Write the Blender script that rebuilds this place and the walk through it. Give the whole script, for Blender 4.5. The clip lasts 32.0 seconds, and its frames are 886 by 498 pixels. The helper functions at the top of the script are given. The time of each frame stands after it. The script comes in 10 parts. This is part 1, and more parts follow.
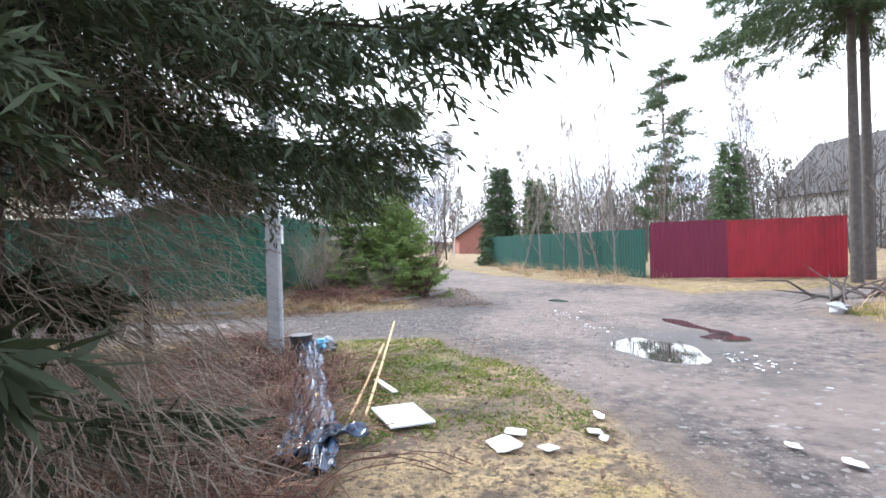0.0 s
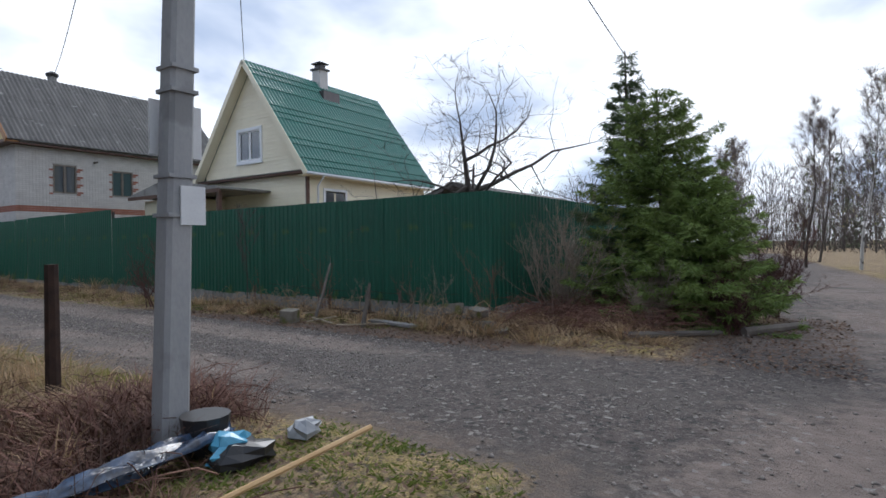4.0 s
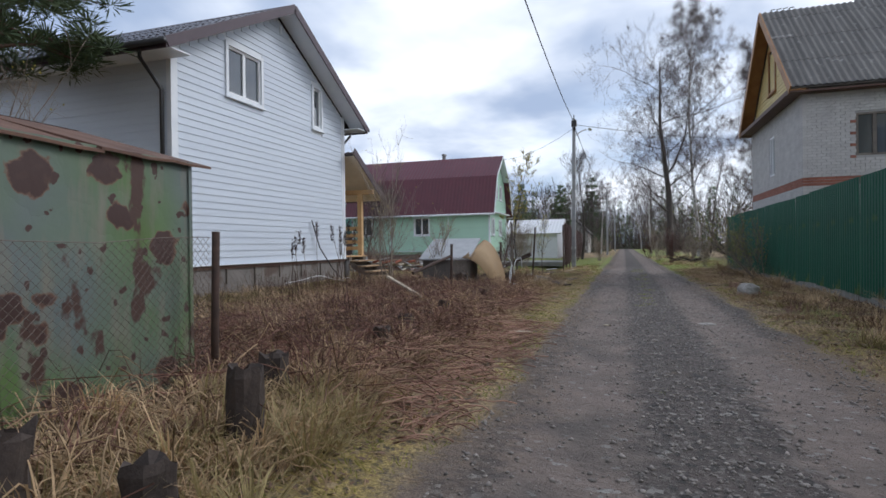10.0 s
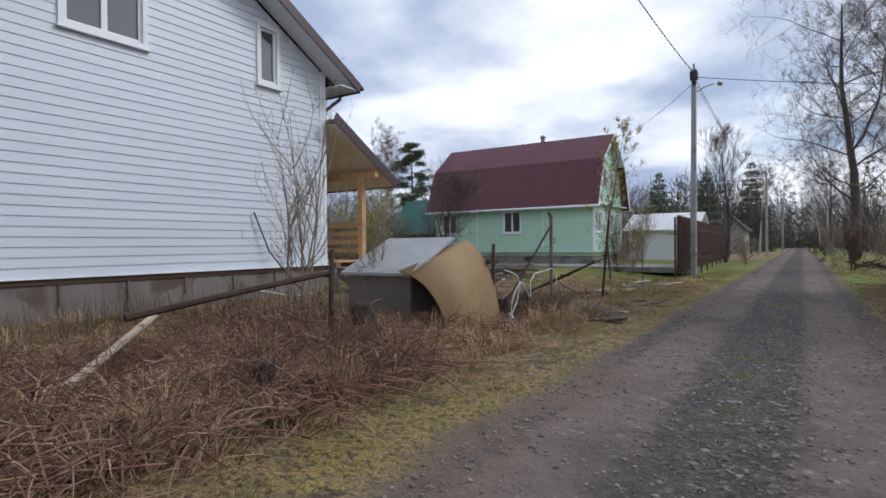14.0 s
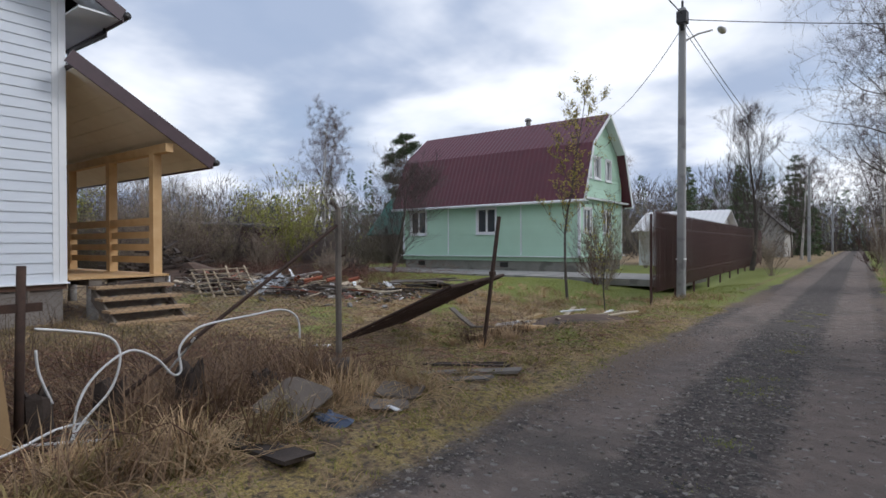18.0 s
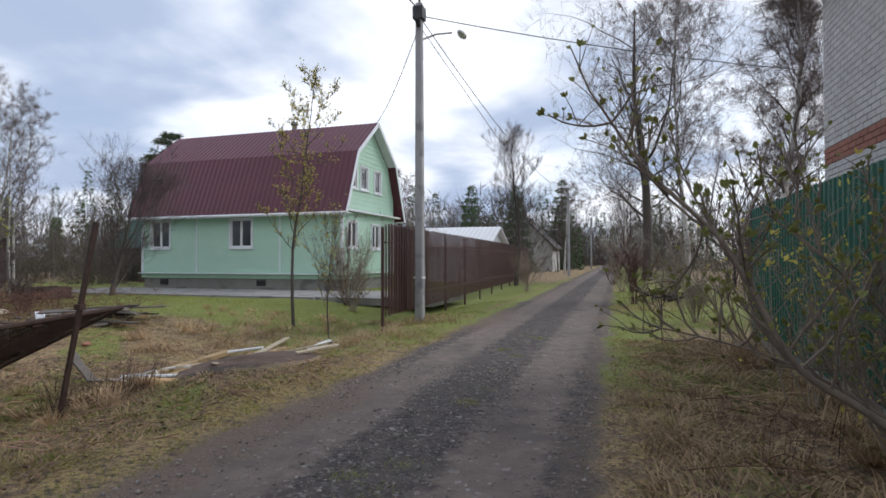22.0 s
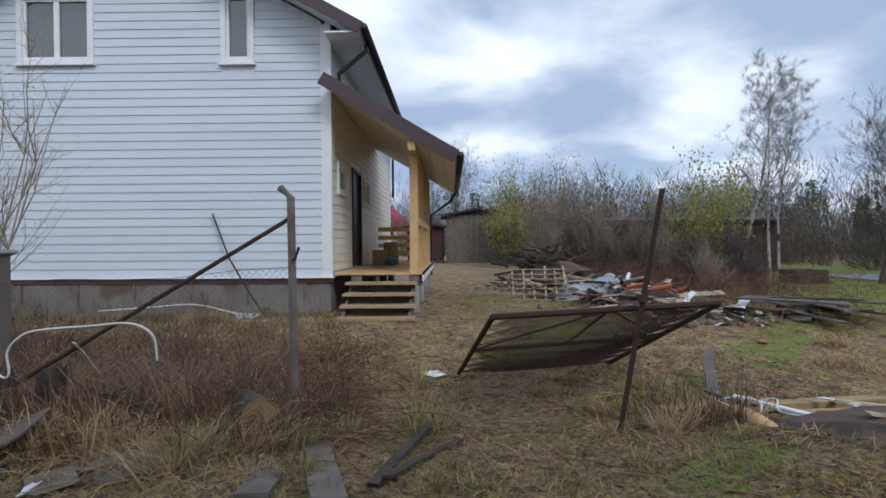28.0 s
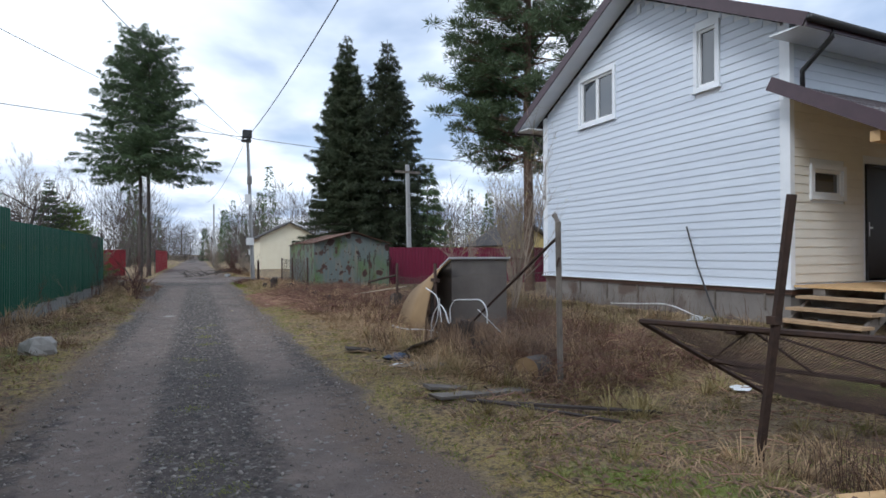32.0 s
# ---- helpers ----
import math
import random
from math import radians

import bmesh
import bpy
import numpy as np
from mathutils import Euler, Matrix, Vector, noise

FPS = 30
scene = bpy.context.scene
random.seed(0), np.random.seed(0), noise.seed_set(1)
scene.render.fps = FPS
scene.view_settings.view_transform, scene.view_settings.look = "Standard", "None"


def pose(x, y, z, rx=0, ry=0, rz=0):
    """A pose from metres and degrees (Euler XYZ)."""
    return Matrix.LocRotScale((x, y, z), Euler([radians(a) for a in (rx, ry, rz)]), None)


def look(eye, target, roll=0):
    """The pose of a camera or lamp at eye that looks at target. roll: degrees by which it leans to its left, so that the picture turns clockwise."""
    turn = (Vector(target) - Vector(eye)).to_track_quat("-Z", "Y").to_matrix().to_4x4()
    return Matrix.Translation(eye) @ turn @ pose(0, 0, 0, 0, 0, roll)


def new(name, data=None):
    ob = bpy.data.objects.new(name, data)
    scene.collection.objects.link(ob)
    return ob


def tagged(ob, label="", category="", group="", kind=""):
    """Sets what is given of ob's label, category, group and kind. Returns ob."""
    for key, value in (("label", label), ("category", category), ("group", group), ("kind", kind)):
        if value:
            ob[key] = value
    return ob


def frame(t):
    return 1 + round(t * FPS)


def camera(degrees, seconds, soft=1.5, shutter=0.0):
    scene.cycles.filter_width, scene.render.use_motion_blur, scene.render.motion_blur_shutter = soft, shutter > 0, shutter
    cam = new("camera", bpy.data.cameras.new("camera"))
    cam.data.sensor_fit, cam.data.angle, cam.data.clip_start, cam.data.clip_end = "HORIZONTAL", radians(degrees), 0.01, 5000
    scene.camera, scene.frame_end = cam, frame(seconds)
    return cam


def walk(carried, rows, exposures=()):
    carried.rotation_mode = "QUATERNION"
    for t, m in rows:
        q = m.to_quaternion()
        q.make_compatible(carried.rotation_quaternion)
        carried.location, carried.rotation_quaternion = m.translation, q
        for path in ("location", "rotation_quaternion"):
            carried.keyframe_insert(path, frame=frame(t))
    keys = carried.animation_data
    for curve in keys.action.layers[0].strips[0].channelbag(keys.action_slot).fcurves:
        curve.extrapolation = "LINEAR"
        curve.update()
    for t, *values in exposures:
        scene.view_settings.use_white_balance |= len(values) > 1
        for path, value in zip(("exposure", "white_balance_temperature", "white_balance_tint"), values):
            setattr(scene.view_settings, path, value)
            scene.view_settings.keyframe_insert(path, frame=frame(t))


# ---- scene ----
cam = camera(77.2, 32.0, soft=1.6)
PATH = [
    (0, (1.38, -0.504, 1.424), (3.365, -0.742, 1.395), -1.8),
    (0.5, (1.813, -1.071, 1.4), (3.785, -1.404, 1.373), -1.6),
    (1, (2.35, -1.581, 1.407), (4.32, -1.927, 1.377), -1.4),
    (1.5, (3.016, -2.042, 1.369), (4.995, -2.328, 1.34), -1.2),
    (2, (3.707, -2.371, 1.327), (5.703, -2.481, 1.304), -1.2),
    (2.5, (4.47, -2.375, 1.218), (6.417, -1.918, 1.239), -0.9),
    (4.5, (7.48, -2.709, 1.325), (9.057, -1.479, 1.302), -0.8),
    (5, (8.254, -2.299, 1.305), (9.688, -0.904, 1.287), -0.5),
    (5.5, (8.882, -1.691, 1.311), (10.1, -0.105, 1.295), -0.4),
    (6, (9.39, -1.084, 1.331), (10.404, 0.639, 1.315), -0.4),
    (6.5, (9.759, -0.317, 1.325), (10.443, 1.562, 1.31), -0.3),
    (7, (10.015, 0.407, 1.314), (10.509, 2.345, 1.298), -0.3),
    (7.5, (10.21, 1.278, 1.294), (10.435, 3.265, 1.277), -0.4),
    (8, (10.326, 2.135, 1.293), (10.321, 4.135, 1.277), -0.5),
    (8.5, (10.429, 3.124, 1.244), (10.128, 5.101, 1.231), -0.5),
    (9, (10.525, 3.978, 1.245), (10.109, 5.935, 1.234), -0.6),
    (9.5, (10.582, 4.94, 1.212), (10.035, 6.864, 1.201), -0.6),
    (10, (10.64, 5.808, 1.203), (10.02, 7.71, 1.193), -0.7),
    (10.5, (10.741, 6.736, 1.192), (10.054, 8.614, 1.183), -0.6),
    (11, (10.893, 7.63, 1.183), (10.188, 9.502, 1.174), -0.7),
    (11.5, (11.011, 8.545, 1.169), (10.289, 10.41, 1.16), -0.8),
    (12, (11.134, 9.401, 1.186), (10.35, 11.241, 1.178), -0.8),
    (12.5, (11.294, 10.308, 1.196), (10.437, 12.115, 1.187), -0.7),
    (13, (11.407, 11.158, 1.212), (10.486, 12.933, 1.206), -0.7),
    (13.5, (11.48, 12.0, 1.243), (10.47, 13.726, 1.233), -0.6),
    (15.5, (11.995, 15.437, 1.351), (10.805, 17.045, 1.344), -0.9),
    (16, (12.082, 16.323, 1.317), (10.898, 17.934, 1.315), -1.0),
    (16.5, (12.148, 17.162, 1.357), (10.968, 18.777, 1.346), -0.7),
    (17, (12.15, 17.954, 1.392), (10.964, 19.565, 1.38), -0.6),
    (17.5, (12.118, 18.784, 1.435), (10.926, 20.39, 1.418), -0.4),
    (18, (12.046, 19.428, 1.437), (10.843, 21.026, 1.421), -0.2),
    (18.5, (12.037, 20.275, 1.448), (10.827, 21.868, 1.433), -0.3),
    (19, (12.069, 20.947, 1.488), (10.855, 22.536, 1.475), -0.2),
    (19.5, (12.14, 21.548, 1.561), (10.996, 23.189, 1.546), -0.2),
    (20, (12.216, 22.018, 1.582), (11.168, 23.721, 1.583), -0.1),
    (20.5, (12.253, 22.435, 1.576), (11.342, 24.215, 1.573), -0.2),
    (21, (12.252, 22.5, 1.528), (11.565, 24.378, 1.537), 0.5),
    (21.5, (12.498, 22.455, 1.506), (11.892, 24.361, 1.54), 0.2),
    (22, (12.804, 22.46, 1.484), (12.204, 24.368, 1.519), -0.1),
    (22.5, (13.174, 22.574, 1.468), (12.565, 24.479, 1.482), -0.3),
    (23, (13.713, 22.413, 1.355), (13.045, 24.298, 1.382), -0.1),
    (23.5, (14.024, 22.368, 1.385), (13.163, 24.172, 1.402), -0.4),
    (24, (14.025, 22.359, 1.385), (12.926, 24.03, 1.382), 0.1),
    (24.5, (13.997, 22.366, 1.386), (12.678, 23.869, 1.381), 0.0),
    (25, (13.99, 22.373, 1.383), (12.495, 23.701, 1.375), -0.2),
    (25.5, (13.853, 22.403, 1.383), (12.229, 23.569, 1.369), -0.2),
    (26, (13.424, 22.656, 1.42), (11.579, 23.429, 1.397), 0.0),
    (26.5, (13.126, 23.014, 1.44), (11.165, 23.406, 1.416), 0.1),
    (28.5, (11.608, 26.09, 1.436), (9.609, 26.041, 1.423), -0.4),
    (29, (11.275, 26.701, 1.404), (9.276, 26.637, 1.398), -0.3),
    (29.5, (11.141, 27.266, 1.445), (9.144, 27.151, 1.44), -0.1),
    (30, (10.877, 27.747, 1.426), (8.911, 27.381, 1.421), -0.4),
    (30.5, (10.814, 28.211, 1.432), (8.89, 27.665, 1.433), -0.3),
    (31, (11.006, 28.613, 1.472), (9.364, 27.47, 1.495), 0.0),
    (31.5, (11.2, 29.063, 1.486), (9.984, 27.476, 1.501), 0.3),
    (32, (11.249, 29.605, 1.466), (10.434, 27.779, 1.484), -0.1),
]
walk(cam, [(t, look(eye, target, roll)) for t, eye, target, roll in PATH],
     exposures=[(0.0, 1.8, 6000, 10), (0.25, 1.35, 5900, 10), (0.5, 0.92, 5750, 10), (1.0, 0.2, 5900, 10), (2.0, -0.1, 5800, 10), (5.0, 0.25, 6200, 10), (7.0, 0.3, 6250, 10), (9.0, 0.06, 6050, 10), (12.0, -0.04, 6050, 10), (16.0, -0.08, 6300, 12), (20.0, -0.02, 6200, 10), (22.0, 0.1, 6300, 11), (23.4, 0.27, 6400, 12), (24.5, 0.22, 6350, 12), (26.0, 0.0, 6150, 10), (29.0, -0.08, 5900, 8), (31.0, -0.02, 5920, 8), (32.0, 0.14, 5900, 8)])

# ---- world and sun: broken overcast over a blue spring sky ----
SUN_EL, SUN_AZ = radians(38), radians(55)
world = bpy.data.worlds.new("world")
scene.world = world
world.use_nodes = True
wn, wl = world.node_tree.nodes, world.node_tree.links
wn.clear()


def wnode(kind, **values):
    n = wn.new(kind)
    for k, v in values.items():
        n.inputs[k.replace("_", " ")].default_value = v
    return n


sky = wn.new("ShaderNodeTexSky")
sky.sky_type, sky.sun_disc = "NISHITA", False
sky.sun_elevation, sky.sun_rotation = SUN_EL, SUN_AZ
coord = wn.new("ShaderNodeTexCoord")
sep = wn.new("ShaderNodeSeparateXYZ")
wl.new(coord.outputs["Generated"], sep.inputs[0])
zmax = wn.new("ShaderNodeMath")
zmax.operation = "MAXIMUM"
zmax.inputs[1].default_value = 0.04
wl.new(sep.outputs["Z"], zmax.inputs[0])
zadd = wn.new("ShaderNodeMath")
zadd.operation = "ADD"
zadd.inputs[1].default_value = 0.22
wl.new(zmax.outputs[0], zadd.inputs[0])
flat = wn.new("ShaderNodeVectorMath")
flat.operation = "DIVIDE"
comb = wn.new("ShaderNodeCombineXYZ")
for k in range(3):
    wl.new(zadd.outputs[0], comb.inputs[k])
wl.new(coord.outputs["Generated"], flat.inputs[0])
wl.new(comb.outputs[0], flat.inputs[1])
big = wnode("ShaderNodeTexNoise", Scale=1.0, Detail=5.0, Roughness=0.5)
small = wnode("ShaderNodeTexNoise", Scale=1.5, Detail=5.0, Roughness=0.46, Distortion=0.15)
wl.new(flat.outputs[0], big.inputs["Vector"])
wl.new(flat.outputs[0], small.inputs["Vector"])
cover = wn.new("ShaderNodeValToRGB")
cover.color_ramp.elements[0].position, cover.color_ramp.elements[0].color = 0.05, (0, 0, 0, 1)
cover.color_ramp.elements[1].position, cover.color_ramp.elements[1].color = 0.50, (1, 1, 1, 1)
wl.new(big.outputs[0], cover.inputs[0])
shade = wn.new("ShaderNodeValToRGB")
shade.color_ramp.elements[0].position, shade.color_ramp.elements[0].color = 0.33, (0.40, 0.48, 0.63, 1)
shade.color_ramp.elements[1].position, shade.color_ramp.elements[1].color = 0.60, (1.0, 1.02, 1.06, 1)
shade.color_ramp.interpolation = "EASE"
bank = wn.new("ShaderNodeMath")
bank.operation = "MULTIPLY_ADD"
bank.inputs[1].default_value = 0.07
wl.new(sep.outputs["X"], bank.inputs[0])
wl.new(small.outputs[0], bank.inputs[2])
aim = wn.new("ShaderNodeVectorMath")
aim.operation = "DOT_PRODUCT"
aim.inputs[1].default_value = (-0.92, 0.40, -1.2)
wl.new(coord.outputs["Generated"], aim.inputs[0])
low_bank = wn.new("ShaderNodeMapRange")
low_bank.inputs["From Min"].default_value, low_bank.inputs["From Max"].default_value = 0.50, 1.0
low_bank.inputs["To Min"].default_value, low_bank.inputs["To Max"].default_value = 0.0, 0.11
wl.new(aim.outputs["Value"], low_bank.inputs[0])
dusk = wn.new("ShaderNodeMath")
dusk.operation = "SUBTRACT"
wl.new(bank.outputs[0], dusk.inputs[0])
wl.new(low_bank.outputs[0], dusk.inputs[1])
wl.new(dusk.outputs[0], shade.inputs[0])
bg_sky = wn.new("ShaderNodeBackground")
bg_sky.inputs["Strength"].default_value = 0.15
wl.new(sky.outputs[0], bg_sky.inputs["Color"])
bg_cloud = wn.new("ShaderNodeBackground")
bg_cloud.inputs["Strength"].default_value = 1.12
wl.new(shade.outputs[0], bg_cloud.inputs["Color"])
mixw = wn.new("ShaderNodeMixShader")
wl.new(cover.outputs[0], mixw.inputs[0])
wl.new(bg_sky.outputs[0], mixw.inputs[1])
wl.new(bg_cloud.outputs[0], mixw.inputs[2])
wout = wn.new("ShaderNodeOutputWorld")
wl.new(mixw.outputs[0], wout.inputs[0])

sun_data = bpy.data.lights.new("sun", "SUN")
sun_data.energy, sun_data.angle, sun_data.color = 1.35, radians(18), (1.0, 0.97, 0.93)
sun = new("sun", sun_data)
sun.matrix_world = look((math.sin(SUN_AZ) * 50, math.cos(SUN_AZ) * 50, 40), (0, 0, 0))


# ---- mesh and material helpers ----
class Build:
    """Vertices and faces of one mesh."""

    def __init__(self):
        self.v, self.f = [], []

    def box(self, x0, y0, z0, x1, y1, z1, m=None):
        n = len(self.v)
        pts = [(x, y, z) for x in (x0, x1) for y in (y0, y1) for z in (z0, z1)]
        self.v += [tuple(m @ Vector(p)) for p in pts] if m else pts
        self.f += [tuple(n + k for k in q) for q in ((0, 1, 3, 2), (4, 6, 7, 5), (0, 4, 5, 1), (2, 3, 7, 6), (0, 2, 6, 4), (1, 5, 7, 3))]
        return self

    def quad(self, *pts):
        n = len(self.v)
        self.v += [tuple(p) for p in pts]
        self.f.append(tuple(range(n, n + len(pts))))
        return self

    def prism(self, poly, axis, a, b):
        """A flat outline, given in the two axes other than axis, pulled from a to b along it."""
        n, k = len(self.v), len(poly)
        for c in (a, b):
            for p, q in poly:
                self.v.append((c, p, q) if axis == "x" else (p, c, q) if axis == "y" else (p, q, c))
        self.f.append(tuple(range(n, n + k)))
        self.f.append(tuple(range(n + 2 * k - 1, n + k - 1, -1)))
        self.f += [(n + i, n + (i + 1) % k, n + k + (i + 1) % k, n + k + i) for i in range(k)]
        return self

    def tube(self, pts, radii, sides=6, caps=True):
        pts = [Vector(p) for p in pts]
        n0 = len(self.v)
        for i, p in enumerate(pts):
            d = (pts[min(i + 1, len(pts) - 1)] - pts[max(i - 1, 0)]).normalized()
            a = d.cross(Vector((0.31, 0.17, 1.0)) if abs(d.z) < 0.95 else Vector((1, 0, 0))).normalized()
            b = d.cross(a)
            r = radii[i] if isinstance(radii, (list, tuple)) else radii
            for s in range(sides):
                t = 2 * math.pi * s / sides
                self.v.append(tuple(p + (a * math.cos(t) + b * math.sin(t)) * r))
        for i in range(len(pts) - 1):
            for s in range(sides):
                q, w = n0 + i * sides, (s + 1) % sides
                self.f.append((q + s, q + w, q + sides + w, q + sides + s))
        if caps:
            self.f.append(tuple(n0 + s for s in range(sides - 1, -1, -1)))
            self.f.append(tuple(n0 + (len(pts) - 1) * sides + s for s in range(sides)))
        return self

    def lump(self, c, r, seed=0, rough=0.25, rings=5, sides=8):
        rng = random.Random(seed)
        n0 = len(self.v)
        c, r = Vector(c), Vector(r)
        for i in range(rings + 1):
            phi = math.pi * i / rings
            for s in range(sides):
                th = 2 * math.pi * s / sides
                k = 1 + rough * (rng.random() - 0.5) * 2 if 0 < i < rings else 1
                self.v.append((c.x + r.x * k * math.sin(phi) * math.cos(th), c.y + r.y * k * math.sin(phi) * math.sin(th), c.z + r.z * k * math.cos(phi)))
        for i in range(rings):
            for s in range(sides):
                a, w = n0 + i * sides, (s + 1) % sides
                self.f.append((a + s, a + sides + s, a + sides + w, a + w))
        return self

    def mesh(self, name, material, smooth=False):
        me = bpy.data.meshes.new(name)
        me.from_pydata(self.v, [], self.f)
        if smooth:
            me.polygons.foreach_set("use_smooth", [True] * len(me.polygons))
        if material:
            me.materials.append(material)
        me.update()
        return me


def part(name, bm, material, parent, label="", smooth=False):
    """One mesh object under a thing or a part."""
    ob = new(name, bm.mesh(name, material, smooth) if isinstance(bm, Build) else bm)
    if parent:
        ob.parent = parent
    if label:
        ob["label"] = label
    return ob


def thing(name, label, category, group="", kind="", at=(0, 0, 0)):
    ob = new(name)
    ob.empty_display_size = 0.2
    ob.location = at
    return tagged(ob, label, category, group, kind)


def solid(name, bm, material, label, category, group="", kind="", smooth=False):
    return tagged(new(name, bm.mesh(name, material, smooth)), label, category, group, kind)


def mat(name, a, b=None, rough=0.8, metal=0.0, scale=6.0, fine=60.0, bump=0.15, stretch=(1, 1, 1), spread=0.5, c=None, c_at=0.62, c_scale=2.0, rand=0.0, alpha_through=0.0, detail=6.0):
    """Two tones in a coarse and a fine grain, a third one in patches, a little relief, and some chance from piece to piece."""
    m = bpy.data.materials.new(name)
    m.use_nodes = True
    nt, ln = m.node_tree.nodes, m.node_tree.links
    p = nt["Principled BSDF"]
    b = b or tuple(x * 0.75 for x in a)
    tc = nt.new("ShaderNodeTexCoord")
    mp = nt.new("ShaderNodeMapping")
    mp.inputs["Scale"].default_value = stretch
    ln.new(tc.outputs["Object"], mp.inputs[0])
    n1, n2 = nt.new("ShaderNodeTexNoise"), nt.new("ShaderNodeTexNoise")
    n1.inputs["Scale"].default_value, n1.inputs["Detail"].default_value = scale, detail
    n2.inputs["Scale"].default_value, n2.inputs["Detail"].default_value = fine, 3
    ln.new(mp.outputs[0], n1.inputs["Vector"])
    ln.new(mp.outputs[0], n2.inputs["Vector"])
    add = nt.new("ShaderNodeMath")
    add.operation = "MULTIPLY_ADD"
    add.inputs[1].default_value = 0.45
    ln.new(n2.outputs[0], add.inputs[0])
    ln.new(n1.outputs[0], add.inputs[2])
    ramp = nt.new("ShaderNodeMapRange")
    ramp.inputs["From Min"].default_value, ramp.inputs["From Max"].default_value = 0.72 - 0.5 * spread, 0.72 + 0.5 * spread
    ln.new(add.outputs[0], ramp.inputs[0])
    mix = nt.new("ShaderNodeMix")
    mix.data_type = "RGBA"
    mix.inputs[6].default_value, mix.inputs[7].default_value = (*a, 1), (*b, 1)
    ln.new(ramp.outputs[0], mix.inputs[0])
    col = mix.outputs[2]
    if c:
        n3 = nt.new("ShaderNodeTexNoise")
        n3.inputs["Scale"].default_value, n3.inputs["Detail"].default_value = c_scale, 7
        ln.new(tc.outputs["Object"], n3.inputs["Vector"])
        r3 = nt.new("ShaderNodeMapRange")
        r3.inputs["From Min"].default_value, r3.inputs["From Max"].default_value = c_at - 0.03, c_at + 0.05
        ln.new(n3.outputs[0], r3.inputs[0])
        mix3 = nt.new("ShaderNodeMix")
        mix3.data_type = "RGBA"
        mix3.inputs[7].default_value = (*c, 1)
        ln.new(r3.outputs[0], mix3.inputs[0])
        ln.new(col, mix3.inputs[6])
        col = mix3.outputs[2]
    if rand:
        info = nt.new("ShaderNodeObjectInfo")
        geo = nt.new("ShaderNodeNewGeometry")
        s = nt.new("ShaderNodeMath")
        s.operation = "ADD"
        ln.new(info.outputs["Random"], s.inputs[0])
        ln.new(geo.outputs["Random Per Island"], s.inputs[1])
        r = nt.new("ShaderNodeMapRange")
        r.inputs["From Max"].default_value = 2.0
        r.inputs["To Min"].default_value, r.inputs["To Max"].default_value = 1 - rand, 1 + rand
        ln.new(s.outputs[0], r.inputs[0])
        hsv = nt.new("ShaderNodeHueSaturation")
        ln.new(r.outputs[0], hsv.inputs["Value"])
        ln.new(col, hsv.inputs["Color"])
        col = hsv.outputs[0]
    ln.new(col, p.inputs["Base Color"])
    p.inputs["Roughness"].default_value, p.inputs["Metallic"].default_value = rough, metal
    if bump:
        bp = nt.new("ShaderNodeBump")
        bp.inputs["Strength"].default_value, bp.inputs["Distance"].default_value = bump, 0.02
        ln.new(add.outputs[0], bp.inputs["Height"])
        ln.new(bp.outputs[0], p.inputs["Normal"])
    if alpha_through:
        tr = nt.new("ShaderNodeBsdfTranslucent")
        ln.new(col, tr.inputs["Color"])
        ms = nt.new("ShaderNodeMixShader")
        ms.inputs[0].default_value = alpha_through
        out = nt["Material Output"]
        ln.new(p.outputs[0], ms.inputs[1])
        ln.new(tr.outputs[0], ms.inputs[2])
        ln.new(ms.outputs[0], out.inputs[0])
    return m


def glass(name, tint=(0.05, 0.06, 0.07)):
    m = bpy.data.materials.new(name)
    m.use_nodes = True
    p = m.node_tree.nodes["Principled BSDF"]
    p.inputs["Base Color"].default_value = (*tint, 1)
    p.inputs["Roughness"].default_value = 0.04
    p.inputs["Specular IOR Level"].default_value = 0.9
    p.inputs["Coat Weight"].default_value = 1.0
    p.inputs["Coat Roughness"].default_value = 0.02
    return m


M_SIDING = mat("white_siding", (0.63, 0.68, 0.75), (0.565, 0.615, 0.695), rough=0.45, scale=1.2, fine=30, bump=0.03, rand=0.03, stretch=(0.3, 0.3, 4))
M_TRIM = mat("white_trim", (0.80, 0.82, 0.85), (0.72, 0.75, 0.79), rough=0.45, scale=3, bump=0.02)
M_PORCHW = mat("cream_siding", (0.74, 0.71, 0.64), (0.68, 0.64, 0.56), rough=0.5, scale=2, bump=0.03, rand=0.03)
M_SOFFIT = mat("soffit_boards", (0.74, 0.68, 0.57), (0.66, 0.59, 0.48), rough=0.6, scale=3, bump=0.05)
M_PLUM = mat("plum_fascia", (0.075, 0.045, 0.055), (0.055, 0.033, 0.042), rough=0.4, scale=5, bump=0.03)
M_PLUMROOF = mat("brown_roof_sheet", (0.10, 0.085, 0.09), (0.075, 0.062, 0.066), rough=0.2, scale=3, bump=0.03)
M_BLACK = mat("black_metal", (0.02, 0.02, 0.023), (0.03, 0.028, 0.028), rough=0.4, scale=8, bump=0.03)
M_CONC = mat("concrete", (0.30, 0.29, 0.275), (0.22, 0.215, 0.21), rough=0.9, scale=2.5, fine=80, bump=0.3, c=(0.17, 0.165, 0.16), c_at=0.58, c_scale=1.6)
M_POLE = mat("pole_concrete", (0.40, 0.40, 0.40), (0.30, 0.305, 0.315), rough=0.85, scale=3, fine=50, bump=0.25, stretch=(1, 1, 0.5), c=(0.24, 0.24, 0.245), c_at=0.60, c_scale=2.2)
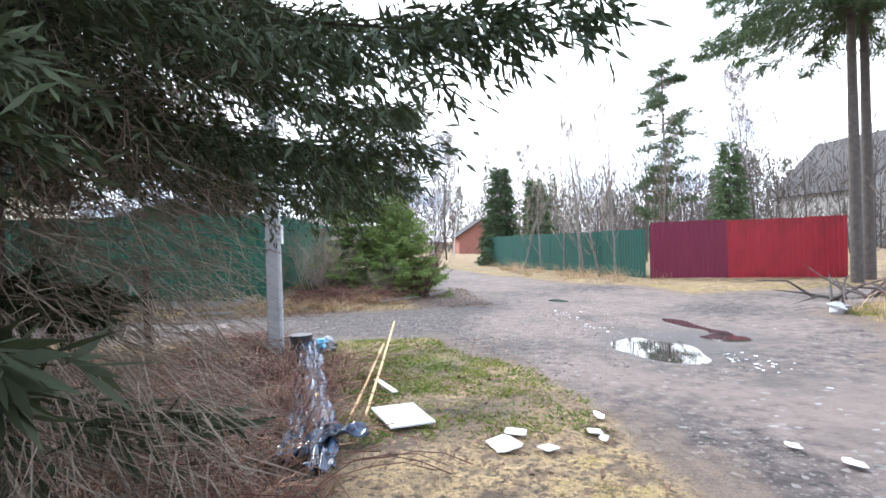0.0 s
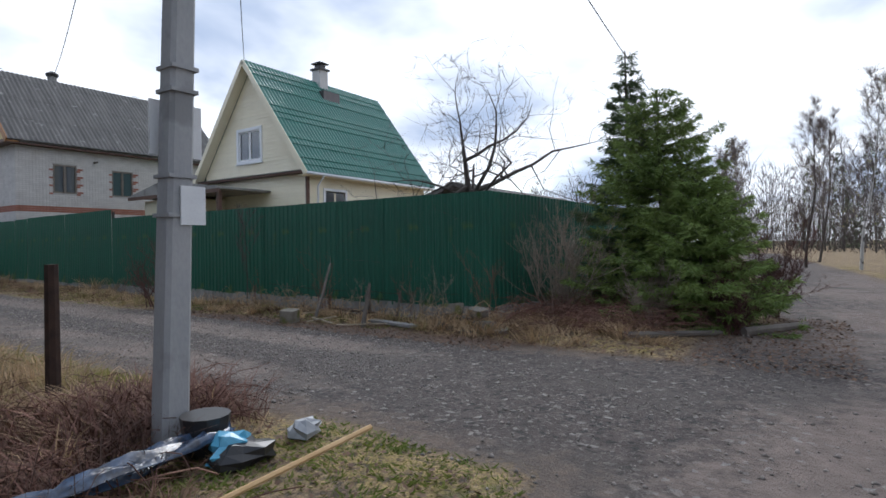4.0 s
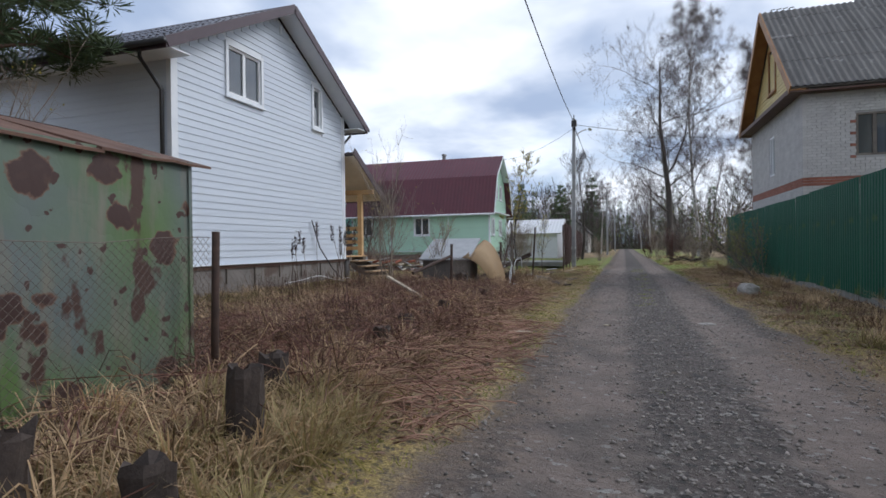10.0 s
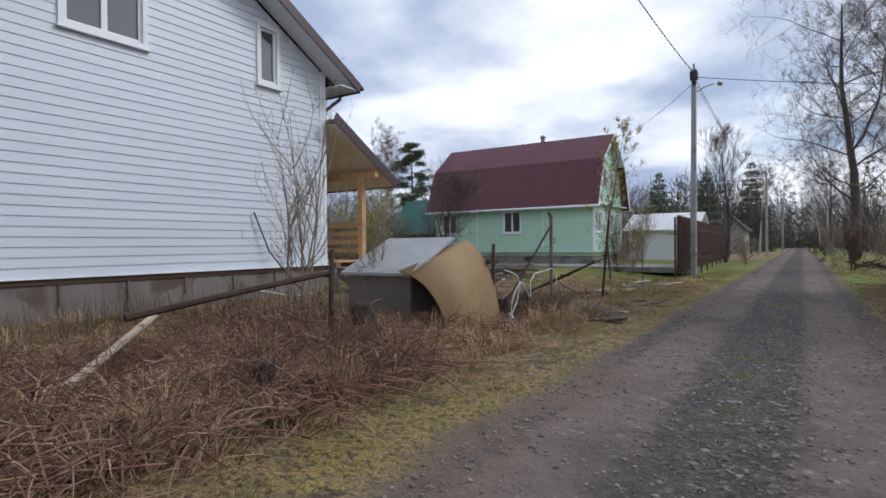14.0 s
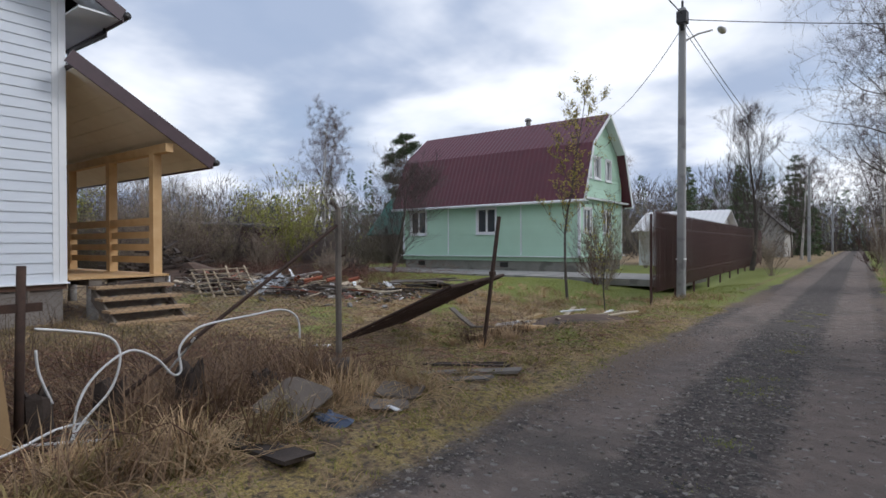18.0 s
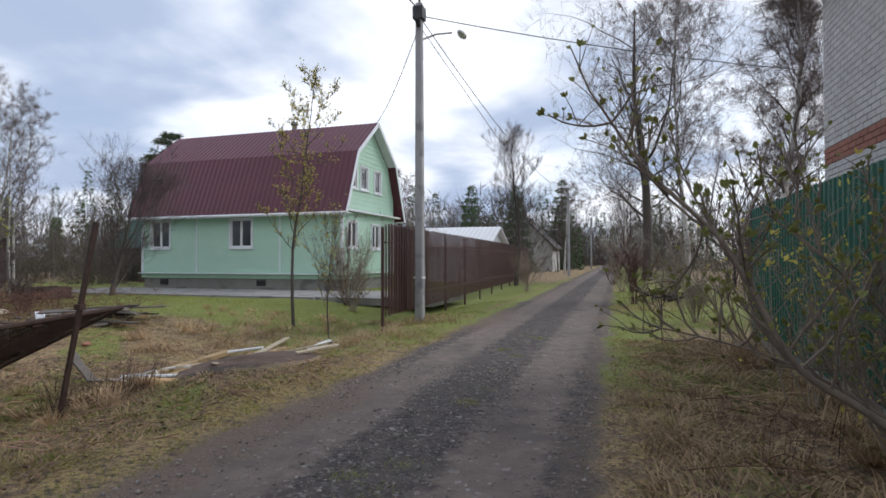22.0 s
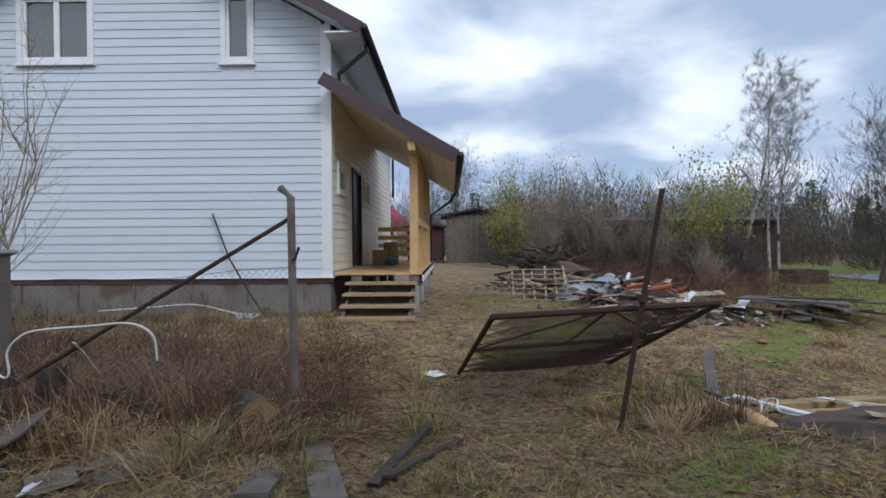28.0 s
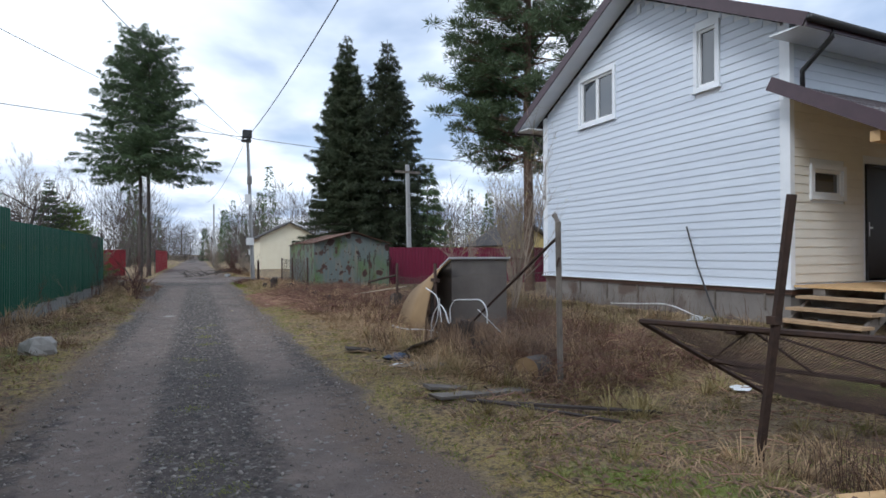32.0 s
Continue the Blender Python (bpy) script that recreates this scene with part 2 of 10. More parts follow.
M_PINE = mat("fresh_pine", (0.62, 0.42, 0.22), (0.50, 0.31, 0.14), rough=0.65, scale=4, fine=60, bump=0.1, stretch=(1, 1, 1), rand=0.12)
M_TREAD = mat("weathered_pine", (0.43, 0.30, 0.18), (0.30, 0.20, 0.115), rough=0.75, scale=5, fine=60, bump=0.15, rand=0.2)
M_OLDWOOD = mat("weathered_wood", (0.20, 0.175, 0.15), (0.10, 0.085, 0.075), rough=0.9, scale=5, fine=70, bump=0.35, rand=0.25)
M_DARKWOOD = mat("dark_rotten_wood", (0.075, 0.056, 0.047), (0.032, 0.024, 0.021), rough=0.95, scale=6, fine=60, bump=0.5, rand=0.2)
M_BROWNPICKET = mat("brown_pickets", (0.085, 0.040, 0.036), (0.06, 0.028, 0.026), rough=0.45, scale=4, bump=0.06, rand=0.15)
M_GREENF = mat("green_fence_sheet", (0.006, 0.098, 0.058), (0.005, 0.080, 0.047), rough=0.5, scale=1.5, fine=25, bump=0.04, rand=0.05, c=(0.07, 0.13, 0.03), c_at=0.66, c_scale=1.6)
M_SLATE = mat("grey_asbestos_slate", (0.34, 0.335, 0.32), (0.22, 0.215, 0.20), rough=0.95, scale=4, fine=50, bump=0.3, rand=0.1)
M_PLINTH = mat("stained_plinth_concrete", (0.235, 0.215, 0.198), (0.155, 0.140, 0.130), rough=0.9, scale=2.2, fine=80, bump=0.3, c=(0.115, 0.085, 0.070), c_at=0.56, c_scale=1.3)
M_GRASS_DRY = mat("dry_grass", (0.36, 0.238, 0.148), (0.18, 0.113, 0.070), rough=0.85, scale=1.5, bump=0, rand=0.5, alpha_through=0.25)
M_STALK = mat("dead_stalks", (0.12, 0.070, 0.050), (0.065, 0.038, 0.029), rough=0.9, scale=1.5, bump=0, rand=0.35)
M_GRASS = mat("green_grass", (0.17, 0.235, 0.034), (0.33, 0.30, 0.065), rough=0.75, scale=1.2, bump=0, rand=0.45, alpha_through=0.45)
M_LITTER = mat("fallen_leaves", (0.215, 0.130, 0.082), (0.105, 0.062, 0.042), rough=0.9, scale=3, bump=0, rand=0.45)
M_BARK = mat("grey_bark", (0.115, 0.098, 0.085), (0.06, 0.05, 0.045), rough=0.95, scale=9, fine=50, bump=0.5)
M_TWIG = mat("twigs", (0.115, 0.09, 0.085), (0.075, 0.06, 0.058), rough=0.9, scale=2, bump=0, rand=0.2)
M_BIRCH = mat("birch_bark", (0.55, 0.53, 0.50), (0.40, 0.38, 0.36), rough=0.85, scale=3, fine=30, bump=0.15, c=(0.06, 0.055, 0.05), c_at=0.60, c_scale=3.5)
M_BIRCHTWIG = mat("birch_twigs", (0.19, 0.15, 0.145), (0.13, 0.105, 0.10), rough=0.9, scale=2, bump=0, rand=0.2)
M_NEEDLE = mat("spruce_needles", (0.055, 0.098, 0.04), (0.085, 0.12, 0.05), rough=0.75, scale=1.5, bump=0, rand=0.4, alpha_through=0.15)
M_OLDNEEDLE = mat("old_spruce_needles", (0.036, 0.058, 0.026), (0.062, 0.072, 0.034), rough=0.75, scale=1.5, bump=0, rand=0.4, alpha_through=0.12)
M_YOUNGNEEDLE = mat("young_spruce_needles", (0.15, 0.235, 0.055), (0.205, 0.265, 0.07), rough=0.75, scale=1.5, bump=0, rand=0.4, alpha_through=0.2)
M_PINENEEDLE = mat("pine_needles", (0.062, 0.098, 0.045), (0.09, 0.122, 0.055), rough=0.75, scale=1.5, bump=0, rand=0.4, alpha_through=0.15)
M_BUD = mat("young_leaves", (0.50, 0.46, 0.09), (0.58, 0.47, 0.12), rough=0.7, scale=2, bump=0, rand=0.3, alpha_through=0.5)
M_MINT = mat("mint_siding", (0.48, 0.70, 0.56), (0.44, 0.65, 0.51), rough=0.5, scale=1.2, bump=0.03, rand=0.03)
M_MAROON = mat("maroon_roof", (0.105, 0.017, 0.028), (0.085, 0.014, 0.024), rough=0.42, scale=1.2, fine=20, bump=0.03)
M_GREYBRICK = mat("white_silicate_brick", (0.60, 0.585, 0.57), (0.49, 0.475, 0.465), rough=0.9, scale=3, fine=60, bump=0.15, rand=0.10)
M_REDBRICK = mat("red_brick", (0.34, 0.15, 0.11), (0.26, 0.11, 0.08), rough=0.9, scale=3, fine=60, bump=0.2, rand=0.15)
M_MORTAR = mat("mortar", (0.42, 0.41, 0.40), (0.34, 0.33, 0.325), rough=0.95, scale=4, bump=0.2)
M_SLATEROOF = mat("old_slate_roof", (0.185, 0.175, 0.165), (0.105, 0.10, 0.095), rough=0.95, scale=1.2, fine=12, bump=0.25, stretch=(4, 0.5, 0.5), c=(0.30, 0.29, 0.275), c_at=0.66, c_scale=3)
M_ORANGEWOOD = mat("varnished_boards", (0.34, 0.17, 0.06), (0.24, 0.11, 0.04), rough=0.55, scale=3, bump=0.1, rand=0.12)
M_YELLOWWOOD = mat("yellow_boards", (0.62, 0.50, 0.22), (0.52, 0.40, 0.17), rough=0.6, scale=3, bump=0.08, rand=0.08)
M_CREAM = mat("cream_boards", (0.80, 0.75, 0.59), (0.74, 0.68, 0.52), rough=0.5, scale=2, bump=0.04, rand=0.05)
M_TEALROOF = mat("green_metal_tile", (0.028, 0.155, 0.12), (0.022, 0.125, 0.098), rough=0.38, scale=1.5, fine=15, bump=0.04)
M_BROWN = mat("brown_paint", (0.115, 0.06, 0.04), (0.08, 0.042, 0.03), rough=0.6, scale=3, bump=0.08)
M_GLASS = glass("window_glass")
M_PVC = mat("white_window_frame", (0.80, 0.81, 0.82), (0.76, 0.77, 0.78), rough=0.35, scale=2, bump=0)
M_RUST = mat("rusty_iron", (0.075, 0.042, 0.03), (0.035, 0.022, 0.018), rough=0.85, metal=0.2, scale=12, fine=90, bump=0.3)
M_STONE = mat("grey_stone", (0.38, 0.36, 0.335), (0.24, 0.225, 0.205), rough=0.9, scale=5, fine=60, bump=0.3, rand=0.3)
M_GRAVEL = mat("brown_grey_gravel", (0.43, 0.385, 0.345), (0.19, 0.165, 0.148), rough=0.9, scale=9, fine=60, bump=0.3, rand=0.6)
M_PLASTICW = mat("white_plastic", (0.78, 0.79, 0.80), (0.66, 0.67, 0.69), rough=0.4, scale=6, bump=0.15, rand=0.1)
M_WIRE = mat("black_cable", (0.02, 0.02, 0.022), rough=0.6, bump=0)


# ---- the ground: one sheet with its road, verges and yards ----
def smooth(e0, e1, v):
    t = np.clip((v - e0) / (e1 - e0), 0, 1)
    return t * t * (3 - 2 * t)


def wobble(x, y, k, seed=0.0):
    """Cheap smooth chance between -1 and 1."""
    return (np.sin(x * 1.3 * k + 1.7 * np.sin(y * 0.9 * k + seed) + seed) + np.sin(y * 1.1 * k + 1.3 * np.sin(x * 1.2 * k + 2 * seed) + 1.9 * seed) + np.sin((x + y) * 0.77 * k + seed * 3)) / 3


def capsule(x, y, ax, ay, bx, by):
    dx, dy = bx - ax, by - ay
    t = np.clip(((x - ax) * dx + (y - ay) * dy) / (dx * dx + dy * dy), 0, 1)
    return np.hypot(x - ax - t * dx, y - ay - t * dy)


def road_off(x, y):
    """Metres from the carriageway's edge, negative on it."""
    d = capsule(x, y, 11.2, 1, 11.0, 400) - 1.42
    d = np.minimum(d, capsule(x, y, 11.4, -4, 11.35, 8) - 1.75)
    d = np.minimum(d, capsule(x, y, -40, -4.3, 9, -4.2) - 1.95)
    d = np.minimum(d, capsule(x, y, 9.5, -4.6, 15, -4.6) - 3.2)
    d = np.minimum(d, capsule(x, y, 14, -4.8, 21, -3.6) - 2.1)
    d = np.minimum(d, capsule(x, y, 21, -3.6, 70, 3) - 1.7)
    d = np.minimum(d, capsule(x, y, 11.6, -6, 11.0, -400) - 1.9)
    return d + 0.12 * wobble(x, y, 2.3, 1.0) + 0.06 * wobble(x, y, 6.1, 2.0)


def height(x, y):
    x, y = np.asarray(x, float), np.asarray(y, float)
    off = road_off(x, y)
    z = 0.02 * wobble(x, y, 0.8, 4.0) * smooth(0, 1.5, off) + 0.012 * wobble(x, y, 4.0, 5.0) * smooth(0, 0.6, off)
    z = z + 0.035 * smooth(0, 0.7, off)
    left = smooth(9.4, 7.6, x) * smooth(3, 6, y) * smooth(60, 40, y)
    ditch = -0.26 * np.exp(-(((x - 7.0) / 1.3) ** 2)) - 0.10 * smooth(7.5, 5.0, x)
    ditch = ditch + 0.20 * smooth(5.0, 2.2, x)
    z = z + left * ditch * smooth(17, 21, y) + left * (1 - smooth(17, 21, y)) * 0.10
    z = z + 0.22 * np.exp(-(((x - 8.0) / 0.9) ** 2 + ((y - 28.1) / 1.2) ** 2))
    z = z - 0.055 * np.exp(-(((x - 7.95) / 0.85) ** 2 + ((y + 3.95) / 0.5) ** 2))
    z = z - 0.04 * np.exp(-(((x - 8.45) / 0.4) ** 2 + ((y + 5.2) / 0.5) ** 2))
    z = z - 0.035 * np.exp(-(((x - 9.7) / 0.8) ** 2 + ((y + 5.35) / 0.2) ** 2)) - 0.035 * np.exp(-(((x - 13.6) / 0.45) ** 2 + ((y + 4.6) / 0.3) ** 2))
    z = z + 0.008 * wobble(x, y, 5.0, 8.0) * smooth(-2.5, -3.2, y) * smooth(0.2, -0.3, off)
    z = z + 0.28 * np.exp(-(((x - 9.5) / 1.1) ** 2 + ((y + 9.4) / 1.4) ** 2))
    tangle = smooth(4.9, 5.6, x) * smooth(9.0, 8.2, x) * smooth(3.0, 4.0, y) * smooth(24.6, 23.6, y)
    # a shallow ditch along the foot of the green fence
    z = z - 0.20 * smooth(14.15, 14.6, x) * smooth(16.4, 15.2, x) * smooth(1.9, 3.0, y) * smooth(16.0, 12.0, y)
    z = z + tangle * (0.07 * wobble(x, y, 4.6, 21.0) + 0.045 * wobble(x, y, 9.5, 5.5))
    tracks = np.exp(-(((np.abs(x - 11.1) - 0.80) / 0.30) ** 2))
    z = z - 0.018 * tracks * smooth(0, -0.4, off) * smooth(0, 3, y)
    return z


def gz(x, y):
    return float(height(x, y))


def spread(lo, a, b, hi, step, grow=1.22):
    core = list(np.arange(a, b, step))
    out, s, v = [], step, a
    while v > lo:
        s *= grow
        v -= s
        out.append(v)
    left = out[::-1]
    out, s, v = [], step, core[-1]
    while v < hi:
        s *= grow
        v += s
        out.append(v)
    return np.array(left + core + out)


M_GROUND = bpy.data.materials.new("ground_and_road")


def ground_material(m):
    m.use_nodes = True
    nt, ln = m.node_tree.nodes, m.node_tree.links
    p = nt["Principled BSDF"]
    tc = nt.new("ShaderNodeTexCoord")

    def noise_at(scale, detail=6.0, rough=0.6):
        n = nt.new("ShaderNodeTexNoise")
        n.inputs["Scale"].default_value, n.inputs["Detail"].default_value, n.inputs["Roughness"].default_value = scale, detail, rough
        ln.new(tc.outputs["Object"], n.inputs["Vector"])
        return n.outputs[0]

    def ramp(src, lo, hi):
        r = nt.new("ShaderNodeMapRange")
        r.inputs["From Min"].default_value, r.inputs["From Max"].default_value = lo, hi
        ln.new(src, r.inputs[0])
        return r.outputs[0]

    def blend(fac, a, b):
        x = nt.new("ShaderNodeMix")
        x.data_type = "RGBA"
        if fac is not None:
            ln.new(fac, x.inputs[0])
        for k, v in ((6, a), (7, b)):
            if isinstance(v, tuple):
                x.inputs[k].default_value = (*v, 1)
            else:
                ln.new(v, x.inputs[k])
        return x.outputs[2]

    def attr(name):
        a = nt.new("ShaderNodeAttribute")
        a.attribute_name = name
        return a.outputs["Fac"]

    def math2(op, a, b):
        x = nt.new("ShaderNodeMath")
        x.operation = op
        for k, v in ((0, a), (1, b)):
            if isinstance(v, (int, float)):
                x.inputs[k].default_value = v
            else:
                ln.new(v, x.inputs[k])
        return x.outputs[0]

    vor = nt.new("ShaderNodeTexVoronoi")
    vor.inputs["Scale"].default_value = 55
    ln.new(tc.outputs["Object"], vor.inputs["Vector"])
    peb = nt.new("ShaderNodeSeparateColor")
    ln.new(vor.outputs["Color"], peb.inputs[0])
    vor2 = nt.new("ShaderNodeTexVoronoi")
    vor2.inputs["Scale"].default_value = 24
    ln.new(tc.outputs["Object"], vor2.inputs["Vector"])
    crumb = nt.new("ShaderNodeSeparateColor")
    ln.new(vor2.outputs["Color"], crumb.inputs[0])
    n_big, n_mid, n_fine, n_clod, n_patch = noise_at(0.9), noise_at(5), noise_at(70, 4), noise_at(20, 5), noise_at(1.9, 4)
    # gravel: dark asphalt crumbs with paler stones
    gravel = blend(ramp(n_mid, 0.35, 0.7), (0.054, 0.043, 0.039), (0.112, 0.089, 0.079))
    gravel = blend(ramp(peb.outputs[0], 0.80, 1.0), gravel, (0.21, 0.19, 0.172))
    gravel = blend(ramp(crumb.outputs[0], 0.93, 1.0), gravel, (0.30, 0.28, 0.255))
    gravel = blend(ramp(crumb.outputs[1], 0.75, 0.95), gravel, (0.032, 0.029, 0.028))
    track = blend(ramp(n_mid, 0.3, 0.7), (0.142, 0.110, 0.094), (0.222, 0.175, 0.150))
    track = blend(ramp(n_fine, 0.62, 0.75), track, (0.27, 0.26, 0.25))
    track = blend(ramp(crumb.outputs[2], 0.95, 1.0), track, (0.30, 0.29, 0.27))
    road = blend(ramp(math2("ADD", attr("track"), math2("MULTIPLY", math2("SUBTRACT", n_mid, 0.5), 0.9)), 0.3, 0.62), gravel, track)
    road = blend(ramp(math2("ADD", n_big, math2("MULTIPLY", noise_at(0.35), 0.6)), 0.80, 1.05), road, (0.088, 0.075, 0.066))
    # soil, straw and grass beside it
    soil = blend(ramp(n_mid, 0.35, 0.68), (0.095, 0.063, 0.044), (0.20, 0.135, 0.085))
    straw = blend(ramp(n_fine, 0.35, 0.65), (0.27, 0.190, 0.092), (0.52, 0.375, 0.195))
    earth = blend(ramp(math2("ADD", n_mid, math2("MULTIPLY", n_big, 0.5)), 0.60, 0.82), soil, straw)
    green = blend(ramp(n_fine, 0.35, 0.65), (0.15, 0.116, 0.030), (0.42, 0.315, 0.105))
    side = blend(ramp(math2("ADD", attr("green"), math2("MULTIPLY", math2("SUBTRACT", n_mid, 0.5), 1.6)), 0.35, 0.75), earth, green)
    side = blend(ramp(peb.outputs[1], 0.80, 0.98), side, (0.17, 0.105, 0.062))
    side = blend(ramp(crumb.outputs[1], 0.88, 1.0), side, (0.33, 0.245, 0.135))
    side = blend(ramp(n_clod, 0.50, 0.36), side, blend(ramp(n_fine, 0.3, 0.7), (0.048, 0.036, 0.024), (0.10, 0.078, 0.045)))
    side = blend(ramp(math2("ADD", attr("bare"), math2("MULTIPLY", math2("SUBTRACT", n_mid, 0.5), 1.0)), 0.35, 0.7), side, blend(ramp(n_clod, 0.4, 0.65), (0.19, 0.14, 0.085), (0.31, 0.235, 0.14)))
    side = blend(ramp(math2("ADD", n_patch, math2("MULTIPLY", n_clod, 0.35)), 0.80, 0.90), side, blend(ramp(n_clod, 0.4, 0.6), (0.062, 0.044, 0.030), (0.14, 0.10, 0.062)))
    lawn = blend(ramp(n_fine, 0.35, 0.65), (0.118, 0.168, 0.026), (0.26, 0.265, 0.066))
    side = blend(ramp(math2("ADD", attr("lawn"), math2("MULTIPLY", math2("SUBTRACT", n_mid, 0.5), 1.2)), 0.35, 0.7), side, lawn)
    # near-black soil colour, with the deep shade between canes painted into it
    side = blend(ramp(math2("ADD", attr("soil_shade"), math2("MULTIPLY", math2("SUBTRACT", n_mid, 0.5), 1.3)), 0.3, 0.8), side, (0.040, 0.028, 0.022))
    col = blend(ramp(math2("ADD", attr("road"), math2("ADD", math2("MULTIPLY", math2("SUBTRACT", n_mid, 0.5), 1.1), math2("MULTIPLY", math2("SUBTRACT", n_clod, 0.5), 0.9))), 0.36, 0.66), side, road)
    col = blend(ramp(math2("ADD", attr("edge"), math2("MULTIPLY", math2("SUBTRACT", n_mid, 0.5), 1.2)), 0.35, 0.85), col, blend(ramp(n_fine, 0.4, 0.65), (0.128, 0.092, 0.070), (0.225, 0.166, 0.126)))
    wet = attr("wet")
    col = blend(wet, col, (0.035, 0.032, 0.03))
    ln.new(col, p.inputs["Base Color"])
    rg = nt.new("ShaderNodeMapRange")
    rg.inputs["To Min"].default_value, rg.inputs["To Max"].default_value = 0.9, 0.35
    ln.new(wet, rg.inputs[0])
    ln.new(rg.outputs[0], p.inputs["Roughness"])
    bp = nt.new("ShaderNodeBump")
    bp.inputs["Strength"].default_value, bp.inputs["Distance"].default_value = 0.7, 0.035
    ln.new(math2("ADD", math2("ADD", math2("MULTIPLY", n_fine, 0.6), math2("ADD", n_clod, math2("MULTIPLY", crumb.outputs[0], 0.3))), math2("ADD", n_mid, math2("MULTIPLY", peb.outputs[0], 0.35))), bp.inputs["Height"])
    ln.new(bp.outputs[0], p.inputs["Normal"])


ground_material(M_GROUND)


def make_ground():
    xs, ys = spread(-900, -1.0, 17.0, 900, 0.13), spread(-900, -9.0, 38.0, 900, 0.14)
    gx, gy = np.meshgrid(xs, ys)
    z = height(gx, gy)
    far = np.maximum(np.abs(gx - 10), np.abs(gy - 15))
    z = np.where(far > 120, 0.0, z)
    off = road_off(gx, gy)
    road = smooth(0.42, -0.34, off)
    cx = 11.15
    track = np.exp(-(((np.abs(gx - cx) - 0.80) / 0.40) ** 2)) * smooth(-1, 4, gy)
    cross = smooth(-0.5, -3.0, gy)
    track = np.maximum(track, cross * (0.62 + 0.5 * wobble(gx, gy, 1.1, 7.0)))
    green = 0.78 * np.exp(-((np.abs(off - 0.45) / 0.62) ** 2)) * (1 - 0.75 * smooth(8.6, 9.6, gy) * smooth(15.5, 13.0, gy) * smooth(11, 10, gx)) * (0.70 + 0.40 * wobble(gx, gy, 0.9, 3.0))
    lawn = smooth(32.0, 34.5, gy) * smooth(-26, -16, gx) * smooth(9.5, 8.9, gx) * smooth(62, 50, gy)
    lawn = np.maximum(lawn, 0.9 * smooth(27.0, 31.0, gy) * smooth(12.3, 12.6, gx) * smooth(14.4, 13.4, gx))
    lawn = np.maximum(lawn, 0.75 * smooth(33.0, 36.0, gy) * smooth(12.4, 12.9, gx) * smooth(20, 15.5, gx))
    lawn = np.maximum(lawn, 0.9 * np.exp(-((np.abs(off - 0.22) / 0.3) ** 2)) * smooth(31, 36, gy) * smooth(80, 50, gy))
    lawn = np.maximum(lawn, (0.75 + 0.3 * wobble(gx, gy, 1.3, 2.0)) * smooth(29.5, 32.0, gy) * smooth(40, 36, gy) * smooth(5.0, 7.0, gx) * smooth(9.9, 9.3, gx))
    lawn = np.maximum(lawn, 0.8 * np.exp(-(((gx + 20) / 9) ** 2 + ((gy - 29.5) / 1.2) ** 2)))
    lawn = np.maximum(lawn, (0.14 + 0.75 * (wobble(gx, gy, 1.9, 11.0) + 0.6 * wobble(gx, gy, 4.3, 3.0))) * smooth(24.2, 26, gy) * smooth(-6, 0, gx) * smooth(9.4, 8.9, gx) * smooth(35, 33, gy))
    lawn = np.maximum(lawn, (0.34 + 0.6 * wobble(gx, gy, 2.7, 6.0)) * np.exp(-(((gx - 8.0) / 1.9) ** 2 + ((gy + 1.1) / 1.0) ** 2)))
    lawn = np.maximum(lawn, (0.42 + 0.6 * wobble(gx, gy, 1.6, 12.0)) * smooth(13.0, 13.4, gx) * smooth(15.0, 14.5, gx) * smooth(2.5, 4.0, gy) * smooth(33, 30, gy))
    # dark soil mask; under the tangle it also paints shade between stems
    soil_shade = 0.9 * smooth(8.5, 7.7, gx) * smooth(5.4, 6.4, gx) * smooth(9.0, 10.0, gy) * smooth(25.0, 23.8, gy)
    soil_shade = np.maximum(soil_shade, 0.8 * smooth(8.4, 7.6, gx) * smooth(3, 4, gx) * smooth(-0.9, 0.2, gy) * smooth(3.6, 3.0, gy))
    soil_shade = np.maximum(soil_shade, 0.9 * np.exp(-(((gx + 1.5) / 3.5) ** 2 + ((gy - 29.0) / 1.4) ** 2)))
    soil_shade = np.maximum(soil_shade, 0.9 * np.exp(-(((gx - 8.0) / 0.8) ** 2 + ((gy - 28.3) / 1.3) ** 2)))
    soil_shade = np.maximum(soil_shade, (0.50 + 0.4 * wobble(gx, gy, 3.1, 16.0)) * np.exp(-(((gx - 7.2) / 2.5) ** 4 + ((gy + 1.0) / 1.5) ** 4)))
    green = np.maximum(green, (0.45 + 0.35 * wobble(gx, gy, 1.6, 6.0)) * np.exp(-(((gx - 8.0) / 1.9) ** 2 + ((gy + 1.0) / 1.2) ** 2)))
    green = np.maximum(green, 0.45 * smooth(80, 120, far))
    mid = np.exp(-(((gx - cx) / 0.28) ** 2)) * smooth(2, 5, gy) * (wobble(gx, gy, 1.4, 9.0) - 0.35) * 1.1
    green = np.maximum(green, mid)
    road = np.where(mid > 0.25, road * (1.1 - mid), road)
    bare = 1.15 * np.exp(-(((gx - 6.3) / 0.85) ** 2 + ((gy - 25.85) / 0.75) ** 2)) + 0.8 * np.exp(-(((gx - 0.5) / 4) ** 2 + ((gy - 26.2) / 0.55) ** 2))
    bare = np.maximum(bare, 0.9 * np.exp(-(((gx - 7.2) / 1.8) ** 2 + ((gy + 6.9) / 0.8) ** 2)))
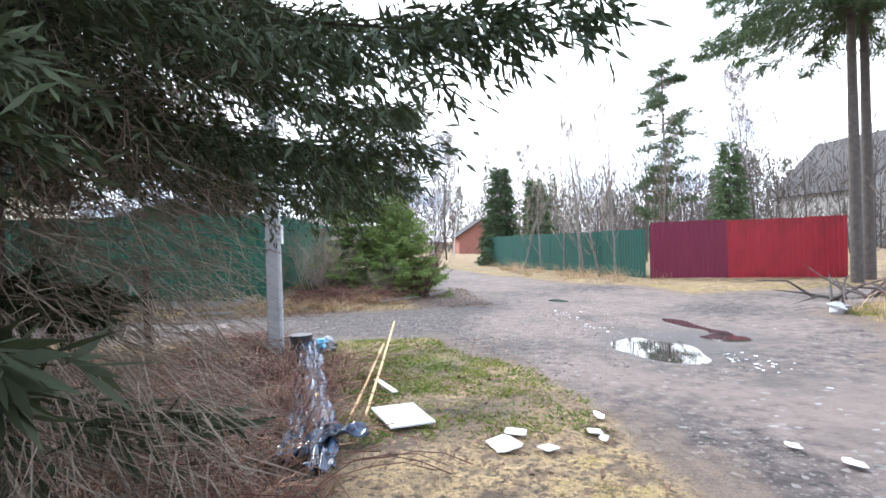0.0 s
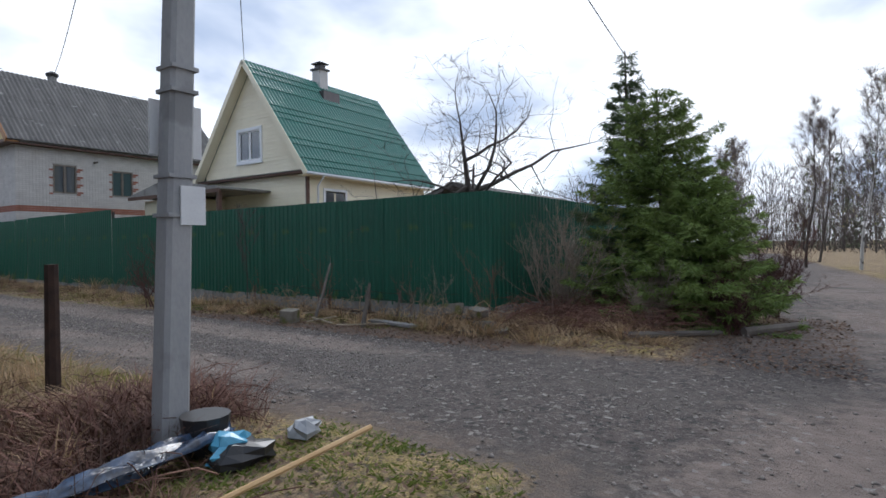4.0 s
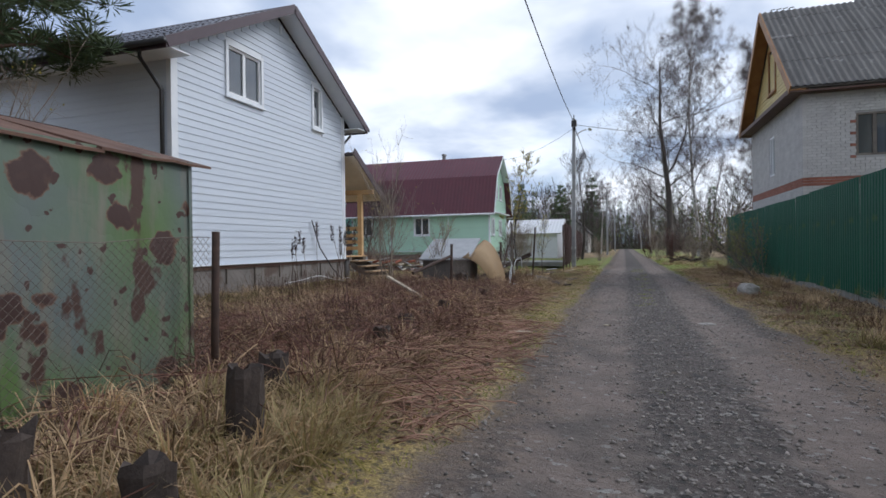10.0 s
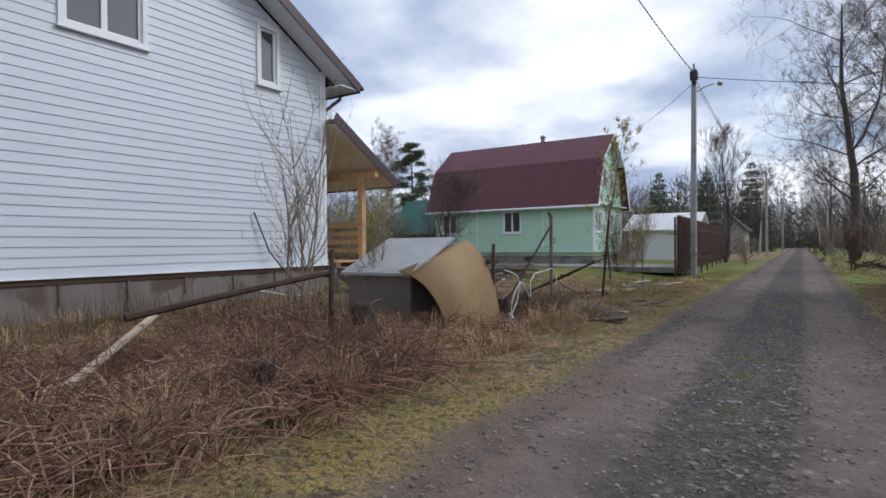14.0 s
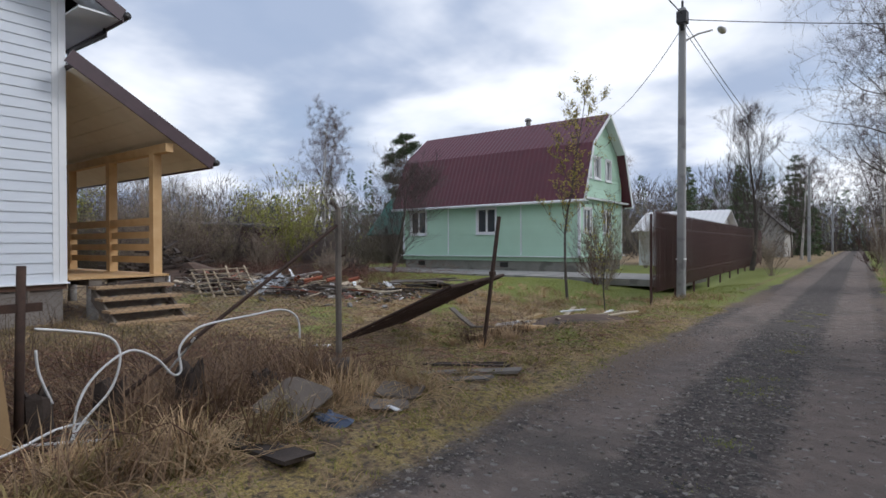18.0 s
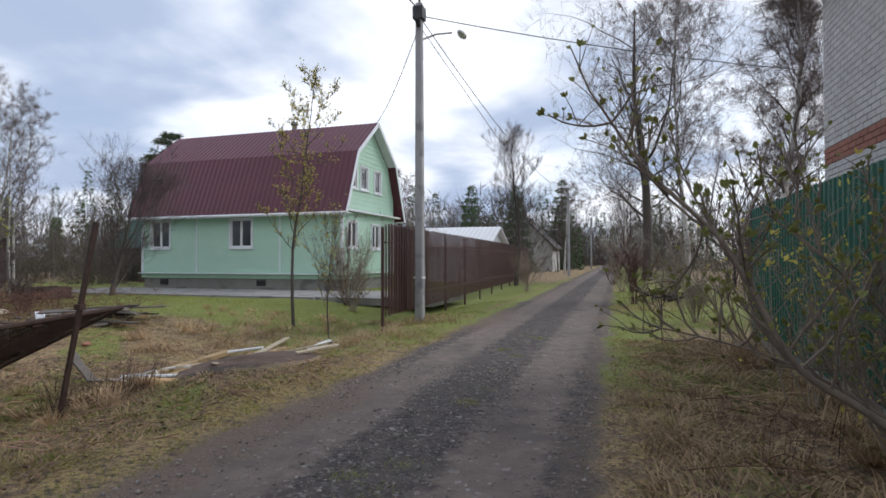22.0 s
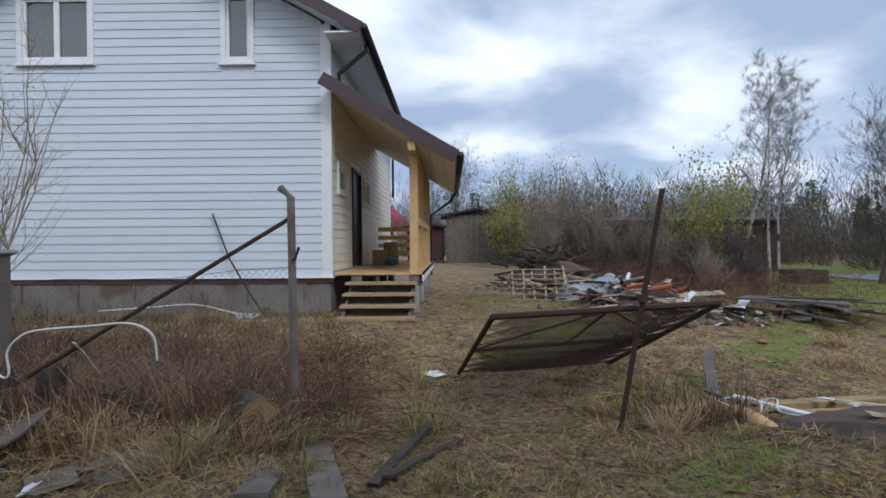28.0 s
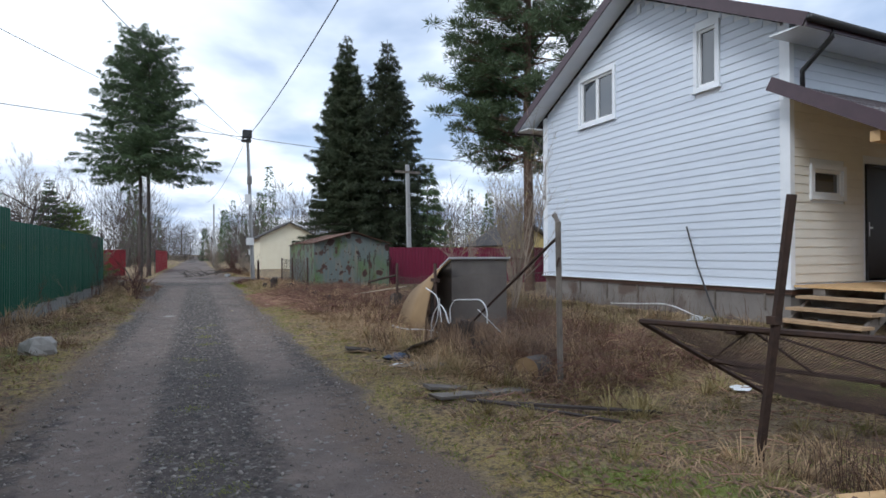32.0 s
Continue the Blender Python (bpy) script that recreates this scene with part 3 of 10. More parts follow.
    wet = 0.8 * np.exp(-(((gx - 8.2) / 1.15) ** 4 + ((gy + 4.2) / 0.75) ** 4)) + 0.7 * np.exp(-(((gx - 8.6) / 0.6) ** 2 + ((gy + 5.3) / 0.5) ** 2))
    edge = (0.62 + 0.35 * wobble(gx, gy, 0.7, 13.0)) * np.exp(-(((off + 0.12) / 0.40) ** 2))
    verts = np.stack([gx, gy, z], -1).reshape(-1, 3)
    ny, nx = gx.shape
    idx = np.arange(ny * nx).reshape(ny, nx)
    quads = np.stack([idx[:-1, :-1], idx[:-1, 1:], idx[1:, 1:], idx[1:, :-1]], -1).reshape(-1, 4)
    is_road = (off.ravel()[quads].mean(1) < 0.0) & (np.abs(verts[quads][:, :, 1].mean(1)) < 150)
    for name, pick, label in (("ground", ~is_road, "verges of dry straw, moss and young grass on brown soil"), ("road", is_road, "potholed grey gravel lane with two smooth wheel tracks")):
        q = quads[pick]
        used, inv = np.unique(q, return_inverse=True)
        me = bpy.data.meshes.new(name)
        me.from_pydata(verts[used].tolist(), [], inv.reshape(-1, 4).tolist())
        for key, field in (("road", road), ("track", track), ("green", green), ("bare", bare), ("wet", wet), ("lawn", lawn), ("soil_shade", soil_shade), ("edge", edge)):
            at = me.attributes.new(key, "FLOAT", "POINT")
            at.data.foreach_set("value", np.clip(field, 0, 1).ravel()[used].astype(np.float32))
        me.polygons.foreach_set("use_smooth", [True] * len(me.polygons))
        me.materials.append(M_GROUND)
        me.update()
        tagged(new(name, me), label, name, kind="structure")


make_ground()


# ---- house builders ----
def wall_boxes(axis, c0, c1, a0, a1, z0, z1, holes=()):
    """A straight wall between c0 and c1 across its axis, cut by holes (a, b, bottom, top)."""
    bm = Build()
    cuts = sorted({a0, a1, *(v for h in holes for v in h[:2] if a0 < v < a1)})
    for p, q in zip(cuts, cuts[1:]):
        mid = (p + q) / 2
        z = z0
        for h in sorted((h for h in holes if h[0] <= mid <= h[1]), key=lambda h: h[2]):
            if h[2] > z:
                bm.box(*((c0, p, z, c1, q, h[2]) if axis == "x" else (p, c0, z, q, c1, h[2])))
            z = h[3]
        if z1 > z:
            bm.box(*((c0, p, z, c1, q, z1) if axis == "x" else (p, c0, z, q, c1, z1)))
    return bm


def siding(parent, material, axis, plane, out, a0, a1, z0, z1, pitch, holes=(), top=None, thick=0.02, name="board"):
    """Lapped boards, each a piece of its own. top(a): the height at which a gable cuts them."""
    z = z0
    while z < z1 - 0.02:
        ze = min(z + pitch, z1)
        lo, hi = a0, a1
        if top:
            ok = [a for a in np.linspace(a0, a1, 161) if top(a) >= (z + ze) / 2]
            if not ok:
                break
            lo, hi = ok[0], ok[-1]
        spans = [(lo, hi)]
        for h in holes:
            if h[2] < ze - 0.01 and h[3] > z + 0.01:
                spans = [s for a, b in spans for s in ((a, min(b, h[0])), (max(a, h[1]), b)) if s[1] - s[0] > 0.02]
        for a, b in spans:
            n0, n1 = plane, plane + out * thick
            prof = [(n0, z), (n1, z), (n1, z + 0.012), (n0 + out * 0.006, ze)]
            bm = Build()
            if axis == "x":
                bm.prism(prof, "y", a, b)
            else:
                bm.prism(prof, "x", a, b)
            if axis == "x":
                pass
            part(name, bm, material, parent)
        z = ze


def window(parent, axis, plane, out, a0, a1, z0, z1, bars=1, trim=0.09, frame_mat=None, trim_mat=None, sill=True, pane_at=0.06):
    """A framed window in a wall's opening: trim boards outside, sash bars, panes."""
    w = part("window", Build().box(-0.001, -0.001, -0.001, 0.001, 0.001, 0.001), M_PVC, parent)
    fm, tm = frame_mat or M_PVC, trim_mat or M_TRIM

    def bx(bm, p, q, n0, n1, zb, zt):
        n0, n1 = plane + out * n0, plane + out * n1
        return bm.box(min(n0, n1), p, zb, max(n0, n1), q, zt) if axis == "x" else bm.box(p, min(n0, n1), zb, q, max(n0, n1), zt)

    f = Build()
    bx(f, a0, a0 + 0.06, -0.09, -0.02, z0, z1)
    bx(f, a1 - 0.06, a1, -0.09, -0.02, z0, z1)
    bx(f, a0 + 0.06, a1 - 0.06, -0.09, -0.02, z0, z0 + 0.06)
    bx(f, a0 + 0.06, a1 - 0.06, -0.09, -0.02, z1 - 0.06, z1)
    for k in range(1, bars + 1):
        m = a0 + (a1 - a0) * k / (bars + 1)
        bx(f, m - 0.05, m + 0.05, -0.088, -0.022, z0 + 0.06, z1 - 0.06)
    part("window_frame", f, fm, w)
    for k in range(bars + 1):
        p = a0 + (a1 - a0) * k / (bars + 1) + 0.05
        q = a0 + (a1 - a0) * (k + 1) / (bars + 1) - 0.05
        part("pane", bx(Build(), p, q, -pane_at - 0.008, -pane_at, z0 + 0.055, z1 - 0.055), M_GLASS, w)
    if trim:
        t = Build()
        bx(t, a0 - trim, a0 + 0.005, -0.02, 0.035, z0 - trim, z1 + trim)
        bx(t, a1 - 0.005, a1 + trim, -0.02, 0.035, z0 - trim, z1 + trim)
        bx(t, a0, a1, -0.02, 0.033, z1, z1 + trim)
        bx(t, a0, a1, -0.02, 0.033, z0 - trim, z0)
        part("window_trim", t, tm, w)
    if sill:
        part("window_sill", bx(Build(), a0 - trim - 0.03, a1 + trim + 0.03, -0.02, 0.075, z0 - trim - 0.03, z0 - trim + 0.004), tm, w)
    return w


def sheet_roof(origin, along, up, lu, lv, wave, amp, step=0.0, step_h=0.0, per=6, thick=0.03):
    """A profiled roof sheet: waves along the eave, and steps up the slope where it is metal tile."""
    o, u, v = Vector(origin), Vector(along).normalized(), Vector(up).normalized()
    n = u.cross(v)
    if n.z < 0:
        n = -n
    nu = max(2, int(lu / wave * per))
    rows = [0.0]
    if step:
        k = 1
        while k * step < lv:
            rows += [k * step - 0.01, k * step]
            k += 1
    rows.append(lv)
    bm = Build()
    for r in rows:
        saw = (r % step) / step if step else 0
        for i in range(nu + 1):
            a = lu * i / nu
            h = amp * (0.5 + 0.5 * math.cos(2 * math.pi * a / wave)) + (step_h * (1 - saw) if step else 0)
            bm.v.append(tuple(o + u * a + v * r + n * (h + 0.012)))
    for j in range(len(rows) - 1):
        for i in range(nu):
            q = j * (nu + 1) + i
            bm.f.append((q, q + 1, q + nu + 2, q + nu + 1))
    b = len(bm.v)
    for r, a in ((0, 0), (0, lu), (lv, lu), (lv, 0)):
        bm.v.append(tuple(o + u * a + v * r))
    for r, a in ((0, 0), (0, lu), (lv, lu), (lv, 0)):
        bm.v.append(tuple(o + u * a + v * r - n * thick))
    bm.f += [(b + 3, b + 2, b + 1, b), (b + 4, b + 5, b + 6, b + 7), (b, b + 1, b + 5, b + 4), (b + 1, b + 2, b + 6, b + 5), (b + 2, b + 3, b + 7, b + 6), (b + 3, b, b + 4, b + 7)]
    return bm


def beam(bm, a, b, w, h):
    """A square bar from a to b, w wide and h high."""
    a, b = Vector(a), Vector(b)
    d = (b - a).normalized()
    s = d.cross(Vector((0, 0, 1)) if abs(d.z) < 0.95 else Vector((1, 0, 0))).normalized()
    t = s.cross(d)
    n = len(bm.v)
    for p in (a, b):
        for i, j in ((-1, -1), (1, -1), (1, 1), (-1, 1)):
            bm.v.append(tuple(p + s * (i * w / 2) + t * (j * h / 2)))
    bm.f += [tuple(n + k for k in q) for q in ((3, 2, 1, 0), (4, 5, 6, 7), (0, 1, 5, 4), (1, 2, 6, 5), (2, 3, 7, 6), (3, 0, 4, 7))]
    return bm


# ---- the white house with its porch ----
WX, WX0, WY0, WY1 = 1.47, -8.9, 15.3, 23.05
W_RIDGE_Y, W_RIDGE_Z, W_EAVE_Z, W_EAVE_OUT = 19.2, 7.85, 5.36, 0.68


def w_roof_z(y):
    k = (W_RIDGE_Z - W_EAVE_Z) / (W_RIDGE_Y - (WY0 - W_EAVE_OUT))
    return W_RIDGE_Z - abs(y - W_RIDGE_Y) * k


def white_house():
    h = thing("white_house", "new white-boarded two-storey house with plum fascia and pine porch", "house")
    front_holes = [(17.12, 18.42, 5.02, 6.2), (21.04, 21.5, 4.99, 6.2)]
    side_holes = [(-0.02, 0.84, 2.55, 3.03), (-1.98, -0.78, 0.92, 3.24), (-3.2, -2.42, 2.53, 3.08)]
    south_holes = [(-0.55, 0.2, 2.05, 3.2)]
    # plinth
    for xa, ya, xb, yb in ((WX - 0.35, WY0 + 0.05, WX - 0.05, WY1 - 0.05), (WX0 + 0.05, WY0 + 0.05, WX - 0.35, WY0 + 0.35), (WX0 + 0.05, WY1 - 0.35, WX - 0.35, WY1 - 0.05), (WX0 + 0.05, WY0 + 0.35, WX0 + 0.35, WY1 - 0.35)):
        part("plinth", Build().box(xa, ya, -0.4, xb, yb, 0.72), M_PLINTH, h, "stained grey concrete plinth")
    b = Build()
    b.box(WX - 0.3, WY0, 0.722, WX - 0.01, WY1, 0.815)
    b.box(WX0, WY0 + 0.01, 0.722, WX - 0.3, WY0 + 0.3, 0.815)
    b.box(WX0, WY1 - 0.3, 0.722, WX - 0.3, WY1 - 0.01, 0.815)
    part("sill_beam", b, M_BROWN, h, "dark brown bottom beam")
    for k in range(7):
        y = WY0 + 0.6 + k * 1.1
        part("batten", Build().box(WX - 0.05, y, 0.40 - 0.05 * (k % 3), WX - 0.012, y + 0.03, 0.72), M_OLDWOOD, h)
    part("wall", wall_boxes("x", WX - 0.2, WX - 0.022, WY0 + 0.2, WY1 - 0.2, 0.815, w_roof_z(WY0) - 0.16, [(a, c, z0, min(z1, 9)) for a, c, z0, z1 in front_holes]), M_TRIM, h)
    gable = Build().prism([(WY0 + 0.02, w_roof_z(WY0) - 0.16), (WY1 - 0.02, w_roof_z(WY1) - 0.16), (W_RIDGE_Y, W_RIDGE_Z - 0.16)], "x", WX0, WX0 + 0.15)
    part("gable", gable, M_SIDING, h)
    # the front gable, in strips round the windows
    g = Build()
    zt = w_roof_z(WY0) - 0.16
    for a, c in ((WY0 + 0.2, 17.12), (18.42, 21.04), (21.5, WY1 - 0.2)):
        pts = [(a, zt), (c, zt)] + ([(c, w_roof_z(c) - 0.16)] if w_roof_z(c) - 0.16 > zt + 0.02 else []) + ([(W_RIDGE_Y, W_RIDGE_Z - 0.16)] if a < W_RIDGE_Y < c else []) + [(a, max(zt + 0.01, w_roof_z(a) - 0.16))]
        g.prism(pts, "x", WX - 0.2, WX - 0.022)
    for a, c in ((17.12, 18.42), (21.04, 21.5)):
        g.prism([(a, 6.2), (c, 6.2), (c, max(6.21, w_roof_z(c) - 0.16)), (a, max(6.21, w_roof_z(a) - 0.16))], "x", WX - 0.2, WX - 0.022)
    part("gable", g, M_TRIM, h)
    part("wall", wall_boxes("y", WY1 - 0.2, WY1 - 0.022, WX0, WX, 0.815, w_roof_z(WY1) - 0.12, side_holes), M_TRIM, h)
    part("wall", wall_boxes("y", WY0 + 0.022, WY0 + 0.2, WX0, WX, 0.815, w_roof_z(WY0) - 0.12, south_holes), M_TRIM, h)
    part("wall", Build().box(WX0, WY0 + 0.2, 0.815, WX0 + 0.15, WY1 - 0.2, 5.6), M_SIDING, h)
    pitch = 0.164
    siding(h, M_SIDING, "x", WX - 0.022, 1, WY0 + 0.11, WY1 - 0.11, 0.83, 7.7, pitch, [(a - 0.08, c + 0.08, z0 - 0.08, z1 + 0.08) for a, c, z0, z1 in front_holes], top=lambda y: w_roof_z(y) - 0.2)
    siding(h, M_PORCHW, "y", WY1 - 0.022, 1, WX0, WX - 0.11, 0.93, 4.35, pitch, [(a - 0.08, c + 0.08, z0 - 0.08, z1 + 0.08) for a, c, z0, z1 in side_holes])
    siding(h, M_SIDING, "y", WY1 - 0.022, 1, WX0, WX - 0.11, 4.35, w_roof_z(WY1) - 0.1, pitch)
    siding(h, M_SIDING, "y", WY0 + 0.022, -1, WX0, WX - 0.11, 0.83, w_roof_z(WY0) - 0.1, pitch, [(a - 0.08, c + 0.08, z0 - 0.08, z1 + 0.08) for a, c, z0, z1 in south_holes])
    for y in (WY0, WY1 - 0.11):
        part("corner_board", Build().box(WX - 0.11, y, 0.82, WX + 0.012, y + 0.11, w_roof_z(y) - 0.12), M_TRIM, h)
    part("drip_edge", Build().box(WX - 0.05, WY0 - 0.03, 0.81, WX + 0.05, WY1 + 0.03, 0.832), M_TRIM, h)
    window(h, "x", WX, 1, *front_holes[0], bars=1)
    window(h, "x", WX, 1, *front_holes[1], bars=0)
    window(h, "y", WY0, -1, *south_holes[0], bars=0)
    window(h, "y", WY1, 1, *side_holes[0], bars=0, sill=False)
    window(h, "y", WY1, 1, *side_holes[2], bars=0, sill=False)
    part("vent", Build().box(WX, W_RIDGE_Y + 0.1, 7.25, WX + 0.03, W_RIDGE_Y + 0.2, 7.47), M_TRIM, h, "small grey vent grille")
    # the door
    d = part("door", Build().box(-1.93, WY1 - 0.1, 0.97, -0.83, WY1 - 0.05, 3.17), M_BLACK, h, "dark brown steel entrance door")
    f = Build().box(-1.98, WY1 - 0.12, 0.93, -1.93, WY1 + 0.02, 3.22).box(-0.83, WY1 - 0.12, 0.93, -0.78, WY1 + 0.02, 3.22).box(-1.93, WY1 - 0.12, 3.17, -0.83, WY1 + 0.02, 3.22)
    part("door_frame", f, M_BLACK, d)
    part("door_handle", Build().box(-1.0, WY1 - 0.05, 1.95, -0.88, WY1 + 0.0, 1.99).box(-0.95, WY1 - 0.05, 1.80, -0.90, WY1 - 0.03, 2.08), M_PVC, d, "pale metal handle plate")
    # roof: two slopes, boards at the verges, gutters and pipes
    xo, xi = WX + 0.58, WX0 - 0.5
    for s, ye in ((-1, WY0 - W_EAVE_OUT), (1, WY1 + W_EAVE_OUT - 0.02)):
        up = Vector((0, W_RIDGE_Y - ye, W_RIDGE_Z - W_EAVE_Z))
        part("roof", sheet_roof((xi, ye, W_EAVE_Z + 0.02), (1, 0, 0), up, xo - xi, up.length, 0.2, 0.035, 0.35, 0.02, per=6, thick=0.05), M_PLUMROOF, h, "brown metal tile roof slope", smooth=False)
        part("soffit", beam(Build(), (xo - 0.3, ye + (0.05 * -s), W_EAVE_Z - 0.055), (xo - 0.3, W_RIDGE_Y, W_RIDGE_Z - 0.055), 0.56, 0.03), M_TRIM, h, "white boarded soffit")
        part("soffit", Build().box(xi, min(ye, ye - s * 0.66), W_EAVE_Z - 0.09, xo - 0.03, max(ye, ye - s * 0.66), W_EAVE_Z - 0.06), M_TRIM, h)
        part("verge_board", beam(Build(), (xo, ye, W_EAVE_Z - 0.02), (xo, W_RIDGE_Y, W_RIDGE_Z - 0.02), 0.035, 0.22), M_PLUM, h, "plum-brown verge board")
        part("fascia", Build().box(xi, ye - 0.015 if s < 0 else ye - 0.005, W_EAVE_Z - 0.14, xo, ye + 0.005 if s < 0 else ye + 0.015, W_EAVE_Z + 0.05), M_PLUM, h)
        part("gutter", Build().tube([(xi, ye + s * 0.07, W_EAVE_Z - 0.03), (xo + 0.02, ye + s * 0.07, W_EAVE_Z - 0.01)], 0.065, 8), M_BLACK, h, "black round gutter", smooth=True)
        yw = WY0 if s < 0 else WY1
        if s < 0:
            pts = [(WX - 0.1, ye, W_EAVE_Z - 0.08), (WX - 0.12, ye, W_EAVE_Z - 0.25), (WX - 0.16, yw - 0.08, W_EAVE_Z - 0.75), (WX - 0.16, yw - 0.08, 0.9)]
        else:
            pts = [(WX - 0.1, ye, W_EAVE_Z - 0.08), (WX - 0.12, ye, W_EAVE_Z - 0.2), (WX - 0.16, yw + 0.12, W_EAVE_Z - 0.62), (WX - 0.16, yw + 0.12, 4.45)]
        part("downpipe", Build().tube(pts, 0.045, 8), M_BLACK, h, "black downpipe", smooth=True)
    part("downpipe", Build().tube([(WX0 + 0.2, WY1 + 0.62, W_EAVE_Z - 0.08), (WX0 + 0.1, WY1 + 0.1, W_EAVE_Z - 0.7), (WX0 + 0.1, WY1 + 0.1, 3.2)], 0.045, 8), M_BLACK, h, smooth=True)
    part("ridge_cap", Build().tube([(xi, W_RIDGE_Y, W_RIDGE_Z + 0.03), (xo, W_RIDGE_Y, W_RIDGE_Z + 0.03)], 0.06, 6), M_PLUM, h)
    # porch: deck on posts, roof, pillars, railing, steps
    px0, px1, pye = -5.0, WX + 0.42, 25.42
    zt, zb = 4.44, 3.06
    up = Vector((0, WY1 - pye, zt - zb))
    part("porch_roof", sheet_roof((px0, pye, zb + 0.02), (1, 0, 0), up, px1 - px0, up.length, 0.2, 0.035, 0.35, 0.02, thick=0.05), M_PLUMROOF, h, "brown metal tile porch roof")
    for k in range(9):
        cb = Build()
        y0, y1 = WY1 + 0.02 + k * 0.262, WY1 + 0.02 + k * 0.262 + 0.255
        za, zc = zt - (y0 - WY1) * (zt - zb) / (pye - WY1) - 0.09, zt - (y1 - WY1) * (zt - zb) / (pye - WY1) - 0.09
        cb.prism([(y0, za), (y1, zc), (y1, zc + 0.02), (y0, za + 0.02)], "x", px0 + 0.05, px1 - 0.03)
        part("ceiling_board", cb, M_SOFFIT, h)
    part("verge_board", beam(Build(), (px1, WY1 - 0.1, zt + 0.06), (px1, pye, zb - 0.02), 0.035, 0.24), M_PLUM, h)
    part("fascia", Build().box(px0, pye - 0.012, zb - 0.12, px1, pye + 0.014, zb + 0.05), M_PLUM, h)
    part("gutter", Build().tube([(px0, pye + 0.08, zb - 0.03), (px1 + 0.02, pye + 0.08, zb)], 0.065, 8), M_BLACK, h, smooth=True)
    part("downpipe", Build().tube([(px0 + 0.2, pye + 0.06, zb - 0.08), (px0 + 0.2, pye - 0.15, zb - 0.35), (px0 + 0.1, 24.7, zb - 0.75), (px0 + 0.1, 24.7, 0.5)], 0.045, 8), M_BLACK, h, smooth=True)
    part("beam", Build().box(px0 + 0.1, 24.53, 3.17, px1 - 0.06, 24.67, 3.33), M_PINE, h, "pine porch beam")
    for k in range(26):
        y = WY1 + 0.03 + k * 0.066
        part("deck_board", Build().box(px0 + 0.1, y, 0.86, WX - 0.02, y + 0.06, 0.9), M_PINE, h)
    part("deck_fascia", Build().box(px0 + 0.1, 24.76, 0.74, WX - 0.02, 24.79, 0.90), M_TRIM, h, "white edge board of the deck")
    for x in (1.28, -0.62, -2.75, -4.75):
        part("pillar", Build().box(x - 0.08, 24.52, 0.9, x + 0.08, 24.68, 3.18), M_PINE, h, "square pine pillar")
        part("footing", Build().tube([(x, 24.6, -0.3), (x, 24.6, 0.74)], 0.095, 10), M_CONC, h, "grey pipe footing", smooth=True)
        part("footing", Build().tube([(x, 23.5, -0.3), (x, 23.5, 0.74)], 0.095, 10), M_CONC, h, smooth=True)
    part("joist", Build().box(px0 + 0.1, 24.5, 0.74, WX - 0.05, 24.7, 0.858).box(px0 + 0.1, 23.4, 0.74, WX - 0.05, 23.6, 0.858), M_OLDWOOD, h)
    for a, c in ((-0.54, 1.2), (-2.67, -0.70), (-4.67, -2.83)):
        for z in (1.10, 1.34, 1.58):
            part("rail", Build().box(a, 24.565, z, c, 24.60, z + 0.13), M_PINE, h)
        part("handrail", Build().box(a, 24.53, 1.83, c, 24.67, 1.97), M_PINE, h)
    for z in (1.10, 1.34, 1.58, 1.83):
        part("rail", Build().box(px0 + 0.12, 23.1, z, px0 + 0.155, 24.5, z + 0.13), M_PINE, h)
    for k in range(4):
        z = 0.74 - k * 0.185
        x = WX + 0.02 + k * 0.27
        part("tread", Build().box(x, 23.35, z - 0.045, x + 0.33, 24.68, z), M_TREAD, h)
        part("riser", Build().box(x, 23.40, z - 0.185 if k < 3 else 0.02, x + 0.03, 24.63, z - 0.046), M_OLDWOOD, h)
    for y in (23.42, 24.58):
        part("stringer", beam(Build(), (WX + 0.06, y, 0.58), (WX + 1.06, y, 0.0), 0.045, 0.2), M_OLDWOOD, h)
    return h


white_house()


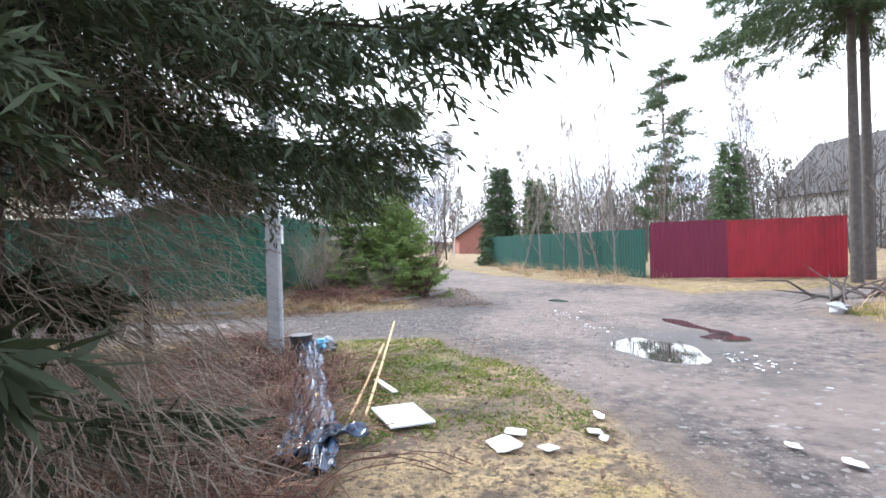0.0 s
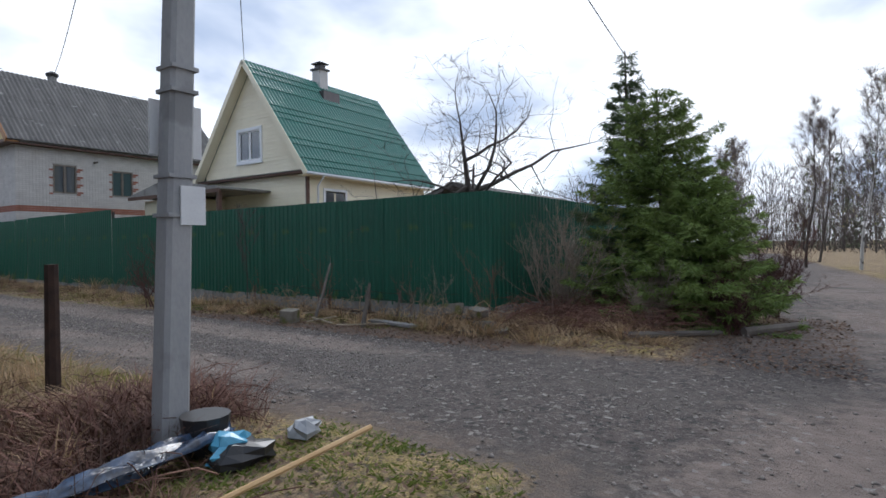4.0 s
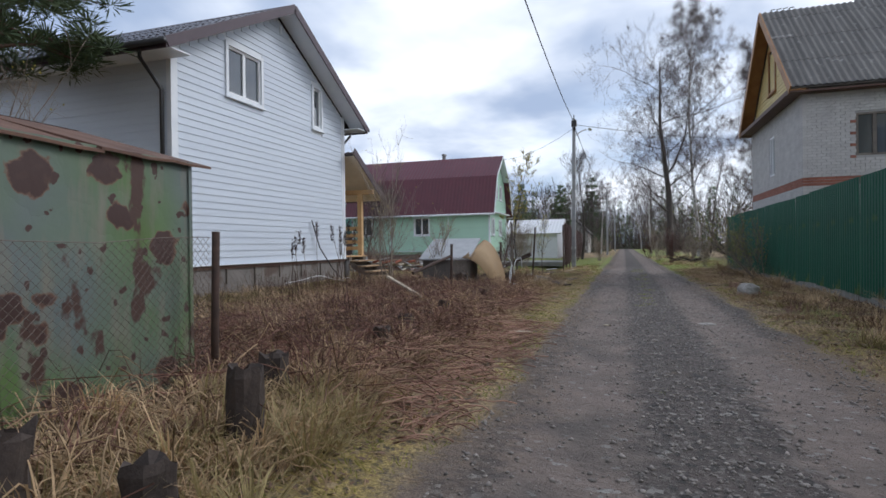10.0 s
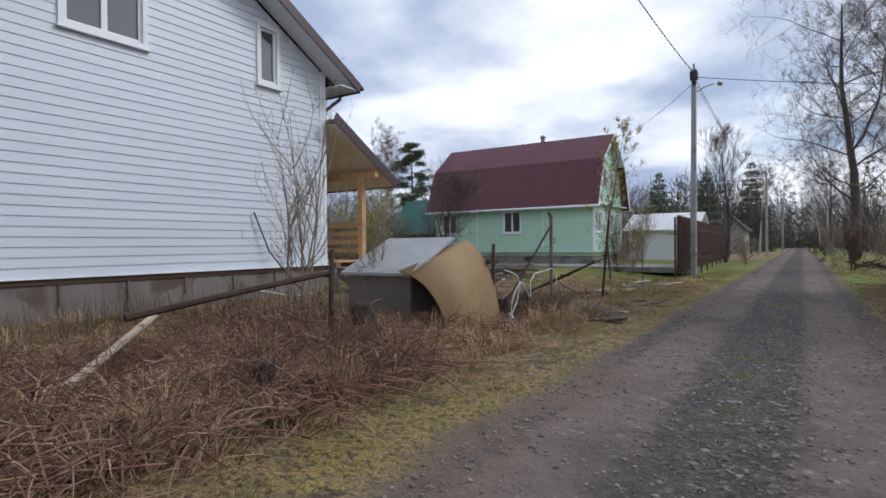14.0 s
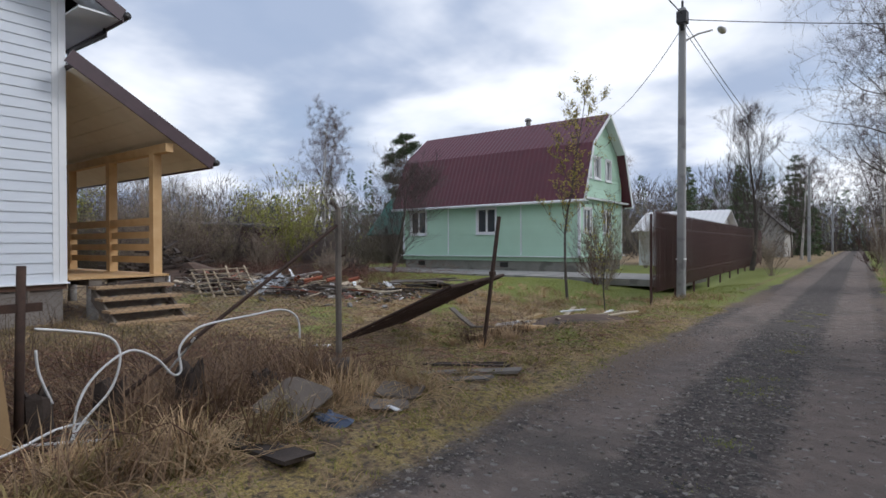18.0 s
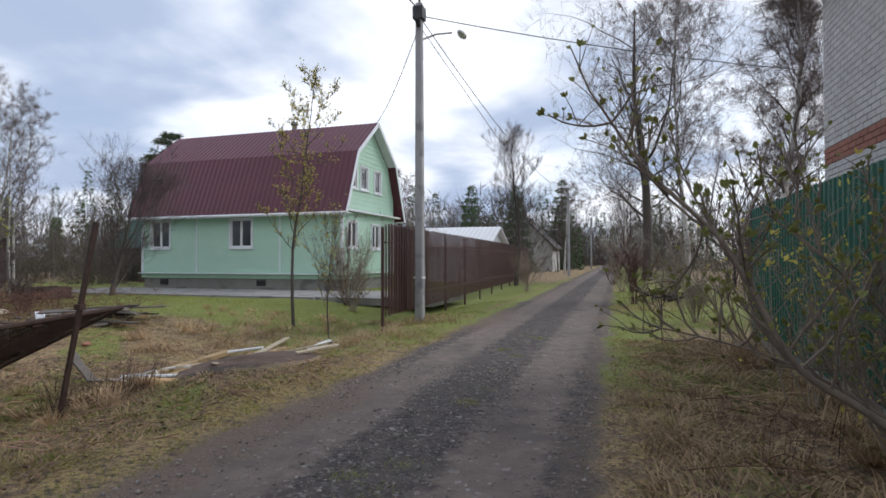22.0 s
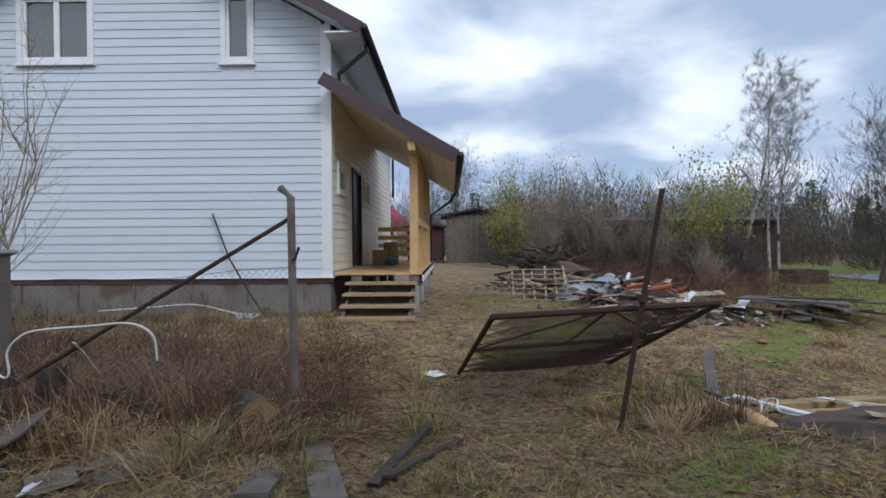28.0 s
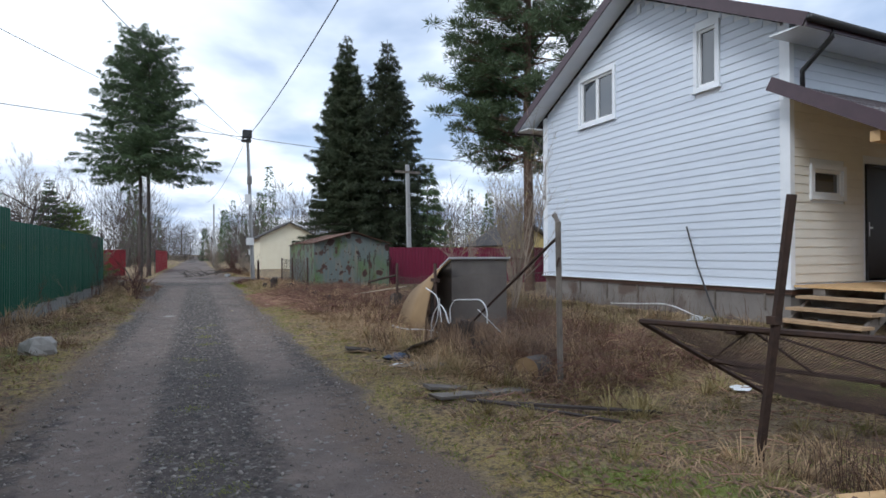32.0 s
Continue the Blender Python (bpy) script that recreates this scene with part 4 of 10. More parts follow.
# ---- the mint house with a gambrel roof ----
def mint_house():
    h = thing("mint_house", "mint-green boarded house under a maroon gambrel roof", "house")
    x0, x1, y0, y1 = -8.75, 1.85, 43.3, 48.9
    zb, zw = 0.93, 3.50
    ym = 46.05
    prof = [(y0 - 0.45, 3.42), (43.95, 6.12), (ym, 7.78), (48.15, 6.12), (y1 + 0.45, 3.42)]
    part("plinth", Build().box(x0 + 0.1, y0 + 0.1, -0.2, x1 - 0.1, y1 - 0.1, 0.62), M_CONC, h, "dark concrete plinth")
    for x in (-7.7, -2.4):
        part("vent", Build().box(x, y0 + 0.06, 0.3, x + 0.45, y0 + 0.098, 0.55), M_BLACK, h)
    holes_s = [(-8.15, -7.1, 2.02, 3.25), (-3.72, -2.62, 2.02, 3.25)]
    holes_e = [(43.75, 44.65, 2.0, 3.1), (46.2, 47.1, 1.98, 3.06)]
    holes_u = [(44.05, 44.6, 4.62, 5.62), (45.0, 45.75, 4.62, 5.62), (46.5, 47.2, 4.62, 5.62)]
    part("wall", wall_boxes("y", y0 + 0.02, y0 + 0.2, x0, x1, 0.62, zw, holes_s), M_MINT, h)
    part("wall", wall_boxes("x", x1 - 0.2, x1 - 0.02, y0 + 0.2, y1, 0.62, zw, holes_e), M_MINT, h)
    part("wall", Build().box(x0, y0 + 0.2, 0.62, x0 + 0.2, y1, zw), M_MINT, h)
    part("wall", Build().box(x0 + 0.2, y1 - 0.2, 0.62, x1 - 0.2, y1, zw), M_MINT, h)

    def under(y):
        ys, zs = [p[0] for p in prof], [p[1] for p in prof]
        return float(np.interp(y, ys, zs)) - 0.12

    g = Build()
    cuts = [y0 + 0.05, 43.95, 44.05, 44.6, 45.0, 45.75, ym, 46.5, 47.2, 48.15, y1 - 0.05]
    for a, c in zip(cuts, cuts[1:]):
        hole = next((u for u in holes_u if u[0] <= (a + c) / 2 <= u[1]), None)
        if hole:
            g.prism([(a, zw), (c, zw), (c, hole[2]), (a, hole[2])], "x", x1 - 0.2, x1 - 0.02)
            g.prism([(a, hole[3]), (c, hole[3]), (c, under(c)), (a, under(a))], "x", x1 - 0.2, x1 - 0.02)
        else:
            g.prism([(a, zw), (c, zw), (c, under(c)), (a, under(a))], "x", x1 - 0.2, x1 - 0.02)
    part("gable", g, M_MINT, h)
    part("gable", Build().prism([(y, z - 0.12) for y, z in prof], "x", x0, x0 + 0.15), M_MINT, h)
    grow = lambda hs: [(a - 0.06, c + 0.06, z0 - 0.06, z1 + 0.06) for a, c, z0, z1 in hs]
    siding(h, M_MINT, "y", y0 + 0.02, -1, x0 + 0.1, x1 - 0.1, zb, zw, 0.205, grow(holes_s))
    siding(h, M_MINT, "x", x1 - 0.02, 1, y0 + 0.1, y1 - 0.1, zb, zw, 0.205, grow(holes_e))
    siding(h, M_MINT, "x", x1 - 0.02, 1, y0 + 0.1, y1 - 0.1, 3.7, 7.6, 0.205, grow(holes_u), top=lambda y: under(y) - 0.05)
    for x, y in ((x0, y0), (x1 - 0.1, y0), (x1 - 0.1, y1 - 0.1), (-5.6, y0 - 0.005), (-1.2, y0 - 0.005)):
        w = 0.1 if y == y0 or y > 44 else 0.04
        part("corner_board", Build().box(x, y - 0.015, zb - 0.02, x + w + 0.015, y + w, zw), M_TRIM, h)
    part("drip_edge", Build().box(x0 - 0.03, y0 - 0.16, 0.82, x1 + 0.16, y0 + 0.02, 0.86), M_TRIM, h, "white drip ledge")
    part("drip_edge", Build().box(x1 - 0.02, y0 + 0.02, 0.82, x1 + 0.16, y1, 0.86), M_TRIM, h)
    part("belt", Build().box(x1 - 0.02, y0 - 0.3, 3.52, x1 + 0.28, y1 + 0.2, 3.60), M_TRIM, h, "white belt ledge")
    for w in holes_s:
        window(h, "y", y0, -1, *w, bars=1, trim=0.07)
    for w in holes_e:
        window(h, "x", x1, 1, *w, bars=1, trim=0.07)
    for w in holes_u:
        window(h, "x", x1, 1, *w, bars=0, trim=0.07)
    xo, xi = x1 + 0.42, x0 - 0.4
    for (ya, za), (yb, zb2) in zip(prof, prof[1:]):
        lowfirst = za < zb2
        o = (xi, ya, za) if lowfirst else (xi, yb, zb2)
        up = Vector((0, yb - ya, zb2 - za)) if lowfirst else Vector((0, ya - yb, za - zb2))
        part("roof", sheet_roof(o, (1, 0, 0), up, xo - xi, up.length, 0.25, 0.022, thick=0.06), M_MAROON, h, "maroon profiled roof sheet")
        part("verge_board", beam(Build(), (xo + 0.01, ya, za - 0.05), (xo + 0.01, yb, zb2 - 0.05), 0.03, 0.16), M_TRIM, h)
        part("soffit", beam(Build(), (x1 + 0.2, ya, za - 0.085), (x1 + 0.2, yb, zb2 - 0.085), 0.4, 0.03), M_TRIM, h)
    part("gutter", Build().tube([(xi, y0 - 0.5, 3.36), (xo, y0 - 0.5, 3.38)], 0.07, 8), M_TRIM, h, "white gutter", smooth=True)
    part("eave_soffit", Build().box(xi, y0 - 0.44, 3.38, xo, y0 + 0.02, 3.41), M_TRIM, h)
    part("chimney", Build().tube([(-2.4, ym + 0.3, 7.4), (-2.4, ym + 0.3, 8.1)], 0.13, 10).tube([(-2.4, ym + 0.3, 8.12), (-2.4, ym + 0.3, 8.25)], [0.2, 0.14], 10), M_CONC, h, "short grey flue with a cap")
    return h


mint_house()


# ---- the white brick house ----
def brick_house():
    h = thing("brick_house", "white silicate-brick house with an old grey slate roof", "house")
    x0, x1, y0, y1 = 15.9, 25.4, 25.5, 32.5
    zt, ym, zr = 5.88, 29.0, 9.6
    holes_s = [(17.3, 18.25, 3.78, 5.06), (19.78, 20.75, 3.78, 5.0)]
    holes_w = [(28.85, 29.6, 3.65, 5.1)]
    part("wall", wall_boxes("y", y0 + 0.03, y0 + 0.38, x0 + 0.03, x1, -0.1, zt, holes_s), M_MORTAR, h)
    part("wall", wall_boxes("x", x0 + 0.03, x0 + 0.38, y0 + 0.38, y1 - 0.03, -0.1, zt, holes_w), M_MORTAR, h)
    part("wall", Build().box(x0 + 0.4, y1 - 0.38, -0.1, x1, y1, zt), M_GREYBRICK, h)
    part("wall", Build().box(x1 - 0.38, y0 + 0.38, -0.1, x1, y1 - 0.38, zt), M_GREYBRICK, h)
    # courses of bricks on the two walls in view
    bl, bh, gap = 0.25, 0.088, 0.012
    white, red = Build(), Build()
    for axis, lo, hi, holes in (("y", x0, x1, holes_s), ("x", y0 + 0.051, y1, holes_w)):
        z, row = 1.6, 0
        while z < zt - 0.02:
            a = lo - (bl / 2 if row % 2 else 0)
            while a < hi:
                p, q = max(a + gap / 2, lo), min(a + bl - gap / 2, hi)
                a += bl
                if q - p < 0.03 or any(e[0] < q - 0.01 and e[1] > p + 0.01 and e[2] < z + bh and e[3] > z for e in holes):
                    for e in holes:
                        if e[2] < z + bh and e[3] > z and q - p > 0.03 and e[0] < q and e[1] > p:
                            for s0, s1 in ((p, min(q, e[0])), (max(p, e[1]), q)):
                                if s1 - s0 > 0.03 and s0 >= p and s1 <= q and (s1 <= e[0] + 0.001 or s0 >= e[1] - 0.001):
                                    (red if row % 4 < 2 and axis == "y" else white).box(*((s0, y0, z, s1, y0 + 0.05, z + bh - gap) if axis == "y" else (x0, s0, z, x0 + 0.05, s1, z + bh - gap)))
                    continue
                near = any(e[0] - 0.14 < p and q < e[1] + 0.14 + bl * 0.6 and e[2] - 0.2 < z < e[3] + 0.1 and (q <= e[0] + 0.01 or p >= e[1] - 0.01) for e in holes)
                band = 2.9 < z < 3.1
                b = red if band or (near and row % 4 < 2 and axis == "y") else white
                b.box(*((p, y0, z, q, y0 + 0.05, z + bh - gap) if axis == "y" else (x0, p, z, x0 + 0.05, q, z + bh - gap)))
            z += bh
            row += 1
    part("brickwork", white, M_GREYBRICK, h, "courses of white silicate bricks")["kind"] = "stuff"
    part("red_brickwork", red, M_REDBRICK, h, "red brick band and window edges")["kind"] = "stuff"
    for w in holes_s:
        window(h, "y", y0, -1, *w, bars=1, trim=0, frame_mat=M_OLDWOOD, sill=False, pane_at=0.07)
    for w in holes_w:
        window(h, "x", x0, -1, *w, bars=1, trim=0, frame_mat=M_PVC, sill=False, pane_at=0.07)
    # boarded gable set back under the roof
    k = (zr - zt) / (ym - (y0 - 0.35))
    gz_ = lambda y: zr - abs(y - ym) * k - 0.12
    part("gable", Build().prism([(y0 - 0.1, zt - 0.1), (y1 + 0.1, zt - 0.1), (ym, zr - 0.15)], "x", x0 + 0.06, x0 + 0.2), M_YELLOWWOOD, h)
    siding(h, M_YELLOWWOOD, "x", x0 + 0.06, -1, y0, y1, zt + 0.15, zr, 0.14, [(28.7, 29.75, 6.72, 8.4)], top=lambda y: gz_(y) - 0.05)
    window(h, "x", x0 + 0.04, -1, 28.8, 29.65, 6.8, 8.3, bars=1, trim=0.1, frame_mat=M_PVC, trim_mat=M_ORANGEWOOD)
    part("belt", Build().box(x0 - 0.42, y0 - 0.3, zt - 0.12, x0 + 0.1, y1 + 0.3, zt + 0.02), M_BROWN, h, "dark boarded gable ledge")
    xo, xi = x0 - 0.42, x1 + 0.35
    for s, ye in ((1, y0 - 0.38), (-1, y1 + 0.38)):
        up = Vector((0, ym - ye, zr - zt + 0.02))
        part("roof", sheet_roof((xo, ye, zt), (1, 0, 0), up, xi - xo, up.length, 0.19, 0.045, 1.6, 0.015, per=6, thick=0.05), M_SLATEROOF, h, "grey wavy asbestos slate, stained")
        part("verge_board", beam(Build(), (xo + 0.0, ye, zt - 0.06), (xo + 0.0, ym, zr - 0.04), 0.04, 0.26), M_ORANGEWOOD, h, "varnished orange verge board")
        part("soffit", beam(Build(), (x0 - 0.2, ye, zt - 0.09), (x0 - 0.2, ym, zr - 0.09), 0.42, 0.03), M_ORANGEWOOD, h)
        part("eave_soffit", Build().box(xo, min(ye, ye + s * 0.42), zt - 0.14, xi, max(ye, ye + s * 0.42), zt - 0.09), M_BROWN, h)
    for x in (15.9, 16.1, 16.3, 16.5, 22.6, 22.8):
        part("ridge_hook", Build().tube([(x, ym, zr), (x - 0.05, ym, zr + 0.12), (x + 0.1, ym, zr + 0.14)], 0.018, 5), M_BLACK, h)
    c = part("chimney", Build().tube([(18.8, ym + 0.4, zr - 0.6), (18.8, ym + 0.4, zr + 0.35)], 0.2, 10), M_CONC, h, "round flue with a black cap")
    part("cap", Build().tube([(18.8, ym + 0.4, zr + 0.36), (18.8, ym + 0.4, zr + 0.5), (18.8, ym + 0.4, zr + 0.62)], [0.26, 0.3, 0.1], 10), M_BLACK, c)
    # porch lamp bracket on the wall
    part("bracket", Build().box(18.95, y0 - 0.35, 5.25, 19.02, y0, 5.32), M_OLDWOOD, h)
    return h


brick_house()


# ---- the cream house with a green roof ----
def cream_house():
    h = thing("cream_house", "cream-boarded house with a steep green metal tile roof", "house")
    x0, x1, y0, y1 = 21.2, 28.6, 13.45, 20.0
    zt, ym, zr = 4.12, 16.72, 8.85
    k = (zr - 4.05) / (ym - 13.05)
    under = lambda y: zr - abs(y - ym) * k - 0.13
    hole = [(16.2, 17.62, 4.85, 6.08)]
    part("wall", wall_boxes("x", x0 + 0.02, x0 + 0.2, y0 + 0.2, y1, -0.1, 4.3), M_CREAM, h)
    part("wall", Build().box(x0, y0 + 0.02, -0.1, x1, y0 + 0.2, 4.2), M_CREAM, h)
    part("wall", Build().box(x0 + 0.2, y1 - 0.2, -0.1, x1, y1, 4.2).box(x1 - 0.2, y0 + 0.2, -0.1, x1, y1 - 0.2, 4.2), M_CREAM, h)
    part("gable", Build().prism([(y0, under(y0)), (ym, zr - 0.13), (y1, under(y1))], "x", x1 - 0.2, x1 - 0.05), M_CREAM, h)
    g = Build()
    cuts = [y0, 16.2, ym, 17.62, y1]
    for a, c in zip(cuts, cuts[1:]):
        if 16.2 <= (a + c) / 2 <= 17.62:
            g.prism([(a, 4.3), (c, 4.3), (c, 4.85), (a, 4.85)], "x", x0 + 0.02, x0 + 0.18)
            g.prism([(a, 6.08), (c, 6.08), (c, under(c)), (a, under(a))], "x", x0 + 0.02, x0 + 0.18)
        else:
            g.prism([(a, 4.3), (c, 4.3), (c, max(4.31, under(c))), (a, max(4.31, under(a)))], "x", x0 + 0.02, x0 + 0.18)
    part("gable", g, M_CREAM, h)
    siding(h, M_CREAM, "x", x0 + 0.02, -1, y0 + 0.1, y1, 2.0, 4.05, 0.15)
    siding(h, M_CREAM, "x", x0 + 0.02, -1, y0, y1, 4.25, zr, 0.15, [(16.1, 17.72, 4.75, 6.18)], top=lambda y: under(y) - 0.04)
    siding(h, M_CREAM, "y", y0 + 0.02, -1, x0 + 0.1, x1, 2.0, 4.0, 0.15, [(22.0, 23.3, 2.2, 3.55)])
    part("corner_board", Build().box(x0 - 0.01, y0 - 0.01, 1.8, x0 + 0.1, y0 + 0.1, 4.1), M_BROWN, h)
    window(h, "x", x0, -1, *hole[0], bars=1, trim=0.12)
    window(h, "y", y0, -1, 22.1, 23.2, 2.3, 3.45, bars=1, trim=0.1, pane_at=0.015)
    part("belt", Build().box(x0 - 0.3, y0 - 0.3, 4.06, x0 + 0.05, y1 + 0.2, 4.14), M_BROWN, h, "brown ledge under the gable")
    part("belt_cap", Build().prism([(x0 - 0.34, 4.141), (x0 + 0.04, 4.145), (x0 + 0.04, 4.24)], "y", y0 - 0.32, y1 + 0.2), M_CONC, h)
    xo, xi = x0 - 0.42, x1 + 0.4
    for ye in (13.05, 2 * ym - 13.05):
        up = Vector((0, ym - ye, zr - 4.05))
        part("roof", sheet_roof((xo, ye, 4.05), (1, 0, 0), up, xi - xo, up.length, 0.183, 0.03, 0.35, 0.028, per=6, thick=0.05), M_TEALROOF, h, "green metal tile roof slope")
        part("verge_board", beam(Build(), (xo - 0.01, ye, 3.99), (xo - 0.01, ym, zr - 0.05), 0.035, 0.2), M_CREAM, h, "cream verge board")
        part("soffit", beam(Build(), (x0 - 0.2, ye, 3.95), (x0 - 0.2, ym, zr - 0.1), 0.4, 0.03), M_CREAM, h)
        part("eave_soffit", Build().box(xo, min(ye, ye + (0.4 if ye < ym else -0.4)), 3.93, xi, max(ye, ye + (0.4 if ye < ym else -0.4)), 3.96), M_CREAM, h)
    part("gutter", Build().tube([(xo, 12.97, 4.0), (xi, 12.97, 3.97)], 0.06, 8), M_TRIM, h, smooth=True)
    part("downpipe", Build().tube([(21.6, 12.97, 3.95), (21.6, 13.3, 3.6), (21.6, 13.35, 0.2)], 0.045, 8), M_TRIM, h, smooth=True)
    c = part("chimney", Build().box(24.75, ym - 0.25, 7.9, 25.25, ym + 0.25, 9.45), M_GREYBRICK, h, "grey brick chimney with a dark cap")
    part("cap", Build().box(24.68, ym - 0.32, 9.45, 25.32, ym + 0.32, 9.53).box(24.85, ym - 0.2, 9.53, 25.15, ym + 0.2, 9.75).box(24.72, ym - 0.3, 9.75, 25.28, ym + 0.3, 9.80), M_BLACK, c)
    part("flashing", Build().box(24.5, ym - 0.75, 7.85, 25.5, ym - 0.1, 8.35, pose(0, 0, 0)), M_PLUMROOF, c)
    # enclosed porch in front of the gable
    p = part("porch", Build().box(19.4, 18.6, -0.1, x0, 21.8, 3.3), M_CREAM, h, "cream porch with a low hipped roof")
    part("porch_roof", Build().prism([(15.6, 3.45), (15.6, 3.52), (18.6, 3.9), (19.8, 3.95), (22.2, 3.5), (22.2, 3.42)], "x", 18.9, x0 + 0.02), M_CONC, p)
    part("porch_fascia", Build().box(18.88, 15.6, 3.32, 18.92, 22.2, 3.46), M_BROWN, p)
    for y in (15.8, 17.2):
        part("post", Build().box(19.0, y, -0.1, 19.14, y + 0.14, 3.4), M_BROWN, p)
    part("porch_door", Build().box(x0 - 0.06, 16.3, 0.2, x0 - 0.01, 17.3, 2.9), M_ORANGEWOOD, p)
    return h


cream_house()


# ---- fences ----
def corrugated(length, z0, z1, pitch=0.14, deep=0.022):
    """One sheet in the xz plane, trapezoid ribs standing upright."""
    bm = Build()
    pts, x = [], 0.0
    while x < length - 1e-4:
        for dx, h in ((0.0, 0), (0.055, 0), (0.075, deep), (0.12, deep)):
            if x + dx < length:
                pts.append((x + dx, h))
        x += pitch
    pts.append((length, 0))
    back = [(a, h - 0.004) for a, h in reversed(pts)]
    for (a, h), (b, k) in zip(pts, pts[1:]):
        bm.quad((a, -h, z0), (b, -k, z0), (b, -k, z1), (a, -h, z1))
        bm.quad((b, -k + 0.004, z0), (a, -h + 0.004, z0), (a, -h + 0.004, z1), (b, -k + 0.004, z1))
    return bm


def sheet_fence(name, label, runs, material, width=1.15, post_mat=None, rails=True, slate=None):
    """Runs: (x0, y0, x1, y1, bottom, top at the start, top at the end)."""
    f = thing(name, label, "fence", kind="thing")
    for x0, y0, x1, y1, zb, za, zc in runs:
        d = Vector((x1 - x0, y1 - y0, 0))
        n = max(1, round(d.length / width))
        w = d.length / n
        turn = math.degrees(math.atan2(d.y, d.x))
        shared = {}
        for k in range(n):
            t = k / n
            top = round((za + (zc - za) * t) * 40) / 40
            key = top
            if key not in shared:
                shared[key] = corrugated(w + 0.03, zb, top).mesh("sheet", material)
            o = part("sheet", shared[key], material, f)
            o.matrix_basis = pose(x0 + d.x * t, y0 + d.y * t, 0.004 * (k % 2) - 0.002, 0.25 * (k % 3 - 1), 0, turn)
        for k in range(n // 2 + 1):
            t = min(1.0, 2 * k / n)
            px, py = x0 + d.x * t, y0 + d.y * t
            nx, ny = -d.y / d.length * 0.06, d.x / d.length * 0.06
            part("post", Build().box(-0.03, -0.03, -0.3, 0.03, 0.03, min(za, zc) - 0.05, pose(px + nx, py + ny, 0, 0, 0, turn)), post_mat or M_BLACK, f)
        if slate:
            m = max(1, round(d.length / 0.7))
            sm = slate_strip(d.length / m + 0.02)
            for k in range(m):
                o = part("slate", sm, M_SLATE, f)
                o.matrix_basis = pose(x0 + d.x * k / m, y0 + d.y * k / m, zb - 0.02 * (k % 3), 1.5 * (k % 4 - 1.5), 0.6 * (k % 3 - 1), turn)
    return f


def slate_strip(length):
    bm = Build()
    n = 16
    for k in range(n):
        a, b = length * k / n, length * (k + 1) / n
        h, g = 0.02 * math.cos(k * 2 * math.pi / 4), 0.02 * math.cos((k + 1) * 2 * math.pi / 4)
        bm.quad((a, -0.03 - h, -0.45), (b, -0.03 - g, -0.45), (b, -0.03 - g, 0.06), (a, -0.03 - h, 0.06))
        bm.quad((b, -0.022 - g, -0.45), (a, -0.022 - h, -0.45), (a, -0.022 - h, 0.06), (b, -0.022 - g, 0.06))
    return bm.mesh("slate", M_SLATE)


sheet_fence("green_fence", "dark green corrugated steel fence on grey slate strips", [
    (14.87, 15.0, 14.87, 1.96, 0.17, 2.2, 2.2), (15.1, 22.0, 14.87, 15.03, 0.12, 2.45, 2.45),
    (15.1, 33.6, 15.12, 22.12, 0.10, 2.35, 2.42), (14.9, 1.94, 27.0, 1.5, 0.17, 2.2, 2.2), (19.5, 33.7, 15.1, 33.62, 0.1, 2.35, 2.35)], M_GREENF, slate=True)
M_RED = mat("red_fence_sheet", (0.34, 0.016, 0.03), (0.29, 0.013, 0.026), rough=0.45, scale=1.2, fine=20, bump=0.04, c=(0.25, 0.013, 0.022), c_at=0.55, c_scale=1.5)
M_WINE = mat("wine_fence_sheet", (0.17, 0.014, 0.045), (0.14, 0.012, 0.038), rough=0.45, scale=1.2, fine=20, bump=0.04)
sheet_fence("red_fence", "bright red and wine-red sheet fence at the crossing", [(16.95, -11.0, 15.6, -13.7, 0.05, 1.78, 1.80), (14.0, -18.0, 13.9, -34.0, 0.05, 1.8, 1.8)], M_RED)
sheet_fence("wine_fence", "wine-red sheet fence beside bare saplings", [(18.0, -9.1, 16.97, -10.98, 0.05, 1.80, 1.80)], M_WINE)
M_FADED = mat("faded_green_sheet", (0.012, 0.10, 0.075), (0.02, 0.075, 0.06), rough=0.55, scale=1, fine=10, bump=0.05, c=(0.10, 0.15, 0.12), c_at=0.66, c_scale=0.8)
sheet_fence("faded_green_fence", "faded green sheet fence behind bare shrubs", [(31.0, -6.3, 18.2, -9.0, 0.05, 1.55, 1.6), (31.1, -6.4, 36, -14, 0.05, 1.5, 1.5)], M_FADED)
sheet_fence("wine_fence", "wine-red fence behind the iron shed", [(3.8, 7.4, -6.0, 9.0, 0.2, 1.75, 1.75)], M_WINE)


